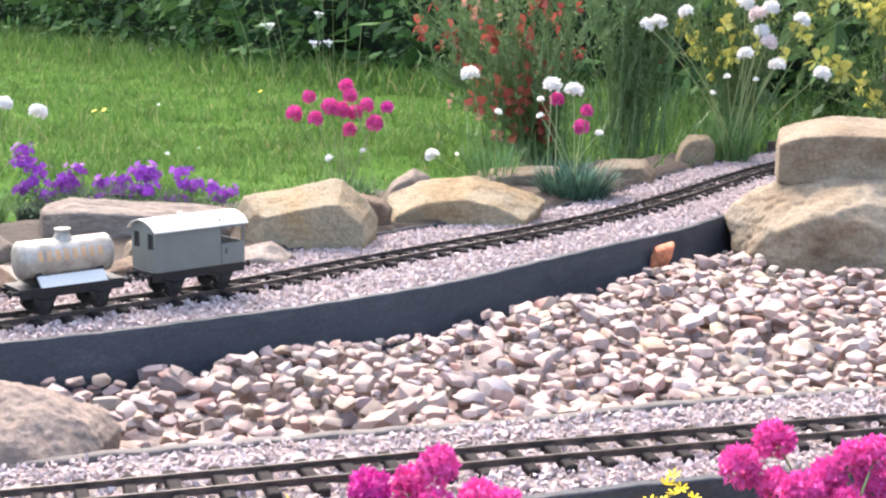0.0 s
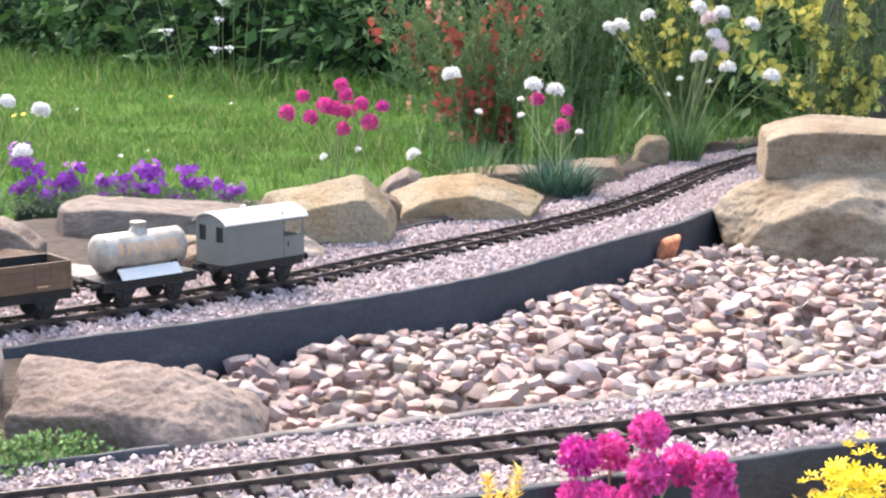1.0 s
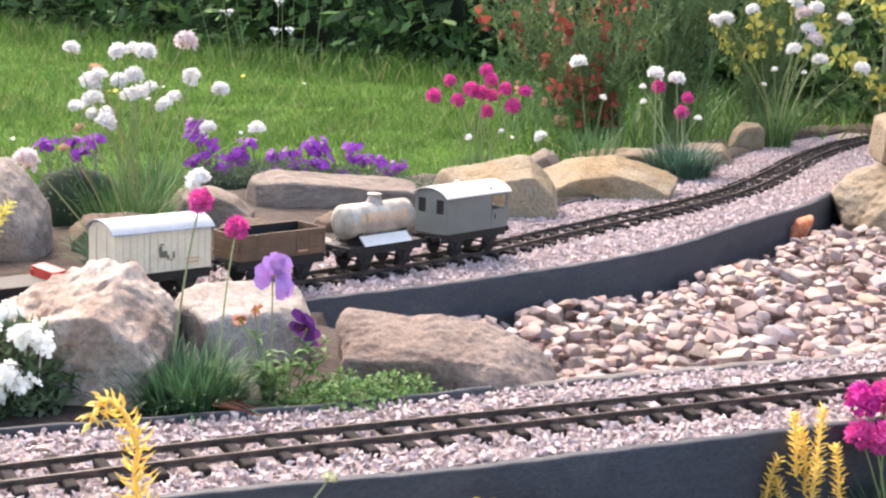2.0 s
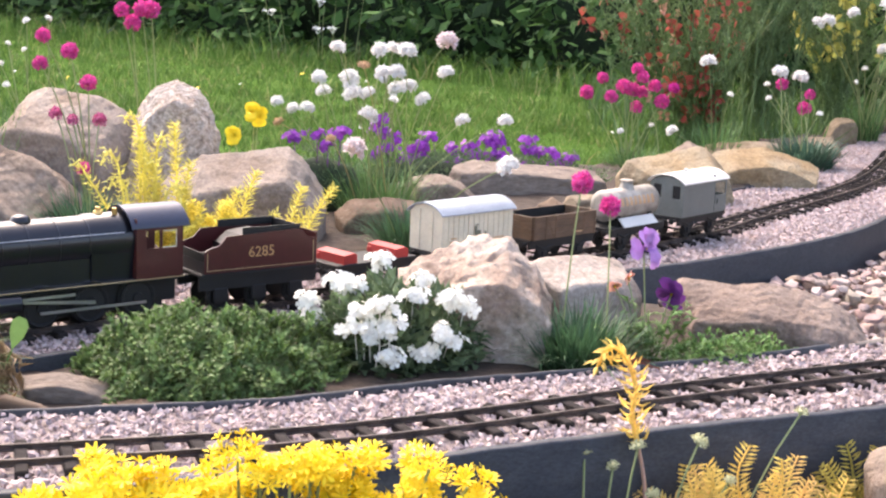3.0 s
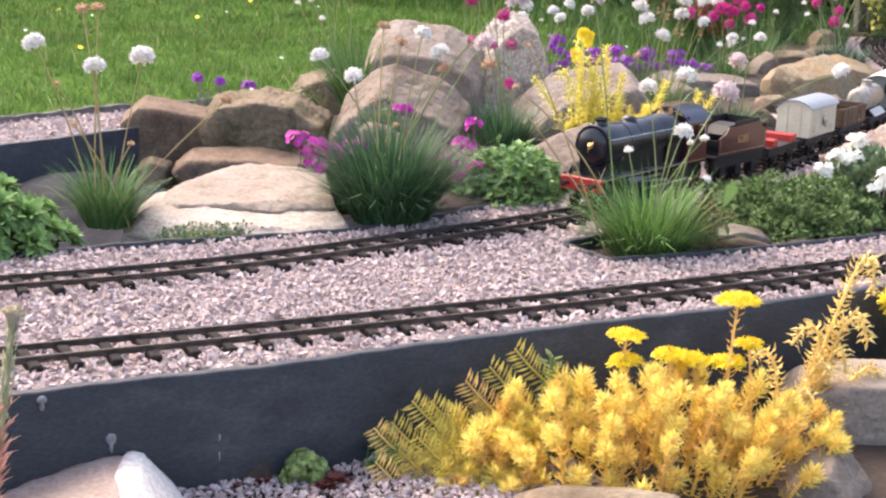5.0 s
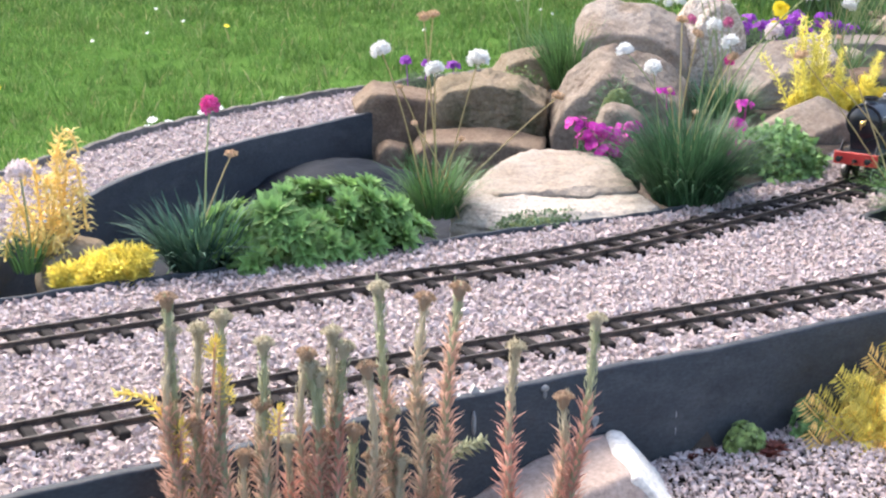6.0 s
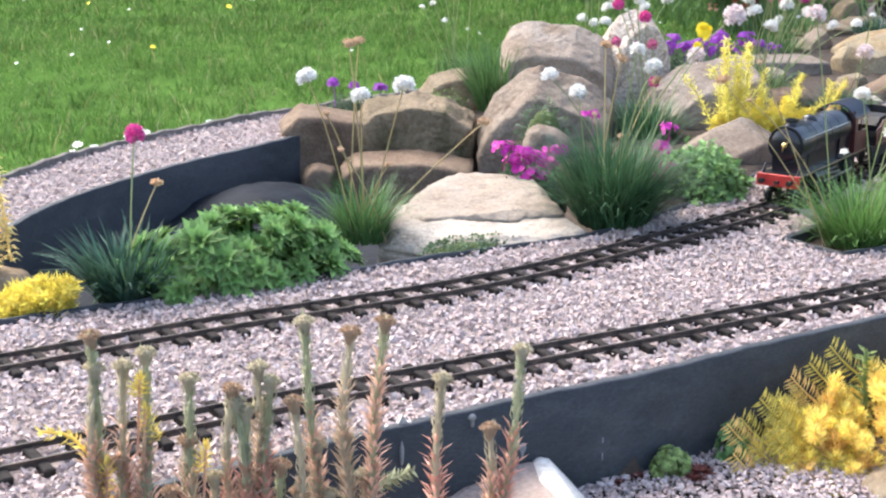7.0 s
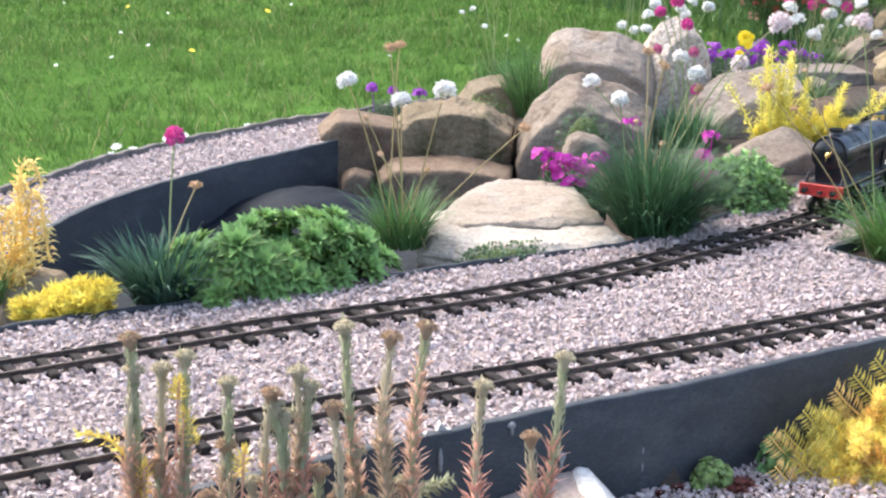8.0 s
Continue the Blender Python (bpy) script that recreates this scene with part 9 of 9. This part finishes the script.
for x, z in ((-0.516, 0.322), (-0.239, 0.322), (-0.177, 0.325), (-0.302, 0.294), (-0.322, 0.218), (-0.527, 0.17), (-0.321, 0.105), (-0.254, 0.109), (-0.708, 0.328), (-0.60, 0.42), (-0.1, 0.44)):
    top = Vector((x + 0.4, q.uniform(-0.1, 0.0), z + 0.05))
    part("stem", Shape().tube(bend_line((x * 0.7 + 0.3, 0.02, 0), top, 7, 0.4), 0.0022, 5, 0.5), M_STEM, e)
    f = Shape()
    for _ in range(9):
        c = top + Vector((q.gauss(0, 0.014), q.gauss(0, 0.01), q.uniform(0.0, 0.010)))
        f.tube([top - Vector((0, 0, 0.02)), c], 0.0008, 4)
        flower(f, c, (q.gauss(0, 0.4), -0.7, 0.7), 0.0065, 5, 0.2, 0.6)
    part("umbel", f, M_WHITE, e)

# fallen red stems on the island
e = thing("dry_stems", "fallen reddish-brown plant stems beside the thrift", "plant litter", at=(0.67, 0.22, -0.018))
s = Shape()
for _ in range(22):
    a = q.uniform(-0.9, 0.5)
    s.tube([(q.uniform(-0.03, 0.0), q.uniform(-0.012, 0.012), 0.026), (0.02 * math.cos(a), 0.01 * math.sin(a), 0.016), (0.05 * math.cos(a), 0.035 * math.sin(a) - 0.01, 0.004)], 0.0011, 4, 0.6)
tagged(part("stem_mass", s, leafy("russet_stem", (0.20, 0.07, 0.045), spread=0.4), e), kind="stuff")

# rough grass and leaves between the border and the hedge
n = 2600
gx, gy = rng.uniform(0.75, 2.4, n), rng.uniform(2.35, 4.2, n)
ok = ~inside(gx, gy, BED) & (off_line(REAR, gx, gy) > 0.16) & (gx + 0.35 * gy > 1.75)
v, f = blades(int(ok.sum()), gx[ok], gy[ok], np.full(int(ok.sum()), -0.06), 0.125, 0.0028, 0.7)
tagged(bulk("long_grass", v, f, leafy("deep_grass", (0.085, 0.16, 0.05), spread=0.45)), "tall rough grass round the broom bushes", "grass", kind="stuff")

# daisies and dandelions in the lawn
e = thing("daisies", "scattered daisies and dandelions flowering in the lawn", "wild flowers", kind="stuff")
for name, mat, count, size in (("daisy_flowers", M_WHITE, 17, 0.006), ("dandelion_flowers", M_YELLOW, 10, 0.009)):
    s = Shape()
    for _ in range(count):
        x, y = prnd.uniform(-2.2, 1.0), prnd.uniform(1.2, 4.8)
        if inside(np.array([x]), np.array([y]), LAWN)[0]:
            flower(s, (x, y, float(lawn_height(x, y)) + 0.026), (prnd.gauss(0, 0.3), -0.5, 1), size, 7, 0.15, 0.5)
    if name == "daisy_flowers":
        for k in range(14):
            t = prnd.random()
            x, y = -1.13 + 0.33 * t + prnd.uniform(-0.03, 0.03), 0.80 + 0.33 * t + prnd.uniform(0.0, 0.14)
            flower(s, (x, y, -0.012), (0, -0.5, 1), 0.009, 7, 0.15, 0.5)
    tagged(part(name, s, mat, e), kind="stuff")

# budding plant before the front edging
e = thing("wild_flower", "branched wild flower with pale greenish-white buds", "flowering plant", at=(0.60, -0.09, -0.125))
M_BUD_PALE = leafy("bud", (0.55, 0.56, 0.34), spread=0.25)
bud_mesh = head_mesh("bud", M_BUD_PALE, 34, seed=30, size=0.5)
q = random.Random(31)
for x, y, z in ((-0.002, 0.04, 0.111), (0.024, 0.04, 0.101), (0.19, 0.06, 0.154), (0.13, 0.05, 0.09), (0.06, 0.03, 0.08), (-0.05, 0.04, 0.085), (-0.035, 0.04, 0.095), (-0.07, 0.03, 0.09), (0.045, 0.04, 0.12), (0.10, 0.05, 0.125)):
    stem = part("stem", Shape().tube(bend_line((x * 0.6, 0, 0), (x, y, z), 5, 0.4), 0.0011, 4), M_STEM, e)
    ob = new("bud", bud_mesh)
    ob.parent = stem
    ob.matrix_basis = pose(x, y, z, q.uniform(-30, 30), q.uniform(-30, 30), 0) @ Matrix.Scale(q.uniform(0.006, 0.009), 4)


# bleached flecks on the painted boards
def fleck(board, at, r, seed):
    q = random.Random(seed)
    rim = [(at[0] + r * q.uniform(0.5, 1.2) * math.cos(a), at[1] - 0.0025, at[2] + r * 1.2 * q.uniform(0.5, 1.2) * math.sin(a)) for a in np.linspace(0, 6.283, 11)[:-1]]
    back = [(x + 0.0, y + 0.006, z) for x, y, z in rim]
    part("worn_fleck", Shape().loft([back, rim]), M_FLECK, bpy.data.objects[board], "pale bleached fleck on the board")


M_FLECK = material("bleached_fleck", [(0.3, (0.30, 0.29, 0.28)), (0.7, (0.55, 0.54, 0.52))], 200, rough=0.9)
fleck("edging_rear", (0.856, 0.904, -0.031), 0.006, 1)
fleck("edging_front", (-0.855, -0.608, -0.008), 0.009, 2)
fleck("edging_front", (-0.835, -0.601, -0.006), 0.012, 3)
fleck("edging_front", (-0.711, -0.558, -0.06), 0.004, 4)
